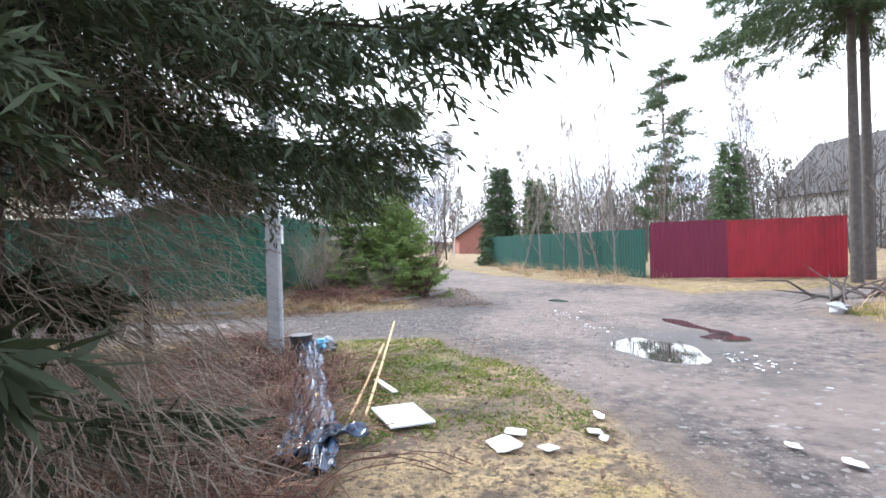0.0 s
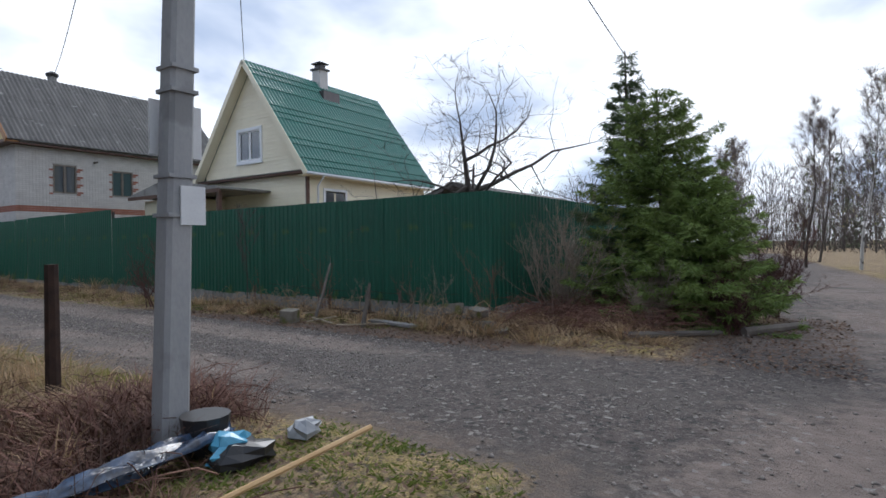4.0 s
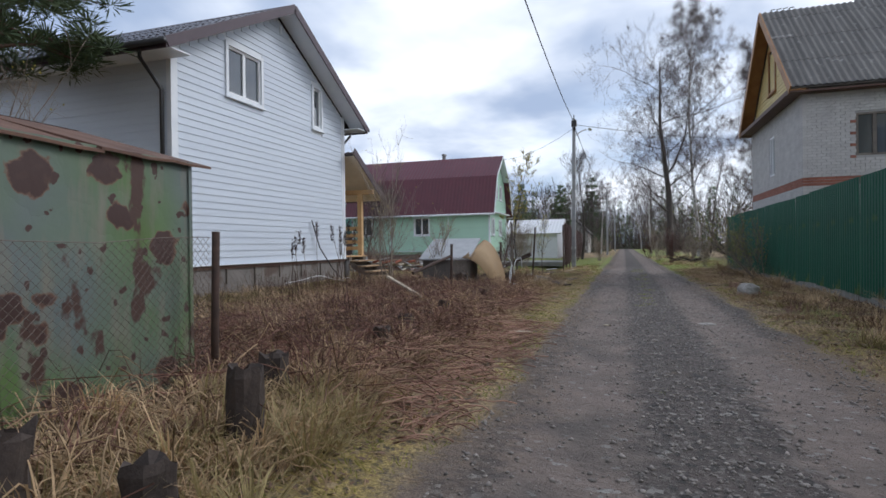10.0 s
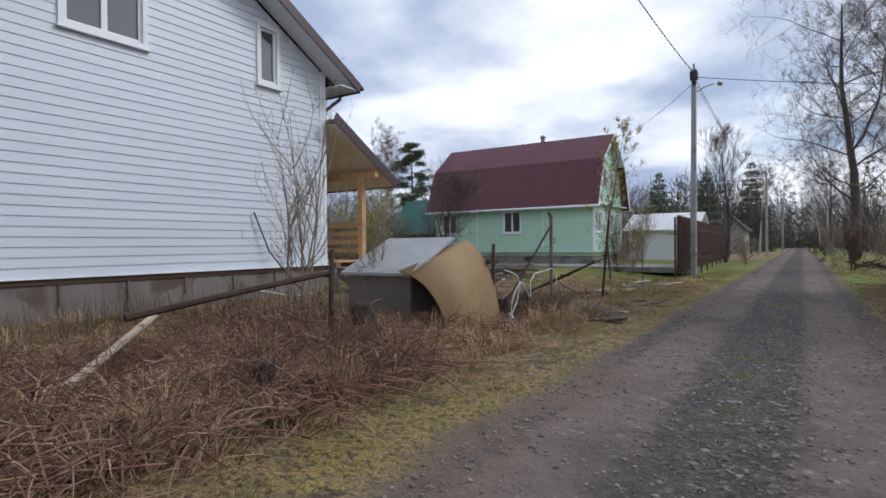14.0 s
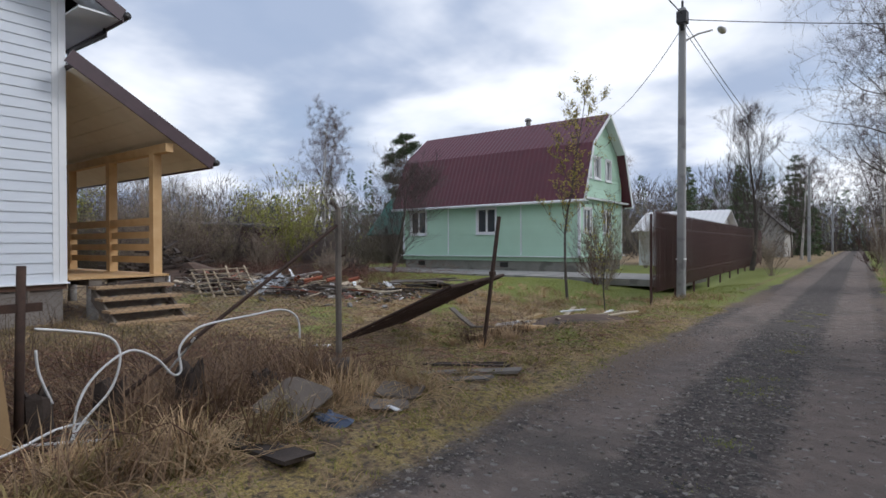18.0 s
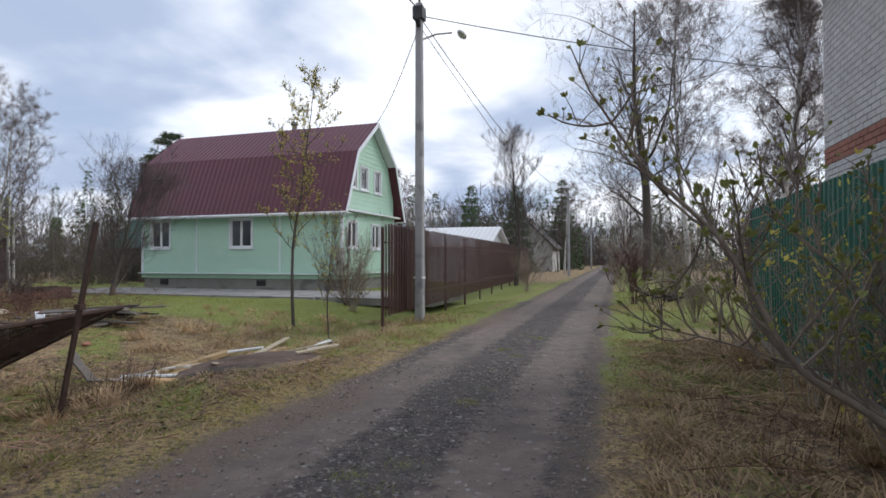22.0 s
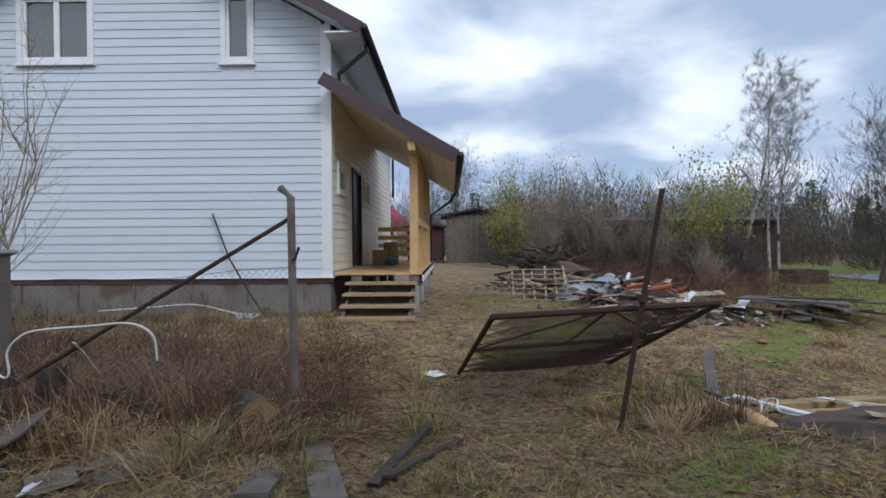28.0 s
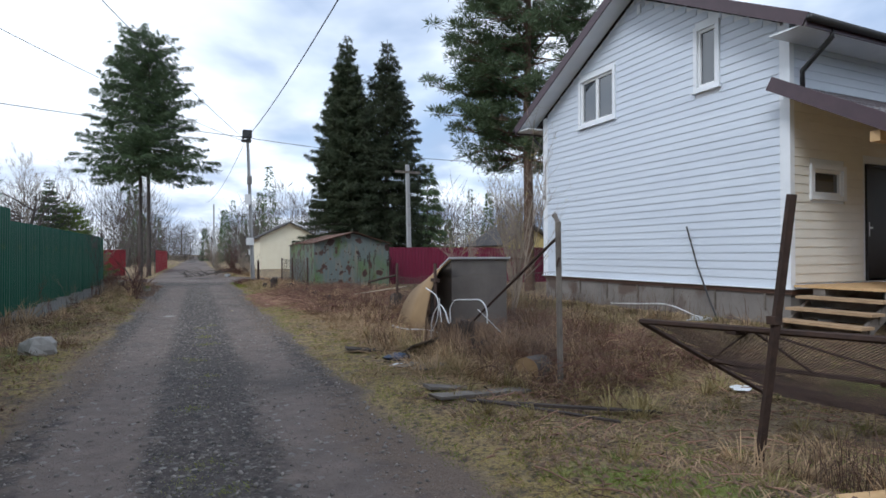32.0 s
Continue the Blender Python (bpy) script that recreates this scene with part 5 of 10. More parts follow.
def picket_fence():
    f = thing("picket_fence", "tall dark brown steel picket fence beside the lane", "fence")
    ax, ay, bx, by = 7.82, 33.95, 6.85, 61.0
    d = Vector((bx - ax, by - ay, 0))
    turn = math.degrees(math.atan2(d.y, d.x))
    prof = Build()
    for a, b, h in ((0.0, 0.03, 0.012), (0.03, 0.075, 0.0), (0.075, 0.105, 0.012)):
        prof.box(a, -0.004 - h, 0.08, b, 0.004 - h, 2.12)
    prof.prism([(0.0, 2.12), (0.105, 2.12), (0.08, 2.17), (0.025, 2.17)], "y", -0.006, 0.002)
    me = prof.mesh("picket", M_BROWNPICKET)
    s, k = 0.0, 0
    while s < d.length:
        for side in ((0, 1) if s < 3.0 else (0,)):
            o = part("picket", me, M_BROWNPICKET, f)
            p = d.normalized() * (s + side * 0.09)
            o.matrix_basis = pose(ax + p.x + side * 0.05, ay + p.y, 0.1 + 0.008 * ((k * 7) % 5), 0, 0, turn)
        s += 0.18 if s < 3 else 0.132
        k += 1
    for z in (0.5, 1.75):
        part("rail", beam(Build(), (ax, ay, z + 0.1), (bx, by, z + 0.1), 0.03, 0.04), M_BROWNPICKET, f)
    for t in np.linspace(0, 1, 11):
        part("post", Build().box(-0.03, -0.03, -0.2, 0.03, 0.03, 2.2, pose(ax + d.x * t - 0.05, ay + d.y * t, 0)), M_BROWNPICKET, f)


picket_fence()


# ---- poles and wires ----
def concrete_pole(at, top, name, label, half=0.108):
    p = thing(name, label, "utility pole")
    a, b = Vector(at), Vector(top)
    bm = Build()
    n0 = 0
    for t, w in ((0, half), (1, half - 0.03)):
        c = a.lerp(b, t)
        for i, j in ((-1, -0.7), (-0.7, -1), (0.7, -1), (1, -0.7), (1, 0.7), (0.7, 1), (-0.7, 1), (-1, 0.7)):
            bm.v.append((c.x + i * w, c.y + j * w, c.z))
    bm.f += [(k, (k + 1) % 8, 8 + (k + 1) % 8, 8 + k) for k in range(8)] + [tuple(range(7, -1, -1)), tuple(range(8, 16))]
    part("shaft", bm, M_POLE, p)
    return p


lp = concrete_pole((8.15, 35.35, -0.2), (8.27, 35.0, 7.65), "street_lamp", "grey concrete lamp post with a cobra-head lamp")
part("arm", Build().tube([(8.27, 35.0, 6.75), (8.55, 35.45, 7.05), (8.8, 35.95, 7.25)], 0.025, 6), M_CONC, lp)
part("lamp_head", Build().lump((8.98, 36.3, 7.32), (0.11, 0.30, 0.07), 3, 0.0, 6, 10), M_PLASTICW, lp, "pale grey lamp housing", smooth=True)
part("bracket", Build().box(8.15, 34.85, 7.25, 8.4, 35.12, 7.55).tube([(8.27, 35.0, 7.6), (8.27, 35.0, 7.85)], 0.03, 6).tube([(8.3, 34.9, 7.05), (8.3, 34.8, 7.2)], 0.06, 6), M_BLACK, lp)
for z in (1.0, 2.3, 2.9, 3.1):
    part("band", Build().box(8.04 + 0.004 * z, 35.21 - 0.01 * z, z, 8.27 + 0.003 * z, 35.45 - 0.01 * z, z + 0.05), M_PLASTICW, lp)
part("notice", Build().box(8.05, 35.19, 2.55, 8.29, 35.205, 2.85), M_PLASTICW, lp, "torn white paper notice")
np_ = concrete_pole((8.63, 0.8, -0.2), (8.92, 0.82, 7.35), "utility_pole", "scuffed grey concrete pole with pasted notices", 0.092)
part("insulator_bracket", Build().box(8.75, 0.6, 7.0, 9.2, 1.0, 7.08).tube([(8.8, 0.7, 7.05), (8.8, 0.7, 7.25)], 0.04, 6).tube([(9.15, 0.9, 7.05), (9.15, 0.9, 7.25)], 0.04, 6).box(8.72, 0.6, 7.2, 9.15, 1.0, 7.55), M_BLACK, np_)
part("meter_box", Build().box(8.78, 0.91, 3.9, 9.05, 1.06, 4.4), M_PLASTICW, np_, "grey meter box")
part("meter_box", Build().box(8.72, 0.91, 4.9, 8.95, 1.02, 5.3), M_CONC, np_)
part("notice", Build().box(8.68, 0.70, 1.45, 8.85, 0.712, 1.7), M_PLASTICW, np_, "pasted white notice")
part("sign", Build().box(8.62, 0.95, 1.92, 8.985, 0.965, 2.28), M_PLASTICW, np_, "blank white tin plate wired to the pole")
for z in (1.5, 1.75, 2.3, 2.45):
    part("band", Build().box(8.538 + 0.042 * z, 0.708, z, 8.734 + 0.036 * z, 0.898, z + 0.025), M_POLE, np_)
part("cable", Build().tube([(8.70, 0.91, 0.0), (8.84, 0.91, 3.9), (8.98, 0.90, 7.2)], 0.010, 5), M_BLACK, np_)


def wire(a, b, sag=0.5, r=0.012, n=14):
    a, b = Vector(a), Vector(b)
    pts = []
    for k in range(n + 1):
        t = k / n
        p = a.lerp(b, t)
        p.z -= sag * 4 * t * (1 - t)
        pts.append(p)
    solid("overhead_wire", Build().tube(pts, r, 4), M_WIRE, "thin black overhead cable between poles and roofs", "cable", group="overhead cables")


NT, LT = (8.95, 0.82, 7.2), (8.27, 35.0, 7.5)
wire(NT, LT, 0.7, 0.018)
wire((9.0, 0.9, 7.05), (18.85, 29.3, 10.1), 0.6)
wire((9.05, 0.8, 7.0), (20.85, 16.7, 8.9), 0.4)
wire(NT, (34, 4.1, 8.5), 0.15, 0.016)
wire(NT, (10.2, -40, 7.5), 0.8, 0.016)
wire(NT, (-14, 4.5, 7.0), 0.6, 0.014)
wire((8.3, 35.0, 7.2), (1.9, 46.0, 7.5), 0.4, 0.01)
wire((8.3, 35.0, 7.35), (27, 46, 7.4), 0.5, 0.012)
wire((8.3, 35.0, 7.3), (9.0, 70, 7.0), 0.9, 0.014)
wire((8.35, 35.0, 7.0), (9.8, 52.0, 3.6), 0.1, 0.01)
for x, y in ((8.9, 70), (9.2, 105)):
    o = concrete_pole((x, y, -0.2), (x, y, 7.3), "utility_pole", "distant grey concrete pole beside the lane")
o = concrete_pole((9.3, -40, -0.2), (9.3, -40, 7.3), "utility_pole", "distant grey concrete pole beside the lane")
o = concrete_pole((2.2, 5.6, -0.2), (2.3, 5.5, 5.6), "utility_pole", "weathered pole behind the iron shed")
part("crossarm", Build().box(1.7, 5.5, 5.2, 2.9, 5.6, 5.3), M_OLDWOOD, o)


# ---- the rusty iron shed ----
M_SHED = bpy.data.materials.new("rusty_green_steel")


def shed_material(m):
    m.use_nodes = True
    nt, ln = m.node_tree.nodes, m.node_tree.links
    p = nt["Principled BSDF"]
    tc = nt.new("ShaderNodeTexCoord")

    def nz(scale, detail=5.0, stretch=(1, 1, 1)):
        mp = nt.new("ShaderNodeMapping")
        mp.inputs["Scale"].default_value = stretch
        ln.new(tc.outputs["Object"], mp.inputs[0])
        n = nt.new("ShaderNodeTexNoise")
        n.inputs["Scale"].default_value, n.inputs["Detail"].default_value = scale, detail
        ln.new(mp.outputs[0], n.inputs["Vector"])
        return n.outputs[0]

    def mixc(fac, lo, hi, a, b):
        r = nt.new("ShaderNodeMapRange")
        r.inputs["From Min"].default_value, r.inputs["From Max"].default_value = lo, hi
        ln.new(fac, r.inputs[0])
        x = nt.new("ShaderNodeMix")
        x.data_type = "RGBA"
        ln.new(r.outputs[0], x.inputs[0])
        for k, v in ((6, a), (7, b)):
            if isinstance(v, tuple):
                x.inputs[k].default_value = (*v, 1)
            else:
                ln.new(v, x.inputs[k])
        return x.outputs[2]

    col = mixc(nz(0.7, 3), 0.42, 0.62, (0.135, 0.165, 0.16), (0.105, 0.175, 0.055))
    col = mixc(nz(7, 4, (1, 1, 0.2)), 0.50, 0.70, col, (0.20, 0.19, 0.15))
    col = mixc(nz(1.6, 6, (1, 1, 0.5)), 0.55, 0.70, col, (0.085, 0.125, 0.035))
    warp = nt.new("ShaderNodeVectorMath")
    warp.operation = "MULTIPLY_ADD"
    nv = nt.new("ShaderNodeTexNoise")
    nv.inputs["Scale"].default_value, nv.inputs["Detail"].default_value = 6.0, 4.0
    ln.new(tc.outputs["Object"], nv.inputs["Vector"])
    ln.new(nv.outputs["Color"], warp.inputs[0])
    warp.inputs[1].default_value = (0.22, 0.22, 0.22)
    ln.new(tc.outputs["Object"], warp.inputs[2])

    def blots(scale, big):
        """Round rust blots of chance size, one to a cell."""
        vo = nt.new("ShaderNodeTexVoronoi")
        vo.inputs["Scale"].default_value = scale
        ln.new(warp.outputs[0], vo.inputs["Vector"])
        sc = nt.new("ShaderNodeSeparateColor")
        ln.new(vo.outputs["Color"], sc.inputs[0])
        sub = nt.new("ShaderNodeMath")
        sub.operation = "MULTIPLY_ADD"
        sub.inputs[1].default_value = big
        ln.new(sc.outputs[0], sub.inputs[0])
        neg = nt.new("ShaderNodeMath")
        neg.operation = "MULTIPLY"
        neg.inputs[1].default_value = -1.0
        ln.new(vo.outputs["Distance"], neg.inputs[0])
        ln.new(neg.outputs[0], sub.inputs[2])
        return sub.outputs[0]

    spots = blots(3.2, 0.50)
    col = mixc(spots, 0.03, 0.07, col, (0.16, 0.085, 0.055))
    col = mixc(spots, 0.06, 0.10, col, (0.055, 0.027, 0.023))
    col = mixc(blots(9.0, 0.42), 0.08, 0.11, col, (0.06, 0.030, 0.025))
    col = mixc(nz(4.2, 5, (1, 1, 0.6)), 0.60, 0.64, col, (0.07, 0.036, 0.028))
    ln.new(col, p.inputs["Base Color"])
    p.inputs["Roughness"].default_value = 0.6
    bp = nt.new("ShaderNodeBump")
    bp.inputs["Strength"].default_value, bp.inputs["Distance"].default_value = 0.4, 0.02
    ln.new(spots, bp.inputs["Height"])
    ln.new(bp.outputs[0], p.inputs["Normal"])


shed_material(M_SHED)
M_RUSTROOF = mat("rusty_roof_sheet", (0.16, 0.085, 0.055), (0.085, 0.045, 0.035), rough=0.8, scale=3, fine=40, bump=0.15, rand=0.2)


def iron_shed():
    s = thing("iron_shed", "green-grey steel shed blotched with rust, rusty roof", "shed")
    x0, x1, y0, y1, ze, zr = 4.5, 7.32, 3.7, 9.42, 1.9, 2.26
    for k in range(4):
        a, b = y0 + (y1 - y0) * k / 4, y0 + (y1 - y0) * (k + 1) / 4
        part("wall_sheet", Build().box(x1 - 0.02, a + 0.004, -0.1, x1 + 0.004 * (k % 2), b - 0.004, ze), M_SHED, s)
        part("seam", Build().box(x1 - 0.02, b - 0.02, -0.1, x1 + 0.02, b + 0.012, ze), M_SHED, s)
        part("wall_sheet", Build().box(x0, a + 0.004, -0.1, x0 + 0.02, b - 0.004, ze), M_SHED, s)
    xm = (x0 + x1) / 2
    for k in range(3):
        a, b = x0 + 0.02 + (x1 - x0 - 0.04) * k / 3, x0 + 0.02 + (x1 - x0 - 0.04) * (k + 1) / 3
        rz = lambda x: zr - abs(x - xm) / (x1 - xm) * (zr - ze) - 0.02
        pts = [(a + 0.004, -0.1), (b - 0.004, -0.1), (b - 0.004, rz(b))] + ([(xm, rz(xm))] if a < xm < b else []) + [(a + 0.004, rz(a))]
        part("gable_sheet", Build().prism(pts, "y", y1 - 0.02, y1 + 0.003 * (k % 2)), M_SHED, s)
        part("gable_sheet", Build().prism(pts, "y", y0, y0 + 0.02), M_SHED, s)
    rng = random.Random(4)
    for k in range(6):
        a, b = y0 - 0.1 + k * 1.0, y0 + 0.92 + k * 1.0
        for sx in (1, -1):
            xe = x1 + 0.05 if sx > 0 else x0 - 0.05
            lift = 0.015 * (k % 2) + rng.uniform(0, 0.02)
            bm = Build()
            ridge, eave = Vector((xm, 0, zr + 0.02)), Vector((xe, 0, ze - 0.03 + rng.uniform(-0.02, 0.03)))
            n = 5
            for i in range(n + 1):
                y = a + (b - a) * i / n
                w = rng.uniform(-0.012, 0.012)
                bm.v += [(ridge.x, y, ridge.z + lift), (eave.x, y, eave.z + lift + w), (ridge.x, y, ridge.z + lift - 0.02), (eave.x, y, eave.z + lift + w - 0.02)]
            for i in range(n):
                q = i * 4
                bm.f += [(q, q + 1, q + 5, q + 4), (q + 2, q + 6, q + 7, q + 3), (q + 1, q + 3, q + 7, q + 5)]
            bm.f += [(0, 2, 3, 1), (n * 4, n * 4 + 1, n * 4 + 3, n * 4 + 2)]
            part("roof_sheet", bm, M_RUSTROOF, s)
    part("door_leaf", Build().box(5.3, y1 + 0.004, 0.1, 6.5, y1 + 0.03, 1.85), M_SHED, s)


iron_shed()


# ---- houses and sheds further off ----
def plain_house(name, label, x0, y0, x1, y1, z, zr, axis, wall, roof, holes=(), chimney=False):
    h = thing(name, label, "house")
    part("wall", Build().box(x0, y0, -0.3, x1, y1, z), wall, h)
    ym, xm = (y0 + y1) / 2, (x0 + x1) / 2
    if axis == "x":
        part("gable", Build().prism([(y0, z), (y1, z), (ym, zr - 0.08)], "x", x0 + 0.002, x1 - 0.002), wall, h)
        for ye in (y0 - 0.4, y1 + 0.4):
            zb = z - 0.4 * (zr - z) / (ym - y0)
            up = Vector((0, ym - ye, zr - zb))
            part("roof", sheet_roof((x0 - 0.4, ye, zb), (1, 0, 0), up, x1 - x0 + 0.8, up.length, 0.3, 0.03, thick=0.08), roof, h)
    else:
        part("gable", Build().prism([(x0, z), (x1, z), (xm, zr - 0.08)], "y", y0 + 0.002, y1 - 0.002), wall, h)
        for xe in (x0 - 0.4, x1 + 0.4):
            zb = z - 0.4 * (zr - z) / (xm - x0)
            up = Vector((xm - xe, 0, zr - zb))
            part("roof", sheet_roof((xe, y0 - 0.4, zb), (0, 1, 0), up, y1 - y0 + 0.8, up.length, 0.3, 0.03, thick=0.08), roof, h)
    for ax, pl, out, a, b, zb, zt in holes:
        window(h, ax, pl + out * 0.09, out, a, b, zb, zt, bars=1, trim=0.1)
    if chimney:
        part("chimney", Build().box(xm - 0.3, ym - 0.3, zr - 0.5, xm + 0.3, ym + 0.3, zr + 0.7), M_REDBRICK, h)
    return h


M_GREYWALL = mat("pale_grey_boards", (0.46, 0.45, 0.42), (0.36, 0.35, 0.33), rough=0.8, scale=3, bump=0.1)
M_DARKROOF = mat("dark_roof", (0.075, 0.068, 0.065), (0.05, 0.045, 0.044), rough=0.8, scale=2, bump=0.1)
M_CRIMSON = mat("crimson_roof", (0.30, 0.035, 0.060), (0.24, 0.028, 0.048), rough=0.5, scale=2, bump=0.06)
M_REDBARN = mat("dull_red_boards", (0.075, 0.030, 0.028), (0.045, 0.02, 0.02), rough=0.85, scale=3, bump=0.15, rand=0.2)
plain_house("grey_house", "pale grey house with a dark steep roof", 37.0, -44.0, 46.0, -35.0, 4.6, 8.9, "x", M_GREYWALL, M_DARKROOF, [("x", 37.0, -1, -40.4, -39.2, 2.2, 3.6)])
plain_house("red_barn", "low dull-red plank barn behind brush", -17.5, 31.4, -12.6, 39.8, 2.45, 2.62, "y", M_REDBARN, M_DARKROOF)
barn_ = plain_house("plank_shed", "long grey weathered plank barn with a flat dark roof", -30.0, 25.0, -26.0, 29.4, 3.45, 3.9, "x", M_DARKWOOD, M_DARKROOF)
for k in range(22):
    part("board", Build().box(-26.0, 25.008 + k * 0.2, -0.1, -25.975 + 0.008 * (k % 3), 25.192 + k * 0.2, 3.4 - 0.05 * (k % 2)), M_OLDWOOD, barn_)
lean_ = plain_house("plank_shed", "low dark red-brown plank lean-to", -29.0, 22.3, -26.5, 24.8, 2.7, 2.9, "x", M_REDBARN, M_DARKROOF)
for k in range(12):
    part("board", Build().box(-26.5, 22.31 + k * 0.205, 0.0, -26.475 + 0.008 * (k % 3), 22.495 + k * 0.205, 2.65), M_REDBARN, lean_)
plain_house("green_roof_hut", "small weathered hut with a dull green roof", -17.5, 50.0, -12.0, 55.0, 2.6, 5.2, "x", M_DARKWOOD, M_FADED)
far_house = plain_house("red_roof_house", "far pale house with a red roof and small windows", -3.6, -3.1, 3.6, 3.1, 3.9, 6.6, "x", M_CREAM, M_CRIMSON, [("x", 3.6, 1, -0.5, 0.5, 4.6, 5.6), ("x", 3.6, 1, -1.6, -0.8, 2.4, 3.3), ("x", 3.6, 1, 0.7, 1.5, 2.4, 3.3), ("y", 3.1, 1, 0.2, 1.8, 2.4, 3.3)])
far_house.matrix_basis = pose(-54.0, 15.9, 0, 0, 0, -25)
plain_house("slate_shed", "low shed with a grey slate roof", 20.0, 3.6, 27.0, 8.0, 2.3, 3.0, "x", M_OLDWOOD, M_SLATEROOF)
plain_house("grey_hut", "small grey plank house with a slate roof", 19.5, 48.0, 25.5, 54.0, 2.7, 4.9, "y", M_DARKWOOD, M_DARKROOF, [("x", 19.5, -1, 50.2, 51.2, 1.2, 2.3)])
plain_house("white_outbuilding", "white outbuilding with a pale sheet roof", 0.5, 56.0, 5.0, 62.0, 2.4, 3.6, "x", M_TRIM, M_PLASTICW)
plain_house("dark_gable_house", "far house with a dark gable roof", -1.0, 84.0, 6.0, 92.0, 3.0, 6.5, "y", M_GREYWALL, M_DARKROOF)
plain_house("cream_outbuilding", "low cream outbuilding with a brown roof edge", 0.0, -34.0, 5.6, -26.0, 3.2, 4.6, "y", M_CREAM, M_DARKROOF)
plain_house("yellow_hut", "far yellow hut behind the wine-red fence", -9.0, -3.0, -5.5, 1.0, 2.2, 3.2, "y", M_YELLOWWOOD, M_DARKROOF)
plain_house("red_brick_house", "far red-roofed house at the end of the side road", 58.0, -14.0, 63.0, -9.0, 2.0, 3.6, "x", M_REDBRICK, M_DARKROOF)
solid("paved_path", Build().box(-9.6, 39.0, -0.05, 3.0, 42.6, 0.19), M_CONC, "grey concrete path before the mint house", "path", kind="structure")
solid("paved_path", Build().box(3.0, 39.2, -0.05, 7.2, 43.1, 0.186), M_CONC, "grey concrete apron inside the fence", "path", kind="structure")


# ---- plants ----
def np_mesh(name, verts, faces, material, smooth_=False):
    """A mesh from arrays of places and of triangles or quads."""
    me = bpy.data.meshes.new(name)
    faces = np.asarray(faces, np.int32)
    k = faces.shape[1]
    me.vertices.add(len(verts))
    me.vertices.foreach_set("co", np.asarray(verts, np.float32).ravel())
    me.loops.add(faces.size)
    me.loops.foreach_set("vertex_index", faces.ravel())
    me.polygons.add(len(faces))
    me.polygons.foreach_set("loop_start", np.arange(0, faces.size, k, dtype=np.int32))
    me.polygons.foreach_set("loop_total", np.full(len(faces), k, np.int32))
    me.materials.append(material)
    me.update(calc_edges=True)
    return me


def blades(p, tip, width, rng):
    """Slender triangles from p to p + tip."""
    n = len(p)
    side = np.cross(tip, rng.normal(size=(n, 3)))
    side /= np.linalg.norm(side, axis=1, keepdims=True) + 1e-9
    w = side * np.reshape(width, (-1, 1))
    v = np.stack([p - w, p + w, p + tip], 1).reshape(-1, 3)
    return v, np.arange(3 * n).reshape(-1, 3)


def bent_blades(p, tip, width, bend, rng):
    """Grass: two quads' worth of blade that bends over."""
    n = len(p)
    side = np.stack([-tip[:, 1], tip[:, 0], np.zeros(n)], 1) + rng.normal(scale=0.05, size=(n, 3))
    side /= np.linalg.norm(side, axis=1, keepdims=True) + 1e-9
    w = side * np.reshape(width, (-1, 1))
    mid = p + tip * 0.55 + np.array([0, 0, 1.0]) * np.reshape(bend, (-1, 1))
    v = np.stack([p - w, p + w, mid + w * 0.7, mid - w * 0.7, p + tip], 1).reshape(-1, 3)
    b = 5 * np.arange(n)[:, None]
    f = np.concatenate([b + [0, 1, 2], b + [0, 2, 3], b + [3, 2, 4]], 0)
    return v, f


def sprays(p, d, length, width, rng):
    """Flat little quads along d: needle sprays, leaves."""
    n = len(p)
    side = np.cross(d, rng.normal(size=(n, 3)))
    side /= np.linalg.norm(side, axis=1, keepdims=True) + 1e-9
    d = d / (np.linalg.norm(d, axis=1, keepdims=True) + 1e-9)
    w, l = side * np.reshape(width, (-1, 1)), d * np.reshape(length, (-1, 1))
    v = np.stack([p - w * 0.4, p + l * 0.5 - w, p + l, p + l * 0.5 + w], 1).reshape(-1, 3)
    return v, np.arange(4 * n).reshape(-1, 4)


def stuff(name, mesh_, label, category):
    return tagged(new(name, mesh_), label, category, kind="stuff")


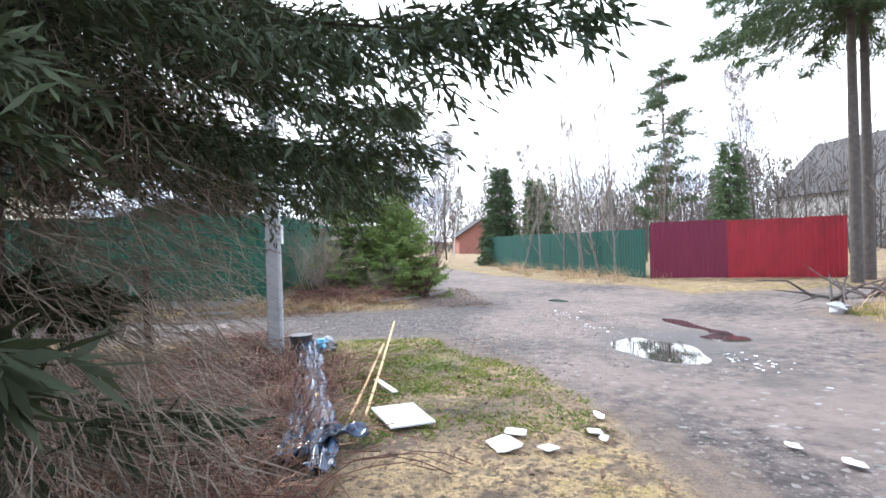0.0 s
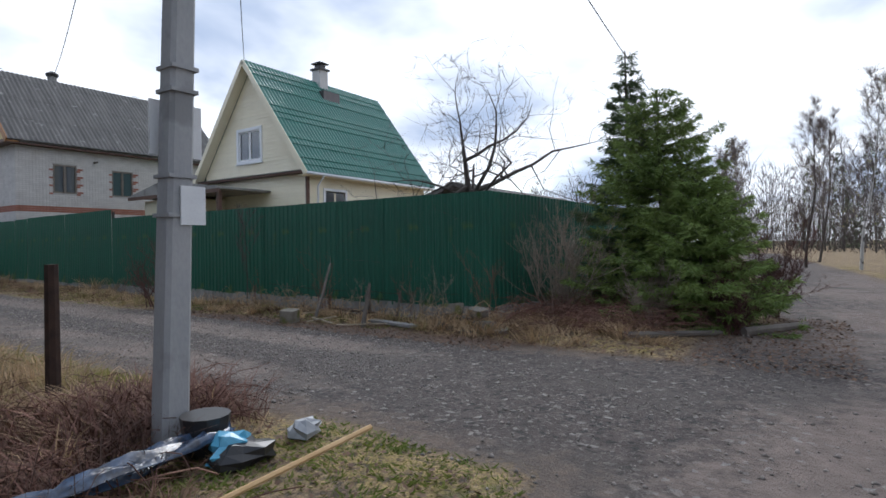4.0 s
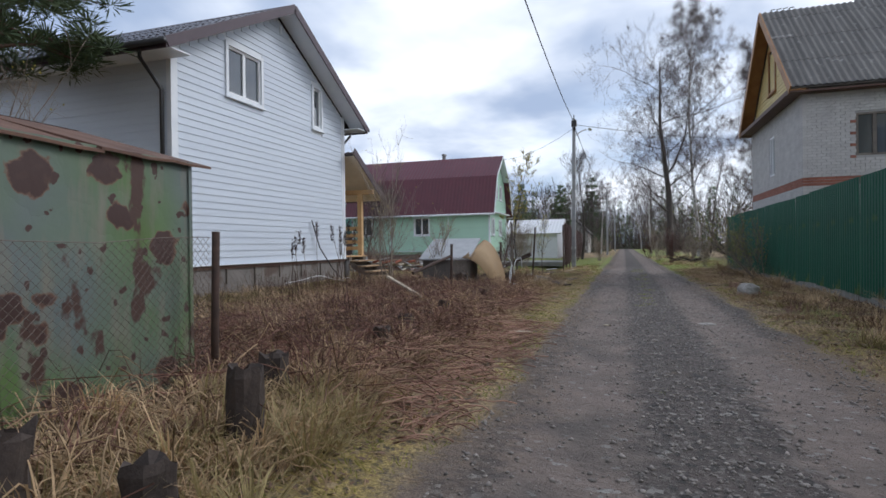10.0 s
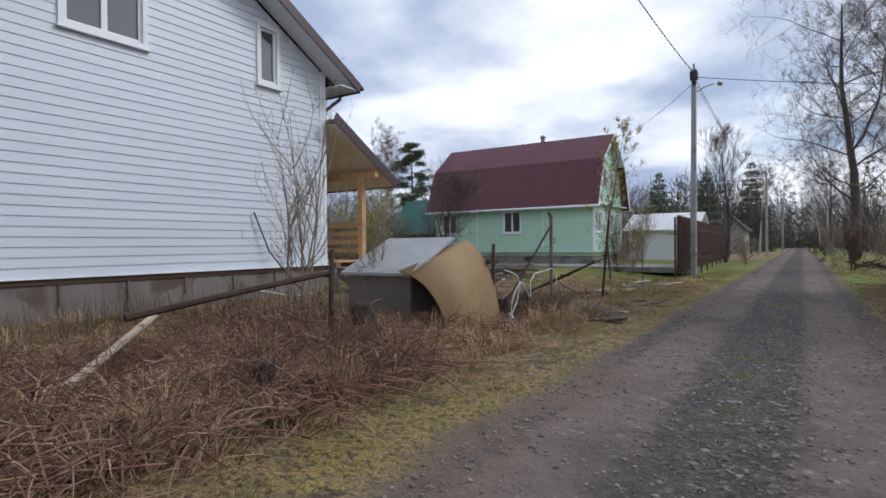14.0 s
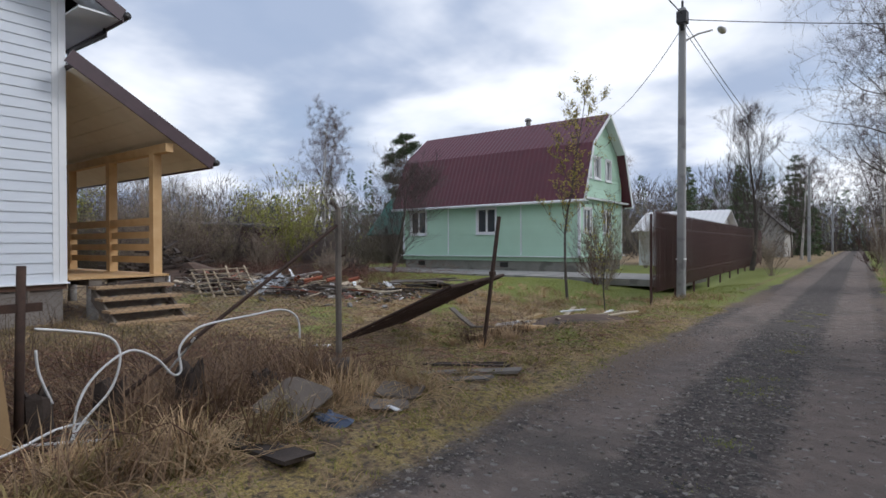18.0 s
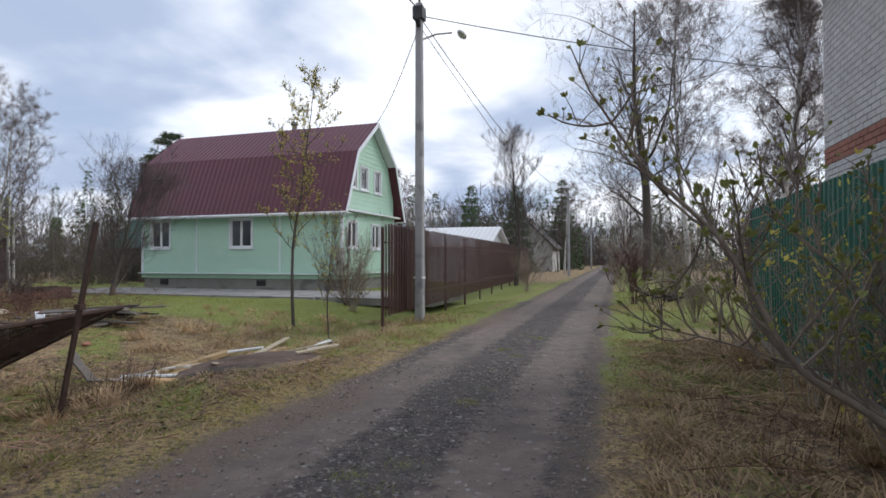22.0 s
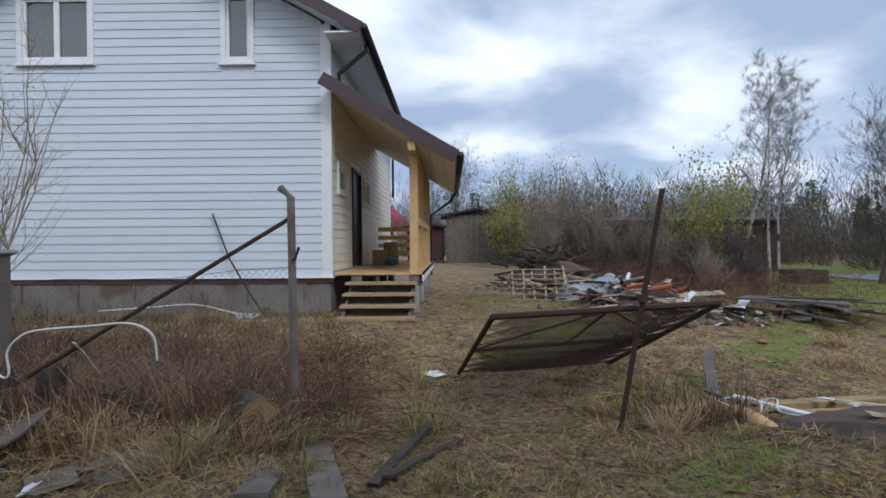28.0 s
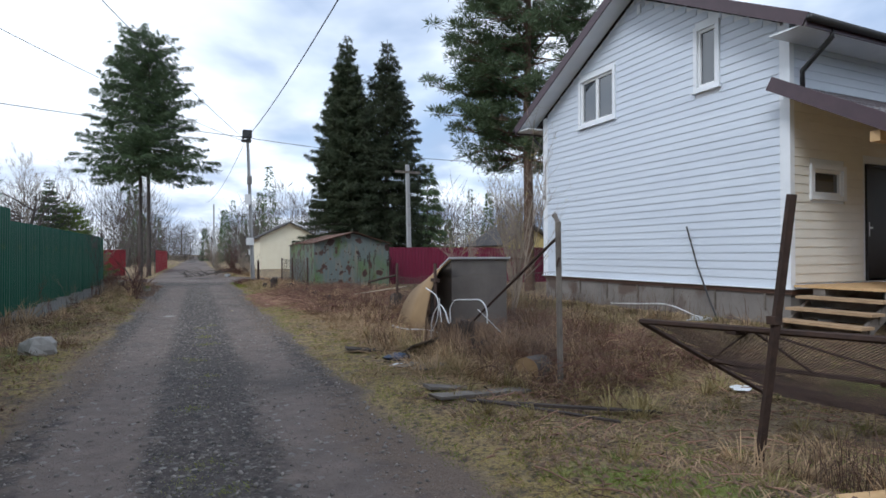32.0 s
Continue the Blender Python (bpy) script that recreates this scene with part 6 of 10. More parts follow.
def grow(rng, base, height, radius, levels, kids, lean=0.08, spread=0.9, up=0.35, first=0.25, wig=0.12, shrink=0.4, round_=0.6, limb_r=(0.24, 0.42)):
    """Branches of a leafless tree: lists of (points, radii, level, limb)."""
    out = []

    def branch(p, d, length, r, level, limb):
        n = (9, 6, 4, 3)[level]
        pts, radii, q, dd = [p], [r], p.copy(), d.copy()
        w = wig * (0.45, 1.0, 1.25, 1.4)[level]
        for k in range(n):
            pull = 0.10 if level == 0 else up * 0.16
            dd = (dd + Vector((rng.gauss(0, w), rng.gauss(0, w), rng.gauss(0, w * 0.6) + pull))).normalized()
            q = q + dd * (length / n)
            pts.append(q.copy())
            radii.append(max(r * (1 - 0.88 * (k + 1) / n), 0.0025))
        out.append((pts, radii, level, limb))
        if level >= levels:
            return
        m = kids[level]
        for k in range(m):
            lo = first if level == 0 else 0.15
            t = min(0.995, lo + (1 - lo) * (k + rng.random()) / m)
            i = min(int(t * n), n - 1)
            a = pts[i].lerp(pts[i + 1], t * n - i)
            ang = k * 2.4 + rng.uniform(-0.5, 0.5)
            d0 = (pts[i + 1] - pts[i]).normalized()
            s = d0.cross(Vector((math.cos(ang), math.sin(ang), 0.15))).normalized()
            nd = (d0 * (1 - spread * 0.55) + s * spread * rng.uniform(0.7, 1.2) + Vector((0, 0, up))).normalized()
            f = (t - lo) / (1 - lo)
            full = (1 - round_) * (1.2 - 0.85 * f) + round_ * (0.35 + 1.0 * math.sin(math.pi * (0.12 + 0.80 * f)))
            branch(a, nd, length * shrink * rng.uniform(0.7, 1.2) * max(full, 0.2), max(radii[i] * (rng.uniform(*limb_r) if level == 0 else rng.uniform(0.3, 0.5)), 0.003), level + 1, k if level == 0 else limb)

    branch(Vector(base), Vector((rng.gauss(0, lean), rng.gauss(0, lean), 1)).normalized(), height, radius, 0, -1)
    return out


def bare_tree(name, label, base, height, radius, seed=0, kids=(14, 7, 5), bark=None, twig=None, leaves=0, leaf_mat=None, group="", twig_len=0.4, twig_n=3, droop=0.0, near=False, thin=0.0032, **shape):
    rng, nrg = random.Random(seed), np.random.default_rng(seed)
    base = (base[0], base[1], gz(base[0], base[1]) - 0.05) if len(base) == 2 else base
    t = thing(name, label, "tree", group)
    br = grow(rng, base, height, radius, len(kids), kids, **shape)
    trunk, limbs = Build(), {}
    tips = []
    for pts, radii, level, limb in br:
        if level == 0:
            trunk.tube(pts, radii, 8, False)
        elif level < len(kids):
            limbs.setdefault(limb if near else 0, Build()).tube(pts, radii, 5 if level == 1 else 3, False)
        if level >= len(kids) - 1:
            for a, b in zip(pts, pts[1:]):
                tips.append((tuple(a), tuple(b)))
    part("trunk", trunk, bark or M_BARK, t, smooth=True)
    for bm in limbs.values():
        o = part("limb" if near else "branchwork", bm, bark if bark and bark is not M_BIRCH else M_BARK, t, smooth=True)
        if not near:
            o["kind"] = "stuff"
    a, b = np.array([x[0] for x in tips]), np.array([x[1] for x in tips])
    vs, fs = blades(a, (b - a) * 1.08, thin * 1.4, nrg)
    k = np.repeat(np.arange(len(a)), twig_n)
    u = nrg.random((len(k), 1))
    p = a[k] * (1 - u) + b[k] * u
    d = (b - a)[k]
    d = d / (np.linalg.norm(d, axis=1, keepdims=True) + 1e-9) + nrg.normal(scale=0.5, size=(len(k), 3)) + np.array([0, 0, 0.25 - droop])
    d = d / np.linalg.norm(d, axis=1, keepdims=True) * (twig_len * nrg.uniform(0.4, 1.2, size=(len(k), 1)))
    v2, f2 = blades(p, d, thin, nrg)
    part("crown", np_mesh("crown", np.concatenate([vs, v2]), np.concatenate([fs, f2 + len(vs)]), twig or M_TWIG), None, t)["kind"] = "stuff"
    if leaves:
        k = nrg.integers(0, len(p), leaves)
        v3, f3 = sprays(p[k] + d[k] * nrg.random((leaves, 1)), nrg.normal(size=(leaves, 3)) + [0, 0, 0.6], nrg.uniform(0.03, 0.075, leaves), nrg.uniform(0.012, 0.024, leaves), nrg)
        part("foliage", np_mesh("foliage", v3, f3, leaf_mat or M_BUD), None, t)["kind"] = "stuff"
    return t


def conifer(name, label, base, height, radius, seed=0, low=0.05, whorls=26, per=9, density=120, droop=0.35, material=None, size=0.2, group="", bark=None, top_up=0.5, shape=0.9, trunk_r=None, hang=0.6, wide=0.045, dead=0, fine=False):
    """A spruce: trunk, boughs in whorls and thin needled twigs hanging from them."""
    nrg = np.random.default_rng(seed)
    bx, by = base[:2]
    bz = gz(bx, by) - 0.1
    t = thing(name, label, "tree", group)
    r0 = trunk_r or height * 0.014
    part("trunk", Build().tube([(bx, by, bz), (bx + 0.05, by, bz + height * 0.5), (bx, by + 0.04, bz + height)], [r0, r0 * 0.6, 0.012], 9, False), bark or M_BARK, t, smooth=True)
    P, D, S = [], [], []
    boughs = Build()
    for w in range(whorls):
        u = low + (1 - low) * (w + nrg.random() * 0.6) / whorls
        zb = bz + height * u
        reach = radius * (1 - (u - low) / (1 - low)) ** shape * nrg.uniform(0.75, 1.1) + 0.06
        n = per if u < 0.9 else 5
        for k in range(n):
            ang = 2 * math.pi * (k + nrg.random() * 0.8) / n
            ln = reach * nrg.uniform(0.7, 1.15)
            s = np.linspace(0, 1, 6)
            dz = top_up * ln * (u - 0.35) * s - droop * ln * (1 - 0.6 * u) * s ** 1.6 + 0.16 * ln * s ** 4
            pts = np.stack([bx + math.cos(ang) * ln * s, by + math.sin(ang) * ln * s, zb + dz], 1)
            boughs.tube([tuple(q) for q in pts[::2]] + [tuple(pts[-1])], [max(0.008, 0.011 * ln)] + [0.006] * 2 + [0.003], 3, False)
            much, big = (1.0, 1.0) if not fine else (1.9, 0.7) if zb < 3.6 else (0.9, 1.2) if zb < 4.8 else (0.45, 1.7)
            tw = max(2, int(density * much * ln / 12))
            m = 12 * tw
            f = np.repeat(nrg.random(tw) ** 0.7, 12)
            i = np.minimum((f * 5).astype(int), 4)
            q = pts[i] + (pts[i + 1] - pts[i]) * (f * 5 - i)[:, None]
            across = np.array([-math.sin(ang), math.cos(ang), 0.0])
            out = np.array([math.cos(ang), math.sin(ang), 0.0])
            half = 0.30 * ln * np.sin(np.clip(f * 1.1, 0, 1) * math.pi * 0.9 + 0.25)
            side = np.repeat(nrg.uniform(-1, 1, tw), 12)
            way = out * 0.5 + across * side[:, None] + np.array([0, 0, -1.0]) * (hang * np.repeat(nrg.random(tw), 12))[:, None]
            way = way / np.linalg.norm(way, axis=1, keepdims=True)
            reach_ = np.repeat(nrg.uniform(0.5, 1.1, tw), 12) * (half * np.abs(side) + 0.6 * size + 0.12 * hang)
            P.append(q + way * (reach_ * nrg.random(m))[:, None] + nrg.normal(0, 0.012, (m, 3)))
            D.append(way + nrg.normal(0, 0.42, (m, 3)))
            S.append(np.full(m, big))
    P, D, S = np.concatenate(P), np.concatenate(D), np.concatenate(S) * size
    v, f = sprays(P, D, S * nrg.uniform(0.5, 1.5, len(P)), S * wide * nrg.uniform(0.7, 1.5, len(P)), nrg)
    part("branchwork", boughs, bark or M_BARK, t)["kind"] = "stuff"
    if dead:
        m = dead
        a, z = nrg.uniform(0, 6.283, m), nrg.uniform(0.15, 1.0, m) * low * height * 1.5
        ln = nrg.uniform(0.2, 1.25, m)
        p = np.stack([bx + np.cos(a) * ln, by + np.sin(a) * ln, bz + z - 0.25 * ln], 1)
        d = np.stack([np.cos(a), np.sin(a), np.full(m, -0.6)], 1) * 0.22 + nrg.normal(0, 0.13, (m, 3))
        vd, fd = blades(p, d, 0.003, nrg)
        part("dead_growth", np_mesh("dead_growth", vd, fd, M_PALETWIG), None, t, "dry brown dead lower twigs")["kind"] = "stuff"
    part("crown", np_mesh("crown", v, f, material or M_NEEDLE), None, t)["kind"] = "stuff"
    return t


def pine_tree(name, label, base, height, seed, clumps, reach, start=0.45, size=0.14, trunk_r=0.16, group="", material=None, needles=70):
    """A Scots pine: bare trunk, crooked limbs, tufts of needles at their ends."""
    rng, nrg = random.Random(seed), np.random.default_rng(seed)
    bx, by = base
    bz = gz(bx, by) - 0.1
    t = thing(name, label, "tree", group)
    part("trunk", Build().tube([(bx, by, bz), (bx + 0.1, by, bz + height * 0.5), (bx, by + 0.1, bz + height)], [trunk_r, trunk_r * 0.7, 0.03], 9, False), M_PINEBARK, t, smooth=True)
    limbs = Build()
    P, D = [], []
    for k in range(clumps):
        u = start + (1 - start) * (k + rng.random()) / clumps
        ang = rng.uniform(0, 6.283)
        ln = reach * (0.35 + 0.65 * math.sin(math.pi * min(1, (u - start) / (1 - start) * 0.75 + 0.25))) * rng.uniform(0.6, 1.1)
        o = Vector((bx, by, bz + height * u))
        e = o + Vector((math.cos(ang) * ln, math.sin(ang) * ln, ln * rng.uniform(-0.1, 0.35)))
        mid = o.lerp(e, 0.5) + Vector((rng.gauss(0, 0.12), rng.gauss(0, 0.12), rng.gauss(0, 0.15))) * ln
        limbs.tube([o, mid, e], [0.035, 0.022, 0.008], 4, False)
        for s in range(7):
            f = 0.4 + 0.6 * rng.random()
            c = (o.lerp(mid, f * 2) if f < 0.5 else mid.lerp(e, f * 2 - 1)) + Vector((rng.gauss(0, 0.16), rng.gauss(0, 0.16), rng.gauss(0.03, 0.07))) * ln
            limbs.tube([mid, c], [0.012, 0.004], 3, False)
            m = needles
            d = nrg.normal(size=(m, 3)) * [1, 1, 0.7] + [0, 0, 0.5]
            d /= np.linalg.norm(d, axis=1, keepdims=True)
            P.append(np.array(c) + d * nrg.uniform(0, 0.2, (m, 1)) * [1.5, 1.5, 0.7] * min(1.0, 0.45 + reach / 6))
            D.append(d)
    P, D = np.concatenate(P), np.concatenate(D)
    v, f = sprays(P, D, nrg.uniform(0.6, 1.3, len(P)) * size, nrg.uniform(0.045, 0.08, len(P)) * size, nrg)
    part("branchwork", limbs, M_PINEBARK, t)["kind"] = "stuff"
    part("crown", np_mesh("crown", v, f, material or M_PINENEEDLE), None, t)["kind"] = "stuff"
    return t


def shrub(name, label, base, height, stems, seed, spread=0.5, twig=None, buds=0, r=0.012, group="", twig_n=3, lean=(0, 0), kids=5, bud_mat=None, bud_size=0.05):
    """Many stems from one root, with side twigs."""
    rng, nrg = random.Random(seed), np.random.default_rng(seed)
    bx, by = base
    bz = gz(bx, by) - 0.03
    t = thing(name, label, "shrub", group)
    segs = []

    def stem(bm, p, d, ln, rad, level):
        pts, q = [p], p
        for k in range(4):
            d = (d + Vector((rng.gauss(0, 0.13), rng.gauss(0, 0.13), 0.10))).normalized()
            q = q + d * ln / 4
            pts.append(q)
        bm.tube(pts, [rad, rad * 0.8, rad * 0.6, rad * 0.4, rad * 0.2], 5 if level == 0 else 3, False)
        for a, b in zip(pts, pts[1:]):
            segs.append((tuple(a), tuple(b)))
        if level < 2:
            for k in range(kids if level == 0 else 3):
                i = rng.randint(1, 3)
                nd = (d + Vector((rng.gauss(0, 0.6), rng.gauss(0, 0.6), rng.gauss(0.15, 0.35)))).normalized()
                stem(bm, pts[i], nd, ln * rng.uniform(0.3, 0.6), rad * 0.5, level + 1)

    for k in range(stems):
        ang = rng.uniform(0, 6.283)
        d = Vector((math.cos(ang) * spread * rng.random() + lean[0], math.sin(ang) * spread * rng.random() + lean[1], 1)).normalized()
        bm = Build()
        stem(bm, Vector((bx + rng.gauss(0, 0.07), by + rng.gauss(0, 0.07), bz)), d, height * rng.uniform(0.6, 1.1), r * rng.uniform(0.7, 1.3), 0)
        part("stem", bm, twig or M_TWIG, t, smooth=True)
    a, b = np.array([s[0] for s in segs]), np.array([s[1] for s in segs])
    k = np.repeat(np.arange(len(a)), twig_n)
    u = nrg.random((len(k), 1))
    p = a[k] * (1 - u) + b[k] * u
    d = nrg.normal(scale=0.6, size=(len(k), 3)) + [0, 0, 0.5]
    d = d / np.linalg.norm(d, axis=1, keepdims=True) * height * 0.09 * nrg.uniform(0.4, 1.2, (len(k), 1))
    v, f = blades(p, d, 0.003, nrg)
    part("brushwork", np_mesh("brushwork", v, f, twig or M_TWIG), None, t)["kind"] = "stuff"
    if buds:
        k = nrg.integers(0, len(p), buds)
        v3, f3 = sprays(p[k] + d[k], nrg.normal(size=(buds, 3)) * 0.6 + [0, 0, 0.9], nrg.uniform(0.5, 1.2, buds) * bud_size, nrg.uniform(0.2, 0.35, buds) * bud_size, nrg)
        part("foliage", np_mesh("foliage", v3, f3, bud_mat or M_BUD), None, t)["kind"] = "stuff"
    return t


M_PINEBARK = mat("pine_bark", (0.15, 0.09, 0.06), (0.08, 0.055, 0.042), rough=0.95, scale=8, fine=40, bump=0.5)
M_GREYBARK = mat("pale_grey_bark", (0.24, 0.215, 0.19), (0.15, 0.13, 0.115), rough=0.9, scale=9, fine=50, bump=0.3)
M_SALLOW = mat("sallow_leaves", (0.30, 0.33, 0.06), (0.38, 0.36, 0.09), rough=0.7, scale=2, bump=0, rand=0.3, alpha_through=0.3)
M_REDTWIG = mat("red_brown_twigs", (0.115, 0.05, 0.04), (0.075, 0.036, 0.032), rough=0.85, scale=2, bump=0, rand=0.2)
M_PALETWIG = mat("pale_twigs", (0.33, 0.27, 0.21), (0.22, 0.175, 0.14), rough=0.85, scale=2, bump=0, rand=0.2)

# spruces and pines near the lane
conifer("spruce", "large dark spruce with hanging boughs behind the iron shed", (4.1, 1.35), 12.8, 2.45, 11, low=0.175, material=M_OLDNEEDLE, whorls=40, per=12, density=700, droop=0.28, size=0.095, shape=0.8, hang=1.1, wide=0.095, fine=True, dead=20000, group="spruces at the corner")
conifer("spruce", "dark spruce grown into its neighbour", (2.4, 2.9), 12.4, 2.9, 12, material=M_OLDNEEDLE, low=0.14, whorls=34, per=11, density=330, droop=0.45, size=0.15, wide=0.09, shape=0.85, hang=1.0, group="spruces at the corner")
conifer("young_spruce", "dark green young spruce beside the fence corner", (17.1, 0.3), 4.9, 1.35, 14, low=0.03, whorls=30, per=9, density=330, droop=0.15, size=0.095, wide=0.07, shape=1.1, hang=0.3, group="young spruces")
conifer("young_spruce", "bushy yellow-green young spruce beside the fence corner", (16.5, -0.4), 3.9, 1.6, 13, low=0.10, whorls=26, per=10, density=330, droop=0.12, size=0.095, wide=0.07, material=M_YOUNGNEEDLE, shape=0.6, hang=0.3, group="young spruces")
conifer("young_spruce", "low spreading yellow-green young spruce", (16.0, -1.1), 2.5, 1.3, 15, low=0.03, whorls=18, per=9, density=380, droop=0.1, size=0.095, wide=0.07, material=M_YOUNGNEEDLE, shape=0.6, hang=0.3, group="young spruces")
conifer("tall_spruce", "tall spruce with a bare lower trunk at the crossing", (14.1, -12.6), 16.6, 4.1, 16, low=0.42, whorls=24, per=7, density=240, droop=0.55, size=0.2, shape=0.35, trunk_r=0.15, hang=1.0, wide=0.06, group="tall spruces")
conifer("tall_spruce", "tall spruce with a bare lower trunk at the crossing", (14.65, -13.5), 16.9, 3.8, 17, low=0.43, whorls=22, per=7, density=240, droop=0.55, size=0.2, shape=0.35, trunk_r=0.15, hang=1.0, wide=0.06, group="tall spruces")
pine_tree("pine", "broad Scots pine beside the white house", (0.1, 12.4), 13.5, 21, 150, 3.3, start=0.34, size=0.23, trunk_r=0.2, needles=120)
pine_tree("young_pine", "slender young pine behind the red fence", (24.0, -13.0), 8.8, 22, 40, 1.7, start=0.22, size=0.2, trunk_r=0.07)
pine_tree("pine", "far pine behind the mint house", (-22.5, 59.5), 11.8, 23, 46, 2.6, start=0.35, size=0.3)
for k, (x, y, h, r) in enumerate(((30.5, -7.2, 5.4, 1.3), (28.2, -8.4, 4.4, 1.0), (27.0, -18.0, 6.0, 1.3), (3.0, 78, 9, 2.2), (6.0, 95, 12, 2.6), (-2.9, 83, 10, 2.4), (-6, -12, 9, 2.2))):
    conifer("spruce", "spruce further off among bare trees", (x, y), h, r, 30 + k, low=0.04, whorls=22, per=8, density=70, droop=0.3, size=0.36, wide=0.07, group="far spruces")

# leafless trees
bare_tree("oak", "tall leafless tree with a rounded crown beside the lane", (14.6, 60.0), 18.0, 0.34, 41, kids=(24, 11, 6), first=0.16, spread=1.1, up=0.22, shrink=0.40, round_=0.85, wig=0.16, twig_len=0.8, twig_n=4, thin=0.0050, near=True)
for x, y, h, s_ in ((16.9, 59.0, 21.0, 42), (18.4, 46.0, 13.0, 43)):
    bare_tree("birch", "white-barked leafless birch beside the lane", (x, y), h, 0.17, s_, kids=(34, 9, 6), bark=M_BIRCH, twig=M_BIRCHTWIG, first=0.25, spread=0.9, up=0.40, shrink=0.22, twig_len=0.9, twig_n=5, droop=0.7, thin=0.0045, near=True, group="birches beside the lane")
bare_tree("apple_tree", "gnarled pruned apple tree behind the green fence", (17.0, 3.1), 3.9, 0.17, 45, limb_r=(0.6, 0.8), kids=(7, 6, 4), wig=0.36, first=0.45, spread=1.4, up=0.14, shrink=0.66, twig_len=0.3, twig_n=2, near=True, group="apple trees")
bare_tree("apple_tree", "gnarled pruned apple tree behind the green fence", (16.9, 4.5), 3.4, 0.15, 46, limb_r=(0.6, 0.8), kids=(6, 6, 4), wig=0.38, first=0.45, spread=1.4, up=0.12, shrink=0.68, twig_len=0.3, twig_n=2, near=True, group="apple trees")
bare_tree("sapling", "crooked sapling with first yellow leaves", (5.45, 34.0), 5.8, 0.045, 47, kids=(24, 5, 3), first=0.30, spread=0.8, up=0.4, shrink=0.19, round_=0.7, twig_len=0.22, twig_n=2, leaves=2300, wig=0.16, near=True)
bare_tree("sapling", "thin sapling in first leaf", (6.84, 33.2), 2.5, 0.02, 48, kids=(12, 4), first=0.2, spread=0.6, up=0.5, shrink=0.35, twig_len=0.25, leaves=260)
bare_tree("birch", "slender leafless birch in the back yard", (-7.7, 35.6), 7.3, 0.065, 49, lean=0.015, kids=(28, 6, 4), bark=M_BIRCH, twig=M_BIRCHTWIG, thin=0.0022, first=0.25, spread=0.95, up=0.40, shrink=0.23, twig_len=0.32, droop=0.3, near=True, group="birches in the back yard")
bare_tree("birch", "slender leafless birch in the back yard", (-7.4, 36.4), 6.5, 0.055, 52, lean=0.02, kids=(24, 6, 4), bark=M_BIRCH, twig=M_BIRCHTWIG, thin=0.0022, first=0.25, spread=0.95, up=0.40, shrink=0.23, twig_len=0.32, droop=0.3, near=True, group="birches in the back yard")
bare_tree("birch", "slender leafless birch in the back yard", (-8.9, 37.6), 6.9, 0.055, 50, lean=0.02, kids=(26, 6, 4), bark=M_BIRCH, twig=M_BIRCHTWIG, thin=0.0022, first=0.25, spread=0.95, up=0.40, shrink=0.23, twig_len=0.32, droop=0.3, near=True, group="birches in the back yard")
bare_tree("elder", "rounded many-branched leafless elder beside the mint house", (-5.3, 38.6), 4.2, 0.10, 51, kids=(22, 8, 6), thin=0.0032, first=0.04, spread=0.85, up=0.5, shrink=0.48, round_=0.8, twig_len=0.4, twig_n=4, near=True)
bare_tree("bare_tree", "rounded leafless tree behind the sheds", (-39.0, 26.2), 8.0, 0.14, 53, kids=(18, 9, 6), first=0.12, spread=0.9, up=0.35, shrink=0.42, round_=0.9, twig_len=0.5, twig_n=4, thin=0.005)
for k, (x, y, h) in enumerate(((19.5, -8.0, 6.2), (20.2, -8.6, 6.8), (18.9, -8.3, 5.6), (21.3, -8.0, 6.4), (22.4, -7.8, 5.4), (18.3, -9.6, 4.6), (23.4, -7.2, 4.6), (20.8, -9.2, 6.0), (25.5, -7.0, 4.8), (19.9, -7.6, 5.0))):
    bare_tree("grey_alder", "grey multi-stemmed alder before the fence", (x, y), h, 0.04, 60 + k, kids=(13, 5, 3), bark=M_GREYBARK, first=0.12, spread=0.62, up=0.7, shrink=0.34, round_=0.3, twig=M_PALETWIG, twig_len=0.3, twig_n=2, thin=0.0024, group="alders before the fence")
bare_tree("birch", "pale far birch beyond the red fence", (30.0, -21.0), 9.5, 0.10, 71, kids=(26, 9, 6), bark=M_BIRCH, twig=M_BIRCHTWIG, first=0.2, spread=0.65, up=0.4, shrink=0.28, twig_len=0.6, droop=0.4)
bare_tree("willow", "leafless willow beside the picket fence", (7.3, 53.7), 7.5, 0.13, 72, kids=(18, 9, 6), first=0.2, spread=0.6, up=0.5, shrink=0.38, twig_len=0.5)
for k, (x, y, h) in enumerate(((36, -4.0, 8.0), (38, -2, 7), (41, -5.5, 8.5), (33, -8, 5.0), (45, -2.5, 7.5), (40, 1, 6.0), (48, -7, 8.5), (52, 3, 8), (36, -11, 7), (44, -10, 8))):
    bare_tree("birch", "thin roadside birch further off", (x, y), h, 0.07, 80 + k, kids=(18, 6, 4), bark=M_BIRCH if k % 3 == 0 else M_BARK, twig=M_BIRCHTWIG, first=0.15, spread=0.8, up=0.4, shrink=0.24, twig_len=0.6, thin=0.004, leaves=260, group="far birches")
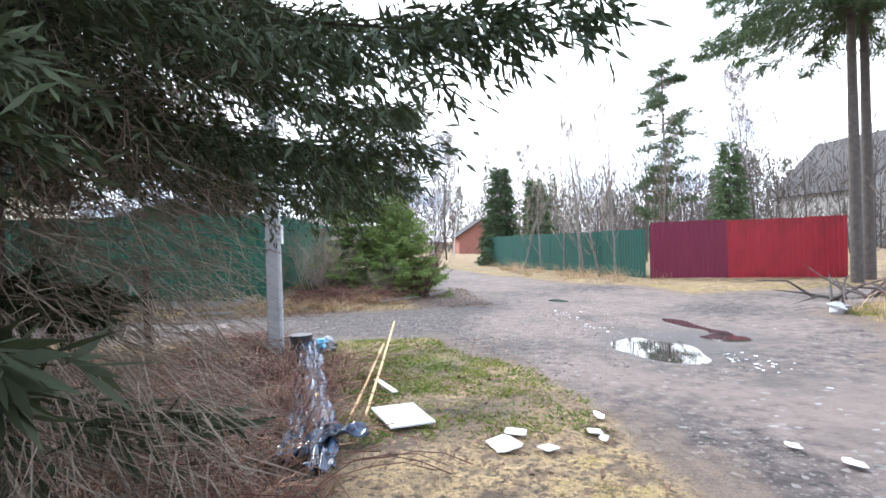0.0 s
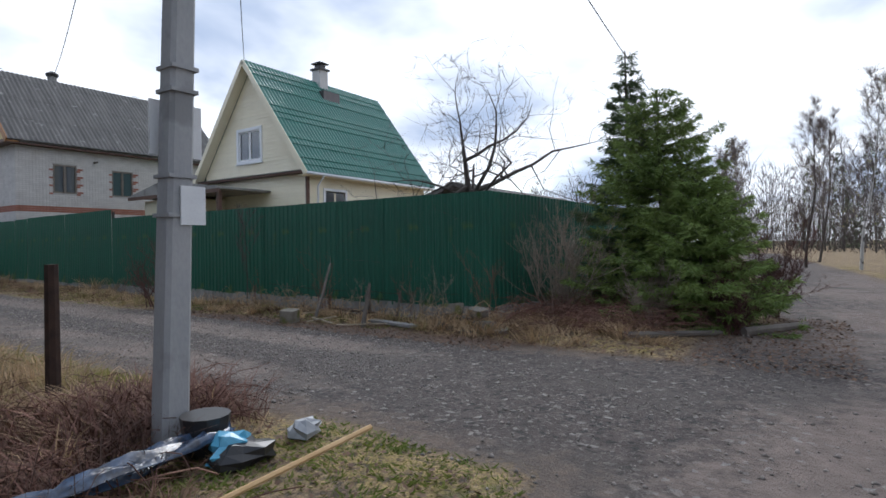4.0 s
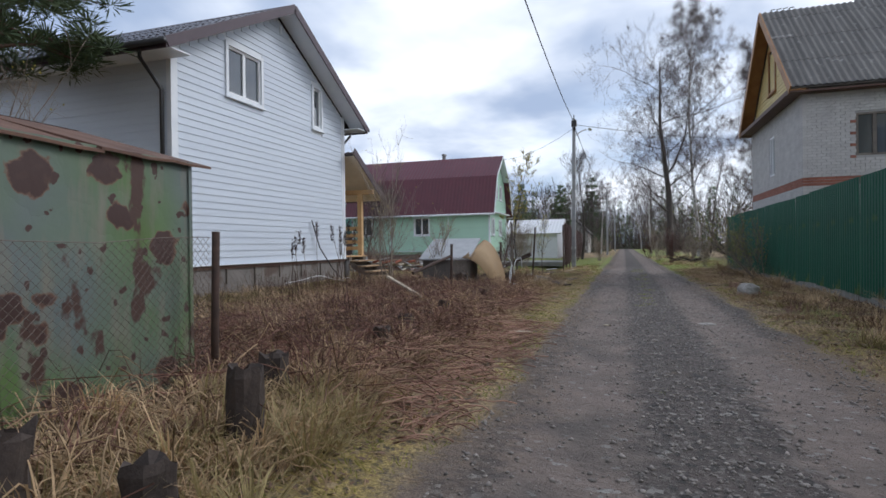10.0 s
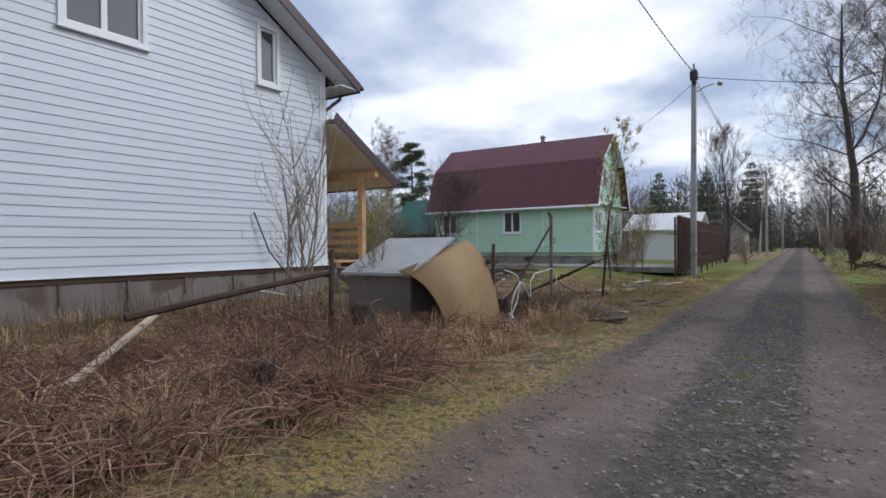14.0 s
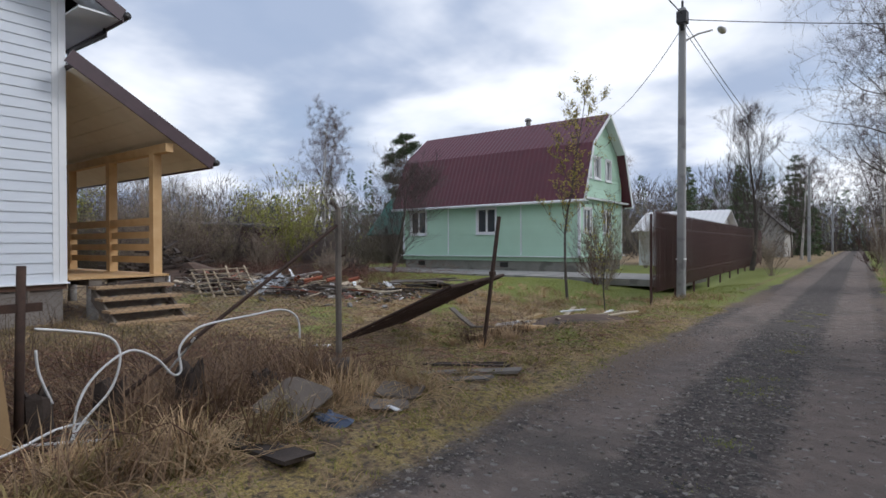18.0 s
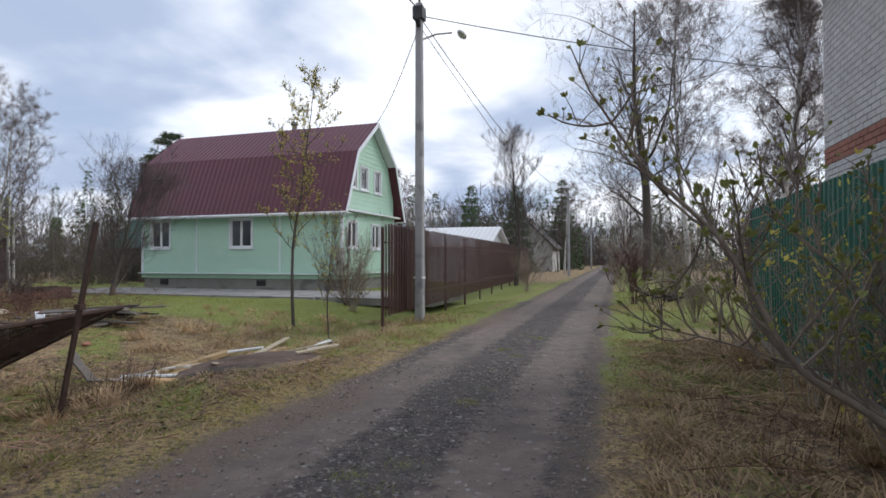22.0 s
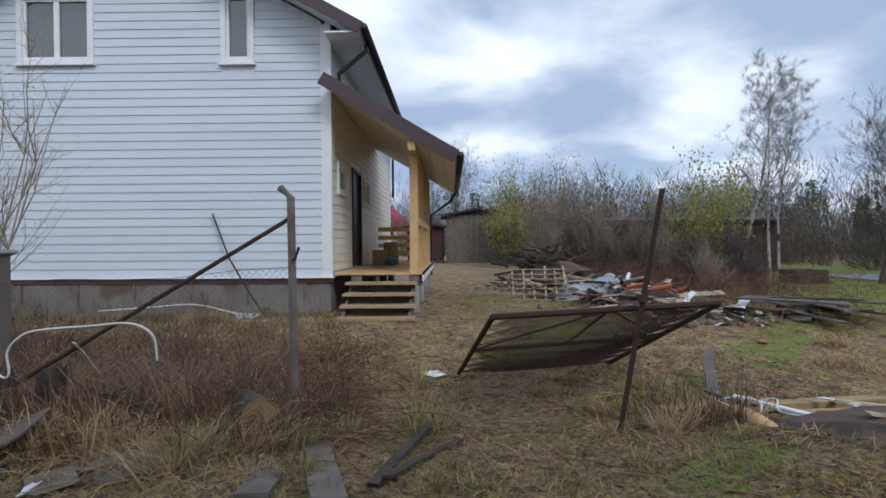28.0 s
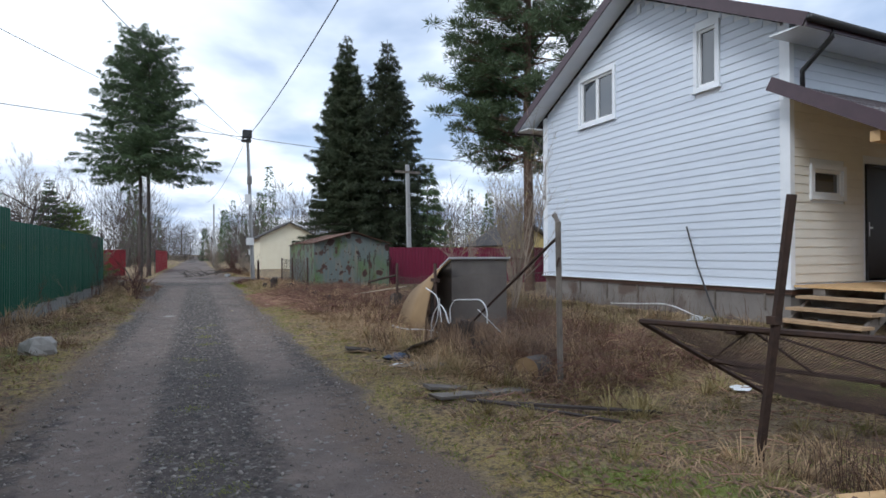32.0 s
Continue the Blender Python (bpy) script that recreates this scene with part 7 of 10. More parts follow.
for k, (x, y, h) in enumerate(((13.6, 74, 12), (14.2, 88, 13), (15, 104, 14), (8, 76, 8), (7, 110, 12), (20, 75, 12), (23, 58, 9), (-4, 64, 8), (9.0, 125, 12), (14.0, 125, 13))):
    bare_tree("birch", "leafless birch further up the lane", (x, y), h, 0.11, 90 + k, kids=(20, 6, 4), bark=M_BIRCH if k % 3 == 0 else M_BARK, twig=M_BIRCHTWIG, first=0.2, spread=0.9, up=0.35, shrink=0.25, twig_len=0.7, thin=0.004, droop=0.3, group="trees up the lane")

# shrubs
shrub("dogwood", "red-brown leafless shrub beside the green fence", (13.05, 9.25), 1.45, 6, 101, spread=0.75, twig=M_REDTWIG, r=0.016, kids=6)
bare_tree("sapling", "thin bare sapling before the green fence", (14.2, 7.6), 1.9, 0.014, 102, kids=(9, 3), first=0.3, spread=0.6, up=0.4, shrink=0.35, twig_len=0.2)
shrub("thorn_shrub", "tangled brown shrub at the fence corner", (15.4, 1.0), 1.7, 14, 103, spread=0.8, twig=M_PALETWIG, r=0.012, kids=6)
shrub("thorn_shrub", "tangled brown shrub at the fence corner", (16.0, -1.6), 1.0, 16, 104, spread=1.2, twig=M_REDTWIG, r=0.010, kids=6)
shrub("thorn_shrub", "low tangled brown shrub before the spruces", (15.2, -0.5), 0.9, 14, 121, spread=1.2, twig=M_PALETWIG, r=0.009, kids=6)
shrub("thorn_shrub", "low tangled brown shrub before the spruces", (15.3, -1.6), 0.7, 14, 122, spread=1.3, twig=M_REDTWIG, r=0.009, kids=6)
shrub("thorn_shrub", "tangled brown shrub under the spruces", (17.6, -2.0), 1.5, 16, 105, spread=0.9, twig=M_REDTWIG, r=0.010, kids=6)
def lilac(label, stems, seed, shoots=26, r=0.02):
    """Leaning main stems that carry upright forked shoots with fat buds."""
    rng, nrg = random.Random(seed), np.random.default_rng(seed)
    t = thing("lilac", label, "shrub", "lilacs beside the fence")
    ends = []
    for j_, pts in enumerate(stems):
        line, r = bow(pts, 5), r * (1.0, 0.45, 1.3, 1.0)[j_]
        n = len(line)
        bm = Build()
        bm.tube(line, [r * (1 - 0.8 * i / n) + 0.003 for i in range(n)], 7, False)
        stem = part("stem", bm, M_LILAC, t, smooth=True)
        for k in range(shoots):
            i = min(n - 2, int(n * (0.22 + 0.78 * k / shoots)))
            p, d = line[i].copy(), (line[i + 1] - line[i]).normalized()
            d = (d * 0.5 + Vector((rng.gauss(0, 0.55), rng.gauss(0, 0.45), rng.gauss(0.35, 0.5)))).normalized()
            ln = rng.uniform(0.25, 0.95) * (1 - 0.4 * i / n)
            q = [p]
            for _ in range(4):
                d = (d + Vector((rng.gauss(0, 0.10), rng.gauss(0, 0.10), 0.24))).normalized()
                p = p + d * ln / 4
                q.append(p.copy())
            bm = Build()
            bm.tube(q, [0.0078, 0.0068, 0.0058, 0.0048, 0.004], 5, False)
            ends.append((p, d))
            for j in (1, 2, 3):
                for _ in range(2):
                    e = (d + Vector((rng.gauss(0, 0.6), rng.gauss(0, 0.6), rng.gauss(0.2, 0.3)))).normalized()
                    tip = q[j] + e * rng.uniform(0.08, 0.28)
                    bm.tube([q[j], q[j].lerp(tip, 0.5) + Vector((0, 0, 0.01)), tip], [0.004, 0.0035, 0.0025], 3, False)
                    ends.append((tip, e))
            part("shoot", bm, M_LILAC, stem, smooth=True)
    P = np.array([tuple(p) for p, d in ends])
    D = np.array([tuple(d) for p, d in ends])
    k = np.repeat(np.arange(len(P)), 4)
    size = nrg.uniform(0.4, 1.0, len(P))[k]
    v, f = sprays(P[k] - D[k] * 0.005, D[k] + nrg.normal(0, 0.35, (len(k), 3)), 0.055 * size, 0.017 * size, nrg)
    part("foliage", np_mesh("foliage", v, f, M_LEAFBUD), None, t, "opening olive-green buds")["kind"] = "stuff"


def bow(pts, n=6):
    """A smooth line through the points."""
    pts = [Vector(p) for p in pts]
    out = []
    for i in range(len(pts) - 1):
        p0, p1, p2, p3 = pts[max(i - 1, 0)], pts[i], pts[i + 1], pts[min(i + 2, len(pts) - 1)]
        for k in range(n):
            t = k / n
            out.append(0.5 * ((2 * p1) + (p2 - p0) * t + (2 * p0 - 5 * p1 + 4 * p2 - p3) * t * t + (3 * p1 - p0 - 3 * p2 + p3) * t * t * t))
    return out + [pts[-1]]


M_LILAC = mat("lilac_bark", (0.23, 0.18, 0.14), (0.13, 0.10, 0.08), rough=0.85, scale=6, fine=40, bump=0.2, rand=0.15)
M_LEAFBUD = mat("olive_buds", (0.17, 0.19, 0.05), (0.24, 0.23, 0.07), rough=0.7, scale=2, bump=0, rand=0.3, alpha_through=0.2)
lilac("budding lilac leaning out over the verge", [[(14.62, 25.62, 0.0), (14.04, 25.62, 0.66), (13.65, 25.58, 0.94), (13.44, 25.6, 1.34), (13.3, 25.65, 1.6), (12.96, 25.7, 1.97), (12.75, 25.75, 2.3)], [(14.6, 25.7, 0.0), (14.3, 25.9, 0.5), (13.9, 26.1, 0.8), (13.5, 26.2, 0.95), (13.0, 26.3, 1.05)], [(14.62, 25.75, 0.0), (14.5, 26.1, 0.7), (14.2, 26.3, 1.25), (13.7, 26.5, 1.8)]], 106)
lilac("thin lilac suckers against the green fence", [[(14.75, 25.0, 0.0), (14.7, 25.2, 0.6), (14.72, 25.3, 1.2), (14.6, 25.5, 1.7)], [(14.7, 26.7, 0.0), (14.6, 26.8, 0.7), (14.5, 27.0, 1.4), (14.55, 27.1, 1.9)], [(14.7, 26.0, 0.0), (14.75, 26.1, 0.8), (14.7, 26.2, 1.5)]], 116, 12, 0.012)
shrub("lilac", "low tangled lilac suckers beside the fence", (14.65, 26.6), 1.9, 7, 107, spread=0.6, twig=M_PALETWIG, buds=260, r=0.010, lean=(-0.30, 0.1), kids=5, twig_n=1, bud_size=0.05)
shrub("lilac", "low tangled lilac suckers beside the fence", (14.6, 28.6), 1.6, 7, 108, spread=0.6, twig=M_PALETWIG, buds=200, r=0.010, lean=(-0.25, 0.1), kids=5, twig_n=1, bud_size=0.05)
shrub("willow_shrub", "many-stemmed bare willow beside the white house", (4.9, 19.0), 3.4, 6, 109, spread=0.42, twig=M_PALETWIG, r=0.020, kids=6, twig_n=2, buds=160, bud_size=0.04)
shrub("willow_shrub", "slender bare willow stems in the weeds", (6.0, 19.2), 2.6, 3, 110, spread=0.35, twig=M_PALETWIG, r=0.016, kids=5, twig_n=2, buds=90, bud_size=0.04)
shrub("hazel", "greenish shrub at the white house corner", (0.2, 11.6), 4.2, 12, 111, spread=0.45, twig=M_PALETWIG, r=0.018, kids=7, buds=500, bud_size=0.06)
shrub("sallow", "yellow-green flowering sallow in the back yard", (-5.7, 33.6), 3.1, 16, 112, spread=0.6, twig=M_PALETWIG, r=0.014, kids=7, buds=4200, bud_size=0.11, bud_mat=M_SALLOW)
for x_, y_, h_, s_ in ((-20.0, 29.3, 4.6, 113), (-22.5, 31.5, 5.4, 117), (-18.0, 28.3, 3.2, 118), (-24.5, 29.0, 4.4, 119), (-20.5, 41.5, 5.0, 191)):
    shrub("sallow", "olive-green leafing sallow between the sheds", (x_, y_), h_, 16, s_, spread=0.6, twig=M_TWIG, r=0.016, kids=8, buds=2400, bud_size=0.13, bud_mat=M_SALLOW, group="sallows between the sheds")
shrub("brush", "grey leafless brush behind the debris", (-8.5, 32.5), 2.0, 20, 114, spread=0.9, r=0.012, kids=7)
shrub("brush", "grey leafless brush behind the debris", (-4.5, 33.8), 1.9, 20, 115, spread=0.9, r=0.012, kids=7)
shrub("brush", "grey leafless brush behind the debris", (-2.0, 33.0), 0.9, 20, 116, spread=0.9, r=0.010, kids=7)
for k, (x, y, h) in enumerate(((-8.6, 28.9, 3.2), (-10.6, 29.6, 3.9), (-9.4, 30.8, 3.4), (-11.8, 31.2, 3.8), (-8.4, 31.9, 2.6), (-10.4, 33.2, 3.0), (-6.3, 32.3, 1.7), (-3.2, 31.8, 1.4), (-1.6, 31.7, 1.1), (-6.4, 34.2, 1.8))):
    shrub("brush", "grey leafless brush behind the rubbish", (x, y), h, 18, 160 + k, spread=0.75, twig=M_TWIG if k % 2 else M_PALETWIG, r=0.012, kids=7, buds=300 if k < 6 else 0, bud_size=0.05, bud_mat=M_SALLOW, group="brush behind the rubbish")
for k, (x, y, h) in enumerate(((13.3, 41.0, 2.0), (14.6, 43.5, 2.4), (16.2, 36.5, 2.6), (17.6, 38.6, 3.0), (14.5, 36.2, 1.5), (9.0, 47.0, 1.8), (9.0, -9.8, 1.8), (9.9, -10.8, 2.2), (8.2, -9.0, 1.5), (12.6, 55, 2.5), (21.0, -8.9, 1.6), (5.2, 37.6, 2.0), (4.4, 38.8, 2.4), (2.5, 51, 4.0), (13.0, 48.0, 2.2))):
    shrub("brush", "leafless brown brush beside the lane", (x, y), h, 14, 120 + k, spread=0.8, twig=M_REDTWIG if k % 3 == 0 else M_PALETWIG, r=0.011, kids=6, buds=120 if k in (11, 12, 13) else 0, group="roadside brush")


def far_wood():
    """The leafless woods that close the view on all sides."""
    nrg = np.random.default_rng(7)
    spots = []
    for _ in range(2600):
        a = nrg.uniform(0, 2 * math.pi)
        d = nrg.uniform(62, 150)
        x, y = 8 + math.cos(a) * d, 25 + math.sin(a) * d
        if (abs(x - 11) < 5 and abs(y) < 135) or (x > 20 and x < 70 and abs(y + 1) < 5):
            continue
        spots.append((x, y, nrg.uniform(5.0, 10.5) * (0.75 + 0.006 * d)))
    for _ in range(420):
        x, y = nrg.uniform(-62, -14), nrg.uniform(28, 78)
        if x < -38 or y > 58 or (x < -22 and y > 40):
            spots.append((x, y, nrg.uniform(3.0, 6.5)))
    for _ in range(140):
        spots.append((nrg.uniform(18, 60), nrg.uniform(48, 110), nrg.uniform(4, 7.5)))
        spots.append((nrg.uniform(-30, 7.0), nrg.uniform(62, 120), nrg.uniform(5, 9)))
        spots.append((nrg.uniform(26, 66), nrg.uniform(-40, -12), nrg.uniform(4, 8)))
        spots.append((nrg.uniform(-4, 26), nrg.uniform(128, 168), nrg.uniform(6, 11)))
        spots.append((nrg.uniform(-6, 26), nrg.uniform(-170, -95), nrg.uniform(6, 11)))
    spots = np.array(spots)
    n, m = len(spots), 130
    k = np.repeat(np.arange(n), m)
    h = spots[k, 2]
    u = nrg.random(len(k)) ** 1.15
    ang, rad = nrg.uniform(0, 6.283, len(k)), np.sqrt(nrg.random(len(k)))
    rr = 0.26 * h * np.sin(np.clip(0.12 + 0.88 * u, 0.05, 1) * math.pi) ** 0.6 * rad
    p = np.stack([spots[k, 0] + np.cos(ang) * rr, spots[k, 1] + np.sin(ang) * rr, h * 0.9 * u - 0.3], 1)
    d = np.stack([np.cos(ang) * rad * 0.6, np.sin(ang) * rad * 0.6, nrg.uniform(0.2, 1.0, len(k))], 1) * (0.13 * h * nrg.uniform(0.6, 1.5, len(k)))[:, None]
    v, f = blades(p, d * 1.15, 0.017 + 0.0017 * h, nrg)
    p2 = np.stack([spots[:, 0], spots[:, 1], np.full(n, -0.5)], 1)
    v2, f2 = blades(p2, np.stack([nrg.normal(0, 0.4, n), nrg.normal(0, 0.4, n), spots[:, 2]], 1), 0.07, nrg)
    stuff("far_woods", np_mesh("far_woods", np.concatenate([v, v2]), np.concatenate([f, f2 + len(v)]), M_FARWOOD), "grey-brown leafless woods all round the village", "woods")
    k = nrg.integers(0, n, 60000)
    k = k[spots[k, 1] > -20]
    k = k[(k % 5) == 0]
    h = spots[k, 2]
    p = np.stack([spots[k, 0] + nrg.normal(0, 0.14, len(k)) * h, spots[k, 1] + nrg.normal(0, 0.14, len(k)) * h, h * nrg.uniform(0.2, 0.85, len(k))], 1)
    v, f = sprays(p, nrg.normal(size=(len(k), 3)), nrg.uniform(0.1, 0.3, len(k)), nrg.uniform(0.04, 0.1, len(k)), nrg)
    q = np.concatenate([np.stack([nrg.uniform(-40, -18, 120), nrg.uniform(28.8, 33.0, 120)], 1), np.stack([nrg.uniform(-12.2, -9.5, 14), nrg.uniform(30.5, 39, 14)], 1), np.stack([nrg.uniform(-40, -19, 90), nrg.uniform(41, 48, 90)], 1), np.stack([nrg.uniform(-60, -46, 120), nrg.uniform(16, 40, 120)], 1), np.stack([nrg.uniform(-22, -12, 40), nrg.uniform(44, 60, 40)], 1)])
    q = np.concatenate([q, np.stack([nrg.uniform(-13, -7, 26), nrg.uniform(28.5, 35.0, 26)], 1), np.stack([nrg.uniform(-12, -9, 10), nrg.uniform(29, 32, 10)], 1)])
    hq = nrg.uniform(1.6, 4.0, len(q)) * np.where(q[:, 0] > -13, 0.5, 1.0) * np.where(q[:, 0] < -42, 1.4, 1.0)
    k2 = np.repeat(np.arange(len(q)), 620)
    h2 = hq[k2]
    u2, a2 = nrg.random(len(k2)), nrg.uniform(0, 6.283, len(k2))
    r2 = 0.42 * h2 * np.sqrt(nrg.random(len(k2))) * (0.35 + 0.65 * u2) * np.sqrt(np.clip(1.15 - u2, 0, 1))
    p3 = np.stack([q[k2, 0] + np.cos(a2) * r2, q[k2, 1] + np.sin(a2) * r2, h2 * 0.85 * u2], 1)
    d3 = np.stack([np.cos(a2) * 0.5, np.sin(a2) * 0.5, nrg.uniform(0.1, 1.0, len(k2))], 1) * (0.16 * h2 * nrg.uniform(0.5, 1.4, len(k2)))[:, None]
    v3, f3 = blades(p3, d3, 0.009, nrg)
    stuff("thicket", np_mesh("thicket", v3, f3, M_THICKET), "brown leafless thicket between the yards", "brush")
    stuff("far_leaves", np_mesh("far_leaves", v, f, M_SALLOW), "first yellow-green leaves on the far woods", "foliage")
    w = spots[(nrg.random(n) < 0.07) & (np.hypot(spots[:, 0] - 8, spots[:, 1] - 25) > 70)]
    k = np.repeat(np.arange(len(w)), 420)
    u = nrg.random(len(k)) ** 1.3
    ang = nrg.uniform(0, 6.283, len(k))
    hh = w[k, 2] * 1.1
    rr = hh * 0.17 * (1 - u) * (0.45 + 0.55 * np.abs(np.sin(u * 22 + w[k, 0]))) * nrg.uniform(0.2, 1, len(k))
    p = np.stack([w[k, 0] + 1 + np.cos(ang) * rr, w[k, 1] + np.sin(ang) * rr, hh * u], 1)
    d = np.stack([np.cos(ang), np.sin(ang), np.full(len(k), -0.4)], 1)
    v, f = sprays(p, d, np.full(len(k), 0.7), np.full(len(k), 0.10), nrg)
    stuff("far_spruces", np_mesh("far_spruces", v, f, M_NEEDLE), "dark spruces among the far woods", "woods")


M_THICKET = mat("thicket_twigs", (0.08, 0.065, 0.055), (0.12, 0.098, 0.07), rough=0.95, scale=0.3, fine=2, bump=0, rand=0.3)
M_FARWOOD = mat("far_bare_wood", (0.074, 0.062, 0.058), (0.108, 0.092, 0.08), rough=0.95, scale=0.05, fine=1, bump=0, rand=0.3)
far_wood()


# ---- grass, straw, stalks, leaves and stones ----
def free_of_houses(x, y):
    bad = (x < 1.6) & (x > -9) & (y > 15.2) & (y < 25.0)
    bad |= (x < 2.6) & (x > 1.3) & (y > 23.2) & (y < 24.8)
    bad |= (x > 4.4) & (x < 7.34) & (y > 3.6) & (y < 9.5)
    bad |= (x > 15.8) & (y > 25.4) & (y < 32.6)
    bad |= (x > -9) & (x < 2) & (y > 43.2) & (y < 49)
    bad |= ((x - 8.0) / 0.8) ** 2 + ((y - 29.0) / 1.3) ** 2 < 1
    bad |= (x > -9.7) & (x < 7.2) & (y > 38.9) & (y < 43.6)
    return ~bad


def meadow(name, label, material, areas, seed, width, category="grass", off_min=0.06, bend=0.0, lean=0.5, per=14, plain=False):
    """areas: (x0, y0, x1, y1, blades, least height, most height, clump size)."""
    nrg = np.random.default_rng(seed)
    V, F, n0 = [], [], 0
    for x0, y0, x1, y1, n, h0, h1, clump in areas:
        c = np.stack([nrg.uniform(x0, x1, max(1, n // per)), nrg.uniform(y0, y1, max(1, n // per))], 1)
        k = nrg.integers(0, len(c), n)
        xy = c[k] + nrg.normal(scale=clump, size=(n, 2))
        keep = (road_off(xy[:, 0], xy[:, 1]) > off_min) & free_of_houses(xy[:, 0], xy[:, 1])
        xy, k = xy[keep], k[keep]
        m = len(xy)
        hh = nrg.uniform(h0, h1, len(c))[k] * nrg.uniform(0.5, 1.15, m)
        way = nrg.uniform(0, 6.283, len(c))[k] + nrg.normal(scale=0.8, size=m)
        ln = hh * np.abs(nrg.normal(lean, 0.35, m))
        tip = np.stack([np.cos(way) * ln, np.sin(way) * ln, hh], 1)
        p = np.stack([xy[:, 0], xy[:, 1], height(xy[:, 0], xy[:, 1]) - 0.015], 1)
        v, f = blades(p, tip, width * nrg.uniform(0.6, 1.3, m), nrg) if plain else bent_blades(p, tip, width * nrg.uniform(0.6, 1.3, m), hh * 0.18 + bend, nrg)
        V.append(v)
        F.append(f + n0)
        n0 += len(v)
    return stuff(name, np_mesh(name, np.concatenate(V), np.concatenate(F), material), label, category)


M_STRAW = mat("pale_straw", (0.56, 0.405, 0.24), (0.34, 0.228, 0.130), rough=0.8, scale=1.5, bump=0, rand=0.6, alpha_through=0.3)
M_CANE = mat("reddish_canes", (0.42, 0.245, 0.17), (0.15, 0.078, 0.056), rough=0.85, scale=1.5, bump=0, rand=0.4)
M_BRAMBLE = mat("red_brown_bramble", (0.235, 0.108, 0.074), (0.115, 0.054, 0.039), rough=0.85, scale=1.5, bump=0, rand=0.5)
meadow("dry_grass", "matted straw-coloured dry grass on the verges", M_STRAW, [(8.3, 1.2, 9.0, 3.6, 2600, 0.06, 0.28, 0.10), (13.4, 1.2, 14.3, 9.0, 700, 0.08, 0.35, 0.06), 
    (7.8, 3.0, 8.9, 9.5, 9000, 0.05, 0.26, 0.10), (7.6, 9.0, 8.8, 17.5, 8000, 0.05, 0.26, 0.10), (7.5, 17.0, 8.75, 24.0, 7000, 0.05, 0.26, 0.10), (8.6, 2.5, 9.6, 24.0, 5000, 0.02, 0.07, 0.10), (5.4, 9.0, 8.2, 24.0, 13000, 0.08, 0.34, 0.16),
    (-2.0, 23.5, 9.3, 33.0, 24000, 0.02, 0.09, 0.14), (6.5, 26.6, 7.9, 27.9, 420, 0.12, 0.34, 0.05), (2.0, 8.0, 5.5, 23.0, 4000, 0.06, 0.30, 0.12), (7.4, 24.3, 9.4, 29.5, 3600, 0.02, 0.07, 0.12),
    (12.9, 2.5, 14.8, 33.0, 12000, 0.02, 0.13, 0.12), (13.0, 23.0, 14.8, 33.0, 7000, 0.02, 0.14, 0.12), (14.3, 14.0, 14.85, 33, 1500, 0.12, 0.5, 0.05), (14.3, 2.0, 14.6, 14.0, 350, 0.08, 0.25, 0.05), (13.2, -1.0, 15.5, 2.5, 3500, 0.06, 0.3, 0.1),
    (3.0, 0.4, 9.5, 3.0, 2600, 0.03, 0.12, 0.1), (5.0, -2.0, 9.5, 0.4, 500, 0.02, 0.07, 0.1), (8.0, -12, 12, -6.5, 2500, 0.08, 0.35, 0.12), (17, -9.5, 30, -6, 3000, 0.1, 0.5, 0.15), (12.5, 33, 16, 60, 4000, 0.06, 0.3, 0.2), (4, 30, 9.3, 36, 4000, 0.06, 0.22, 0.15)], 201, 0.0056, lean=1.5, per=46)
meadow("dry_weeds", "brown bent dead grass in the yard", M_GRASS_DRY, [
    (5.2, 9.0, 8.6, 24.0, 7000, 0.10, 0.45, 0.14), (4.8, 17.5, 7.6, 24.3, 4000, 0.2, 0.6, 0.12), (6.4, 21.3, 7.9, 24.0, 3500, 0.25, 0.7, 0.10), (12.9, 2.0, 14.8, 33, 6000, 0.03, 0.15, 0.12), (3.2, -0.5, 8.4, 3.0, 3000, 0.06, 0.3, 0.1)], 206, 0.0052, lean=0.9, per=40)
meadow("green_grass", "short young green grass and moss", M_GRASS, [(8.6, 1.8, 9.6, 3.6, 4000, 0.04, 0.14, 0.15), (-2.5, 24.2, 8.6, 32.5, 14000, 0.02, 0.08, 0.16), 
    (8.5, 3.0, 9.85, 33.0, 42000, 0.015, 0.06, 0.07), (7.4, 3.0, 9.0, 33.0, 8000, 0.03, 0.08, 0.06), (12.5, 2.0, 13.9, 33.0, 22000, 0.015, 0.06, 0.08), (-8.0, 32.0, 9.3, 41.0, 60000, 0.02, 0.08, 0.20),
    (12.4, 29.0, 15.5, 48.0, 26000, 0.02, 0.08, 0.12), (6.0, -2.4, 9.8, 0.6, 6000, 0.015, 0.05, 0.08), (8.8, -8.6, 10.2, -7.0, 2200, 0.04, 0.12, 0.06), (-2, 24.5, 8.8, 32, 30000, 0.015, 0.06, 0.16)], 202, 0.0045, lean=0.8, per=24, plain=True)
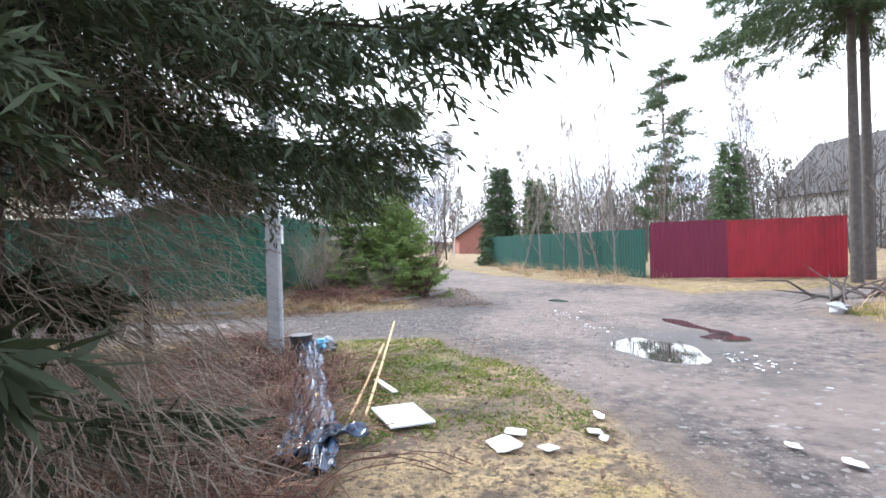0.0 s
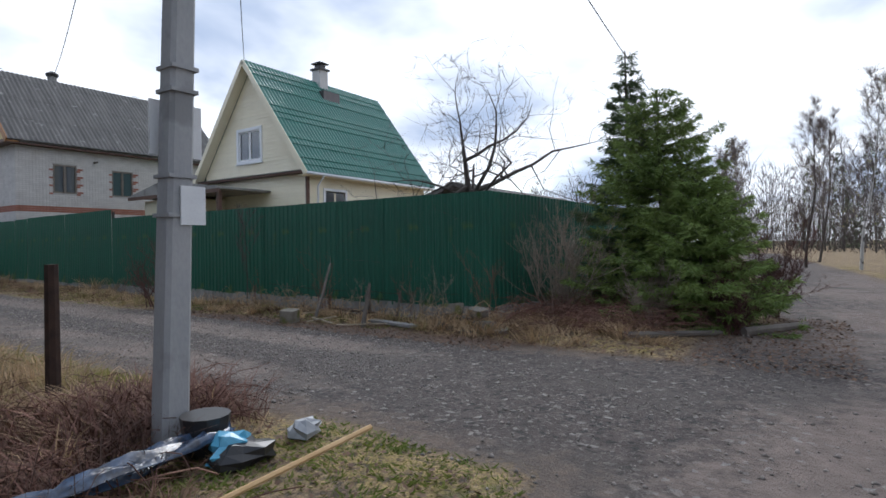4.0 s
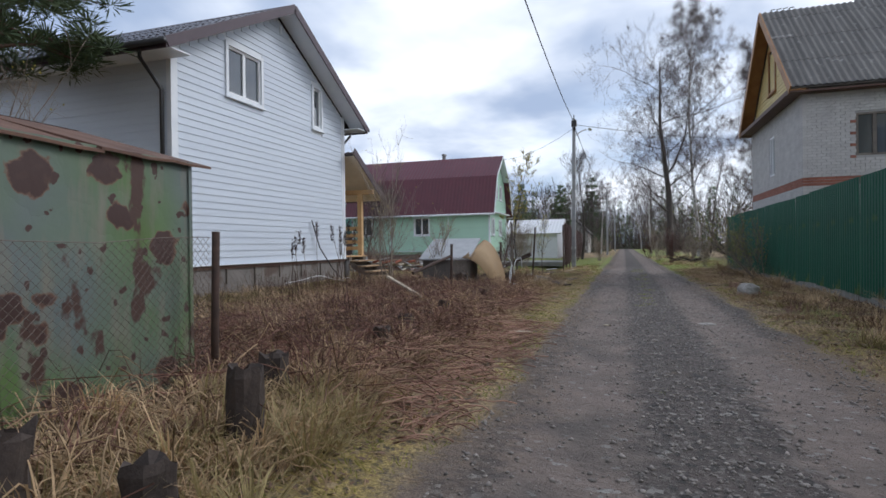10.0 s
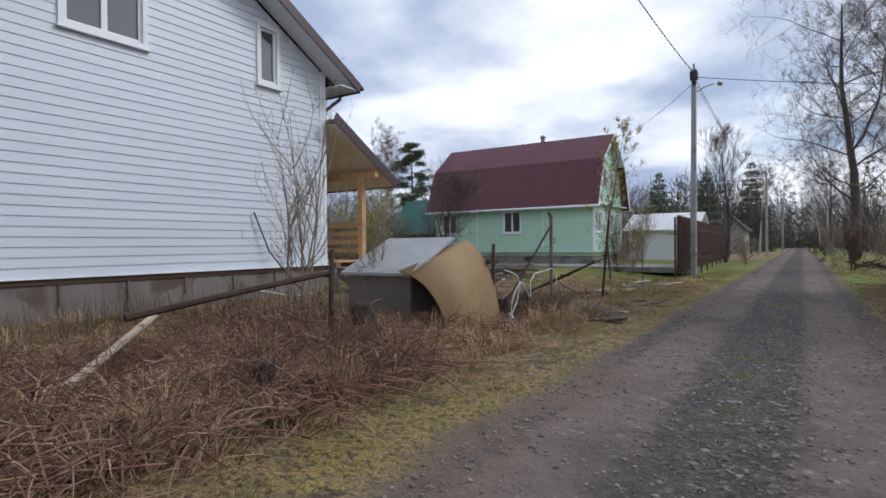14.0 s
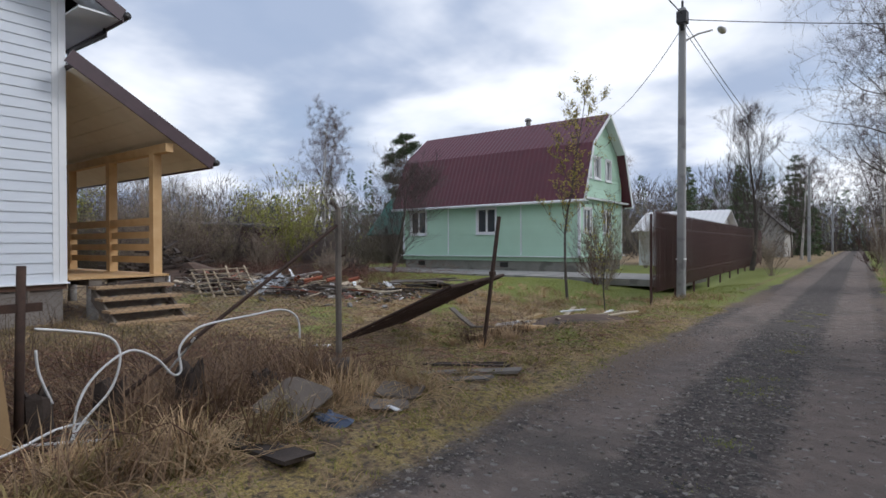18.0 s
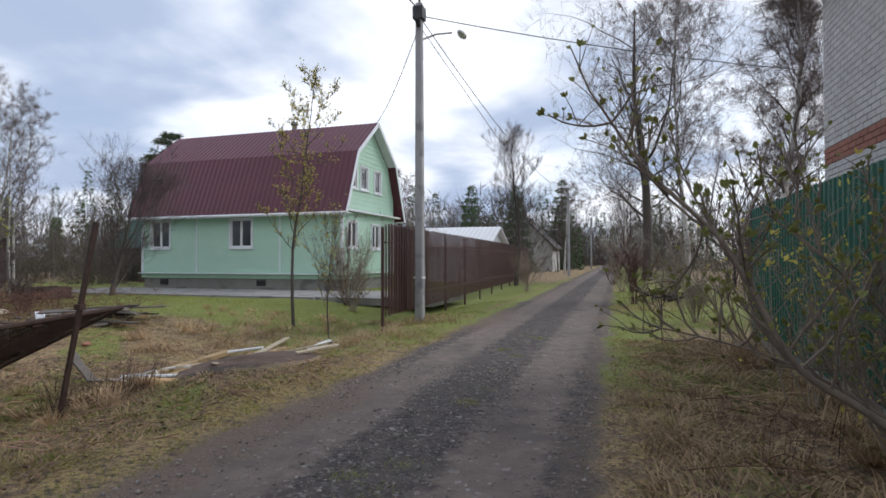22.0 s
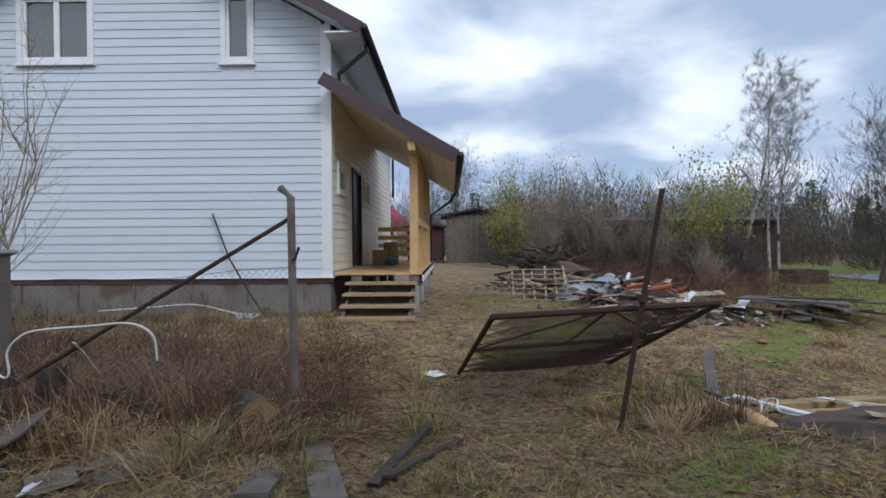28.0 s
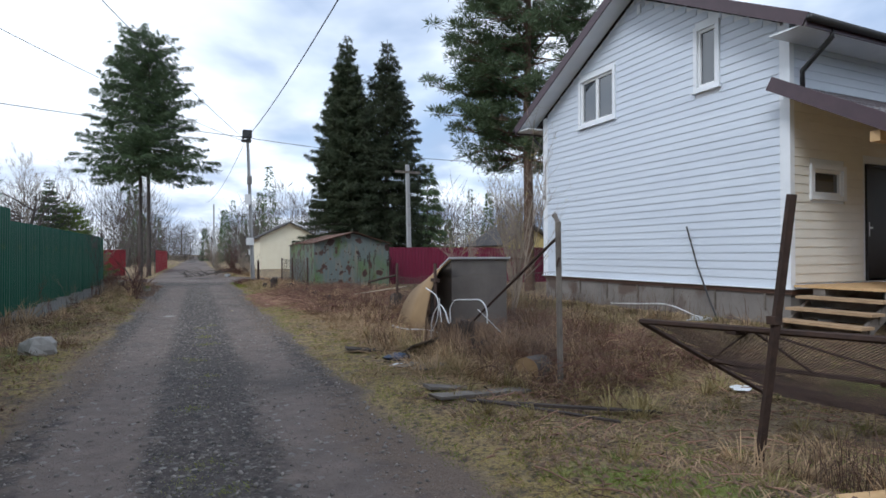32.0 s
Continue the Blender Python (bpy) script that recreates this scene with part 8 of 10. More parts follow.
meadow("brambles", "red-brown bent brambles and dead weeds", M_BRAMBLE, [(8.3, 0.9, 9.3, 1.9, 3500, 0.1, 0.35, 0.15), 
    (6.1, 9.3, 8.6, 17.5, 14000, 0.08, 0.36, 0.18), (4.6, 17.0, 8.0, 24.2, 4500, 0.10, 0.4, 0.16), (3.5, 0.0, 8.3, 3.2, 9000, 0.06, 0.3, 0.12), (7.3, 3.0, 8.3, 9.5, 2600, 0.08, 0.3, 0.12), (8.2, -12.0, 11.5, -8.4, 2500, 0.15, 0.6, 0.15), (13.2, 2.0, 14.8, 24.0, 2500, 0.03, 0.2, 0.1)], 207, 0.0045, "weeds", lean=1.4, per=24)
meadow("dead_stalks", "dark brown upright dead weed stalks", M_STALK, [
    (6.0, 9.5, 8.4, 17.5, 700, 0.25, 0.6, 0.18), (4.0, 9.5, 6.2, 17.5, 500, 0.15, 0.4, 0.18), (4.6, 17.0, 8.0, 24.4, 900, 0.3, 0.8, 0.15), (6.4, 26.9, 7.8, 28.0, 420, 0.2, 0.5, 0.12), (7.3, 3.0, 8.3, 9.5, 260, 0.2, 0.6, 0.12), (1.8, 9.5, 5.0, 23.0, 2500, 0.2, 0.7, 0.2),
    (3.5, 0.2, 8.4, 3.2, 2500, 0.12, 0.4, 0.12), (14.2, 2.0, 14.85, 33.0, 260, 0.2, 0.6, 0.1), (13.8, 25.0, 14.9, 31.0, 120, 0.15, 0.4, 0.12), (8.2, -12.0, 11.5, -8.4, 1500, 0.2, 0.8, 0.15), (15.0, -2.5, 18.5, 1.5, 2500, 0.2, 0.7, 0.15), (-22.0, 30.5, -2.0, 35.0, 6000, 0.3, 1.1, 0.3)], 203, 0.0032, "weeds", lean=0.4)


M_OLIVE = mat("olive_dead_grass", (0.25, 0.205, 0.085), (0.13, 0.105, 0.052), rough=0.85, scale=1.5, bump=0, rand=0.5, alpha_through=0.3)
meadow("olive_grass", "low olive-brown matted grass behind the brambles", M_OLIVE, [(2.0, 9.2, 6.6, 17.5, 26000, 0.04, 0.18, 0.14), (2.0, 17.5, 5.6, 24.0, 9000, 0.05, 0.22, 0.14), (6.2, 9.2, 8.6, 24.0, 5000, 0.05, 0.2, 0.10)], 219, 0.0055, lean=1.1, per=30)


def arcs(name, label, material, areas, seed, r=0.0035):
    """Long thin bramble canes that rise, bow over and cross one another."""
    nrg = np.random.default_rng(seed)
    V, F, n0 = [], [], 0
    for x0, y0, x1, y1, n, l0, l1, rise in areas:
        x, y = nrg.uniform(x0, x1, n), nrg.uniform(y0, y1, n)
        keep = free_of_houses(x, y) & (road_off(x, y) > np.where((y > 9.0) & (y < 15.0), 0.12, 0.4))
        x, y = x[keep], y[keep]
        m = len(x)
        ln, a, up = nrg.uniform(l0, l1, m), nrg.uniform(0, 6.283, m), nrg.uniform(0.3, 1.0, m) * rise
        z, bend = height(x, y) - 0.02, nrg.normal(0, 0.5, m)
        s = np.linspace(0, 1, 6)
        cx = x[:, None] + np.cos(a[:, None] + bend[:, None] * s) * ln[:, None] * s
        cy = y[:, None] + np.sin(a[:, None] + bend[:, None] * s) * ln[:, None] * s
        cz = z[:, None] + up[:, None] * np.sin(s * math.pi * nrg.uniform(0.5, 0.9, (m, 1))) * (0.7 + 0.3 * nrg.random((m, 6)))
        c = np.stack([cx, cy, cz], -1)
        side = np.stack([-np.sin(a), np.cos(a), np.zeros(m)], 1)[:, None] * r
        lift = np.array([0, 0, 1.0]) * r * 1.6
        ring = np.stack([c - side, c + side, c + lift], 2)
        V.append(ring.reshape(-1, 3))
        base = n0 + np.arange(m)[:, None, None] * 18 + np.arange(5)[None, :, None] * 3
        quads = np.array([[0, 1, 4, 3], [1, 2, 5, 4], [2, 0, 3, 5]])
        F.append((base[..., None] + quads[None, None]).reshape(-1, 4))
        n0 += m * 18
    return stuff(name, np_mesh(name, np.concatenate(V), np.concatenate(F), material), label, "weeds")


arcs("bramble_canes", "tangle of thin red-brown bramble canes", M_BRAMBLE, [(8.4, 0.9, 9.2, 2.0, 150, 0.3, 0.9, 0.35), (14.2, -0.6, 15.6, 1.0, 450, 0.4, 1.3, 0.5), (6.0, 9.2, 8.5, 17.6, 1500, 0.4, 1.3, 0.42), (4.2, 9.2, 6.0, 17.6, 200, 0.4, 1.2, 0.3), (4.6, 17.0, 7.9, 24.3, 1500, 0.4, 1.3, 0.5), (7.4, 3.2, 8.3, 9.4, 110, 0.3, 0.9, 0.4), (3.4, -0.2, 8.3, 3.2, 900, 0.3, 1.0, 0.3), (8.2, -12.0, 11.5, -8.4, 400, 0.4, 1.4, 0.6), (13.7, 24.0, 14.8, 32.0, 40, 0.4, 1.2, 0.3), (15, -3, 18.5, 1.6, 600, 0.4, 1.2, 0.6), (-14, 30.0, 2.0, 33.5, 1500, 0.5, 1.8, 0.9)], 211)
arcs("dark_stems", "dense dark brown dead stems", M_STALK, [(0.0, 24.3, 9.2, 31.0, 900, 0.08, 0.35, 0.05), (5.4, 17.4, 8.0, 24.2, 500, 0.3, 0.8, 0.5), (6.2, 9.4, 8.2, 17.4, 700, 0.3, 0.8, 0.45), (7.4, 3.2, 8.1, 9.4, 90, 0.3, 0.7, 0.5), (13.9, 0.8, 14.8, 5.0, 60, 0.3, 0.6, 0.3)], 217, 0.0028)
arcs("verge_thatch", "fine flattened straw on the mossy verge", M_STRAW, [(8.5, 2.0, 9.7, 33.0, 3200, 0.08, 0.24, 0.03), (12.7, 1.5, 14.3, 33.0, 2200, 0.08, 0.25, 0.03), (5.0, 24.2, 9.4, 33.0, 3000, 0.1, 0.3, 0.05), (6.0, -2.3, 9.6, 0.6, 160, 0.06, 0.2, 0.02)], 218, 0.0022)
arcs("straw_stems", "long pale straw stems lying over one another", M_STRAW, [(7.6, 3.2, 9.0, 24.0, 2200, 0.2, 0.6, 0.2), (5.0, 9.2, 8.0, 24.0, 250, 0.3, 0.9, 0.4), (-2, 24, 9, 32, 900, 0.2, 0.6, 0.06), (13.2, 2, 14.8, 33, 700, 0.2, 0.6, 0.08)], 212, 0.003)


meadow("lane_grass", "small green tufts in the middle of the lane", M_GRASS, [(10.9, 5.0, 11.4, 36.0, 4200, 0.01, 0.04, 0.07), (10.9, 18.0, 11.45, 34.0, 2600, 0.01, 0.035, 0.08)], 213, 0.004, off_min=-5.0, lean=0.9, per=130, plain=True)
arcs("flattened_canes", "thick flattened reddish canes lying across one another", M_CANE, [(2.0, 24.3, 9.2, 30.5, 700, 0.1, 0.5, 0.06), (6.2, 9.4, 8.6, 17.4, 3000, 0.3, 0.9, 0.22), (7.9, 9.0, 9.5, 14.0, 1500, 0.15, 0.55, 0.10), (5.2, 17.4, 7.9, 24.0, 900, 0.3, 0.9, 0.25), (3.6, 0.0, 8.2, 2.8, 600, 0.2, 0.7, 0.15), (7.5, 3.2, 8.4, 9.4, 120, 0.25, 0.7, 0.2)], 214, 0.0055)
arcs("pale_canes", "broken pale straw canes standing out of the tangle", M_STRAW, [(13.4, 1.2, 14.2, 8.0, 170, 0.3, 0.7, 0.5), (13.5, 22.0, 14.8, 32.0, 220, 0.4, 1.1, 0.12), (5.6, 9.4, 8.5, 17.4, 160, 0.25, 0.6, 0.45), (5.4, 17.4, 8.0, 24.0, 420, 0.25, 0.6, 0.5), (7.6, 3.2, 8.7, 9.4, 260, 0.25, 0.6, 0.45)], 215, 0.0045)


M_HERB = mat("dark_herb_leaves", (0.085, 0.135, 0.026), (0.20, 0.215, 0.045), rough=0.75, scale=1.5, bump=0, rand=0.4, alpha_through=0.35)
meadow("herb_leaves", "small dark green leaf rosettes on the verge", M_HERB, [(5.2, -2.4, 9.7, 0.5, 26000, 0.015, 0.055, 0.08), (13.2, 2.5, 14.7, 12.0, 4000, 0.02, 0.07, 0.05), (13.3, 22.0, 14.8, 32.0, 4000, 0.02, 0.07, 0.05), (5.0, 24.6, 9.2, 29.0, 4000, 0.015, 0.05, 0.05)], 216, 0.012, lean=1.3, per=40, plain=True)


def tussocks(name, label, material, areas, seed, width=0.005, per=64):
    """Old grass in arching tufts. areas: (x0, y0, x1, y1, tufts, least length, most length)."""
    nrg = np.random.default_rng(seed)
    V, F, n0 = [], [], 0
    for x0, y0, x1, y1, n, l0, l1 in areas:
        c = np.stack([nrg.uniform(x0, x1, n), nrg.uniform(y0, y1, n)], 1)
        c = c[(road_off(c[:, 0], c[:, 1]) > 0.25) & free_of_houses(c[:, 0], c[:, 1])]
        k = np.repeat(np.arange(len(c)), per)
        m = len(k)
        lead = nrg.uniform(0, 6.283, len(c))[k]
        a = np.where(nrg.random(m) < 0.55, lead + nrg.normal(0, 0.7, m), nrg.uniform(0, 6.283, m))
        ln = nrg.uniform(l0, l1, len(c))[k] * nrg.uniform(0.45, 1.1, m)
        lift = np.clip(nrg.normal(0.35, 0.28, m), -0.05, 0.95)
        r = 0.07 * np.sqrt(nrg.random(m))
        x, y = c[k, 0] + np.cos(a) * r, c[k, 1] + np.sin(a) * r
        p = np.stack([x, y, height(x, y) - 0.02], 1)
        flat_ = np.sqrt(np.clip(1 - lift ** 2, 0.05, 1)) * 0.85
        tip = np.stack([np.cos(a) * ln * flat_, np.sin(a) * ln * flat_, ln * lift + 0.02], 1)
        v, f = bent_blades(p, tip, width * nrg.uniform(0.5, 1.3, m), ln * nrg.uniform(0.10, 0.26, m), nrg)
        V.append(v)
        F.append(f + n0)
        n0 += len(v)
    return stuff(name, np_mesh(name, np.concatenate(V), np.concatenate(F), material), label, "grass")


tussocks("straw_tussocks", "arching straw-coloured tufts of last year's grass", M_STRAW, [(7.6, 2.6, 8.9, 9.6, 80, 0.25, 0.55), (7.0, 9.6, 8.7, 17.6, 70, 0.2, 0.5), (6.8, 17.6, 8.4, 24.0, 110, 0.25, 0.6), (7.7, 22.6, 8.5, 23.4, 12, 0.35, 0.75), (5.2, 10.0, 7.2, 24.0, 60, 0.2, 0.5), (13.1, 2.0, 14.3, 14.0, 40, 0.15, 0.4), (8.0, 0.9, 9.4, 2.8, 14, 0.2, 0.45), (6.4, 26.6, 7.6, 28.0, 4, 0.2, 0.4), (13.6, 12.0, 14.9, 32.0, 26, 0.12, 0.35), (1.5, 30.5, 4.5, 32.5, 14, 0.2, 0.5), (2.0, 33.5, 7.4, 35.5, 16, 0.15, 0.4)], 221)
M_HAY = mat("yellow_hay", (0.53, 0.43, 0.205), (0.31, 0.245, 0.105), rough=0.8, scale=1.5, bump=0, rand=0.5, alpha_through=0.35)
tussocks("hay_tussocks", "matted yellow-olive tufts of old grass", M_HAY, [(7.7, 2.4, 9.1, 9.6, 190, 0.18, 0.45), (12.9, 2.2, 14.1, 14.0, 70, 0.12, 0.34), (6.2, 9.6, 8.7, 24.0, 70, 0.15, 0.4), (13.0, 3.9, 13.3, 4.9, 5, 0.2, 0.4), (13.2, 14.0, 14.7, 32.0, 40, 0.1, 0.3), (4.0, 24.4, 9.0, 29.0, 60, 0.06, 0.2), (7.0, 19.0, 8.7, 24.4, 60, 0.2, 0.5), (5.4, 22.4, 7.6, 25.2, 50, 0.2, 0.5)], 224, 0.0055)
tussocks("brown_tussocks", "brown rotting tufts of dead weeds", M_GRASS_DRY, [(7.4, 2.8, 8.7, 9.6, 40, 0.2, 0.45), (6.2, 9.4, 8.6, 17.6, 110, 0.2, 0.5), (5.6, 17.4, 8.2, 24.2, 120, 0.25, 0.6), (13.1, 1.0, 14.3, 14.0, 16, 0.15, 0.35), (3.6, -0.2, 8.2, 2.8, 40, 0.15, 0.35)], 222, 0.0045)


def reeds():
    """Tall stems with feathery heads before the white wall."""
    nrg = np.random.default_rng(9)
    for k in range(11):
        x, y = nrg.uniform(5.6, 6.8), nrg.normal(13.1, 0.25)
        z, h = gz(x, y), nrg.uniform(1.2, 1.46)
        r = thing("reed", "tall brown reed with a dark feathery head", "reed", "reeds before the white house")
        tip = Vector((x + nrg.normal(0, 0.14), y + nrg.normal(0.1, 0.14), z + h))
        part("stem", Build().tube([(x, y, z - 0.02), ((x + tip.x) / 2 + 0.02, (y + tip.y) / 2, z + h * 0.55), tip], [0.005, 0.004, 0.0025], 4, False), M_STALK, r)
        m = 70
        u = nrg.random(m)
        p = np.array(tip) - np.array([0, 0, 0.22]) * u[:, None] + nrg.normal(0, 0.006, (m, 3))
        d = nrg.normal(0, 0.5, (m, 3)) + [0.5, 0.3, 0.6]
        v, f = sprays(p, d, nrg.uniform(0.03, 0.06, m), np.full(m, 0.006), nrg)
        part("head", np_mesh("head", v, f, M_DARKHEAD), None, r)


M_DARKHEAD = mat("dark_seed_heads", (0.07, 0.052, 0.05), (0.045, 0.035, 0.034), rough=0.9, bump=0, rand=0.3)
reeds()


def litter():
    nrg = np.random.default_rng(11)
    P = []
    for x0, y0, x1, y1, n in ((12.7, 1.5, 14.8, 33.0, 9000), (4.5, 9.0, 9.4, 24.5, 9000), (13.0, -3.0, 17.5, 1.8, 9000), (12.6, 0.6, 14.4, 8.0, 9000), (12.7, 8.0, 14.6, 33.0, 7000), (4.0, -2.2, 9.3, 3.0, 4500), (7.8, 2.5, 9.4, 9.5, 1500), (-3, 24, 9, 33, 9000), (4.5, 24.2, 9.2, 29.5, 7000), (13.2, 24.0, 14.9, 32.0, 2500)):
        P.append(np.stack([nrg.uniform(x0, x1, n), nrg.uniform(y0, y1, n)], 1))
    xy = np.concatenate(P)
    xy = xy[free_of_houses(xy[:, 0], xy[:, 1])]
    n = len(xy)
    p = np.stack([xy[:, 0], xy[:, 1], height(xy[:, 0], xy[:, 1]) + nrg.uniform(0.004, 0.03, n)], 1)
    a = nrg.uniform(0, 6.283, n)
    d = np.stack([np.cos(a), np.sin(a), nrg.normal(0, 0.25, n)], 1) * nrg.uniform(0.012, 0.034, n)[:, None]
    s = np.stack([-np.sin(a), np.cos(a), nrg.normal(0, 0.3, n)], 1) * nrg.uniform(0.006, 0.016, n)[:, None]
    v = np.stack([p - d, p + s, p + d, p - s], 1).reshape(-1, 3)
    stuff("fallen_leaves", np_mesh("fallen_leaves", v, np.arange(4 * n).reshape(-1, 4), M_LITTER), "brown fallen leaves on soil and straw", "leaves")


litter()


def stones():
    nrg = np.random.default_rng(12)
    P = []
    for x0, y0, x1, y1, n in ((9.7, 1.0, 12.7, 12.0, 13000), (9.7, 12.0, 12.6, 30.0, 17000), (6.5, -4.5, 12.0, 0.5, 2200), (9.0, -8.0, 17.0, -1.0, 900), (12.5, 2.0, 13.6, 30.0, 500)):
        P.append(np.stack([nrg.uniform(x0, x1, n), nrg.uniform(y0, y1, n)], 1))
    xy = np.concatenate(P)
    track = np.exp(-(((np.abs(xy[:, 0] - 11.15) - 0.82) / 0.3) ** 2)) * (xy[:, 1] > 1)
    xy = xy[nrg.random(len(xy)) > 0.72 * track]
    xy = xy[road_off(xy[:, 0], xy[:, 1]) < 0.25]
    n = len(xy)
    r = 0.005 + 0.020 * nrg.random(n) ** 4.2
    o = np.array([[1, 0, 0], [0, 1, 0], [-1, 0, 0], [0, -1, 0], [0, 0, 0.75], [0, 0, -0.6]], float)
    v = o[None] * (r[:, None, None] * nrg.uniform(0.6, 1.4, (n, 6, 1)))
    a = nrg.uniform(0, 6.283, n)
    c, s = np.cos(a)[:, None], np.sin(a)[:, None]
    v = np.stack([v[:, :, 0] * c - v[:, :, 1] * s, v[:, :, 0] * s + v[:, :, 1] * c, v[:, :, 2]], -1)
    v = v + np.stack([xy[:, 0], xy[:, 1], height(xy[:, 0], xy[:, 1]) + 0.003], 1)[:, None]
    t = np.array([[0, 1, 4], [1, 2, 4], [2, 3, 4], [3, 0, 4], [1, 0, 5], [2, 1, 5], [3, 2, 5], [0, 3, 5]])
    f = (np.arange(n)[:, None, None] * 6 + t[None]).reshape(-1, 3)
    stuff("gravel", np_mesh("gravel", v.reshape(-1, 3), f, M_GRAVEL), "loose brown and grey stones on the lane", "gravel")


stones()


# ---- yard fence, gate and clutter ----
def netting(parent, a, b, top_a, top_b, low, step=0.06, r=0.0015, label="rusty chain-link netting"):
    """Diamond wire mesh between two posts, from low to the top edge."""
    a, b = Vector(a), Vector(b)
    length = (b - a).length
    d = (b - a).normalized()
    bm = Build()
    hi = max(top_a, top_b)
    h = hi - low

    def at(s, z):
        k = s / length
        t = top_a + (top_b - top_a) * k - 0.05 * math.sin(3.1 * k * math.pi) ** 2
        return a + d * s + Vector((0.012 * math.sin(s * 5), 0.01 * math.sin(s * 3), 0)) + Vector((0, 0, low + (z / h) * (t - low) - a.z))

    s0 = -h
    while s0 < length:
        for sign in (1, -1):
            p, q = (s0, 0.0), (s0 + h, h)
            if p[0] < 0:
                p = (0.0, -s0)
            if q[0] > length:
                q = (length, length - s0)
            if q[0] - p[0] < 0.03:
                continue
            e0, e1 = (p, q) if sign > 0 else ((p[0], h - p[1]), (q[0], h - q[1]))
            n = max(2, int((q[0] - p[0]) / 0.4) + 1)
            bm.tube([at(e0[0] + (e1[0] - e0[0]) * i / n, e0[1] + (e1[1] - e0[1]) * i / n) for i in range(n + 1)], r, 3, False)
        s0 += step
    bm.tube([at(length * i / 12, h) for i in range(13)], r * 1.8, 4, False)
    return part("netting", bm, M_NET, parent, label)


M_NET = mat("galvanised_wire", (0.17, 0.14, 0.12), (0.09, 0.07, 0.06), rough=0.6, metal=0.6, scale=20, bump=0)


def yard_fence():
    f = thing("yard_fence", "sagging chain-link yard fence on rusty posts", "fence")
    posts = [((7.62, 3.4), 1.3), ((7.6, 6.3), 1.32), ((7.55, 9.4), 1.34), ((7.0, 17.5), 1.25), ((7.42, 20.7), 1.3)]
    for (x, y), h in posts:
        part("post", Build().tube([(x, y, -0.35), (x + 0.02, y + 0.03, h)], 0.03, 8), M_RUST, f, smooth=True)
    p = part("post", Build().tube([(7.12, 23.92, -0.4), (7.14, 23.9, 1.86), (7.12, 23.8, 1.95)], 0.036, 8), M_OLDWOOD, f, "grey tarred wooden post")
    part("tie", Build().tube([(7.14, 23.9, 1.3), (7.2, 23.95, 1.32), (7.18, 23.98, 1.42)], 0.014, 5), M_RUST, p)
    part("brace", Build().tube([(7.14, 23.9, 1.68), (7.2, 22.6, 0.9), (7.25, 21.4, 0.18)], 0.02, 6), M_RUST, f, "bent rusty brace pipe")
    part("rail", Build().tube([(7.0, 15.2, 0.72), (7.0, 16.3, 0.85), (7.0, 17.5, 0.98)], 0.03, 6), M_RUST, f)
    part("crossbar", Build().box(7.40, 20.55, 0.98, 7.45, 20.85, 1.04), M_RUST, f)
    netting(f, (7.62, 3.4, 0), (7.55, 9.4, 0), 1.28, 1.3, 0.02)
    netting(f, (7.0, 17.55, 0), (7.12, 23.9, 0), 0.95, 1.25, 0.05)


yard_fence()


def fallen_gate():
    g = thing("fallen_gate", "rusty mesh gate leaf fallen against its post", "gate")
    tl, tr, bl, br = Vector((7.48, 25.65, 0.84)), Vector((7.15, 27.65, 0.91)), Vector((5.2, 25.37, -0.20)), Vector((5.0, 27.25, -0.10))
    bar = lambda a, b, r=0.025, name="bar": part(name, Build().tube([a, b], r, 6), M_RUST, g)
    for a, b in ((tl, tr), (tr, br), (br, bl), (bl, tl)):
        bar(a, b, 0.027, "frame_bar")
    ml, mr = tl.lerp(bl, 0.45), tr.lerp(br, 0.45)
    bar(ml, mr, 0.022)
    bar(tl.lerp(tr, 0.5), ml.lerp(mr, 0.5), 0.012)
    bar(ml, tl.lerp(tr, 0.5), 0.009)
    bar(mr, tl.lerp(tr, 0.5), 0.009)
    bar(ml, bl.lerp(br, 0.5), 0.009)
    bar(mr, bl.lerp(br, 0.5), 0.009)
    part("latch", Build().box(-0.09, -0.05, -0.02, 0.09, 0.05, 0.03, Matrix.Translation(tl.lerp(tr, 0.42) + Vector((-0.08, 0, -0.03)))), M_RUST, g)
    part("hook", Build().box(-0.12, -0.05, -0.02, 0.12, 0.05, 0.03, Matrix.Translation(mr.lerp(ml, 0.2))), M_RUST, g)
    bm = Build()
    n = 64
    for k in range(-n, n):
        for sign in (1, -1):
            pts = []
            for i in range(9):
                v = i / 8
                u = k / n * 1.0 + v * 1.0
                u = u if sign > 0 else 1 - u
                if 0 <= u <= 1:
                    p = tl.lerp(tr, u).lerp(bl.lerp(br, u), v)
                    p.z -= 0.05 * math.sin(math.pi * v) * math.sin(math.pi * u)
                    pts.append(p)
            if len(pts) > 1:
                bm.tube(pts, 0.0027, 3, False)
    part("netting", bm, M_RUST, g, "fine rusty wire netting")


fallen_gate()
lpost = thing("gate_post", "leaning rusty steel gate post", "post")
part("shaft", Build().box(-0.026, -0.02, -0.25, 0.026, 0.02, 2.14, look((7.34, 26.71, -0.23), (7.43, 27.05, 1.87)) @ pose(0, 0, 0, 180, 0, 0)), M_RUST, lpost)
part("hinge", Build().box(7.36, 26.86, 0.95, 7.44, 26.93, 1.01), M_RUST, lpost)

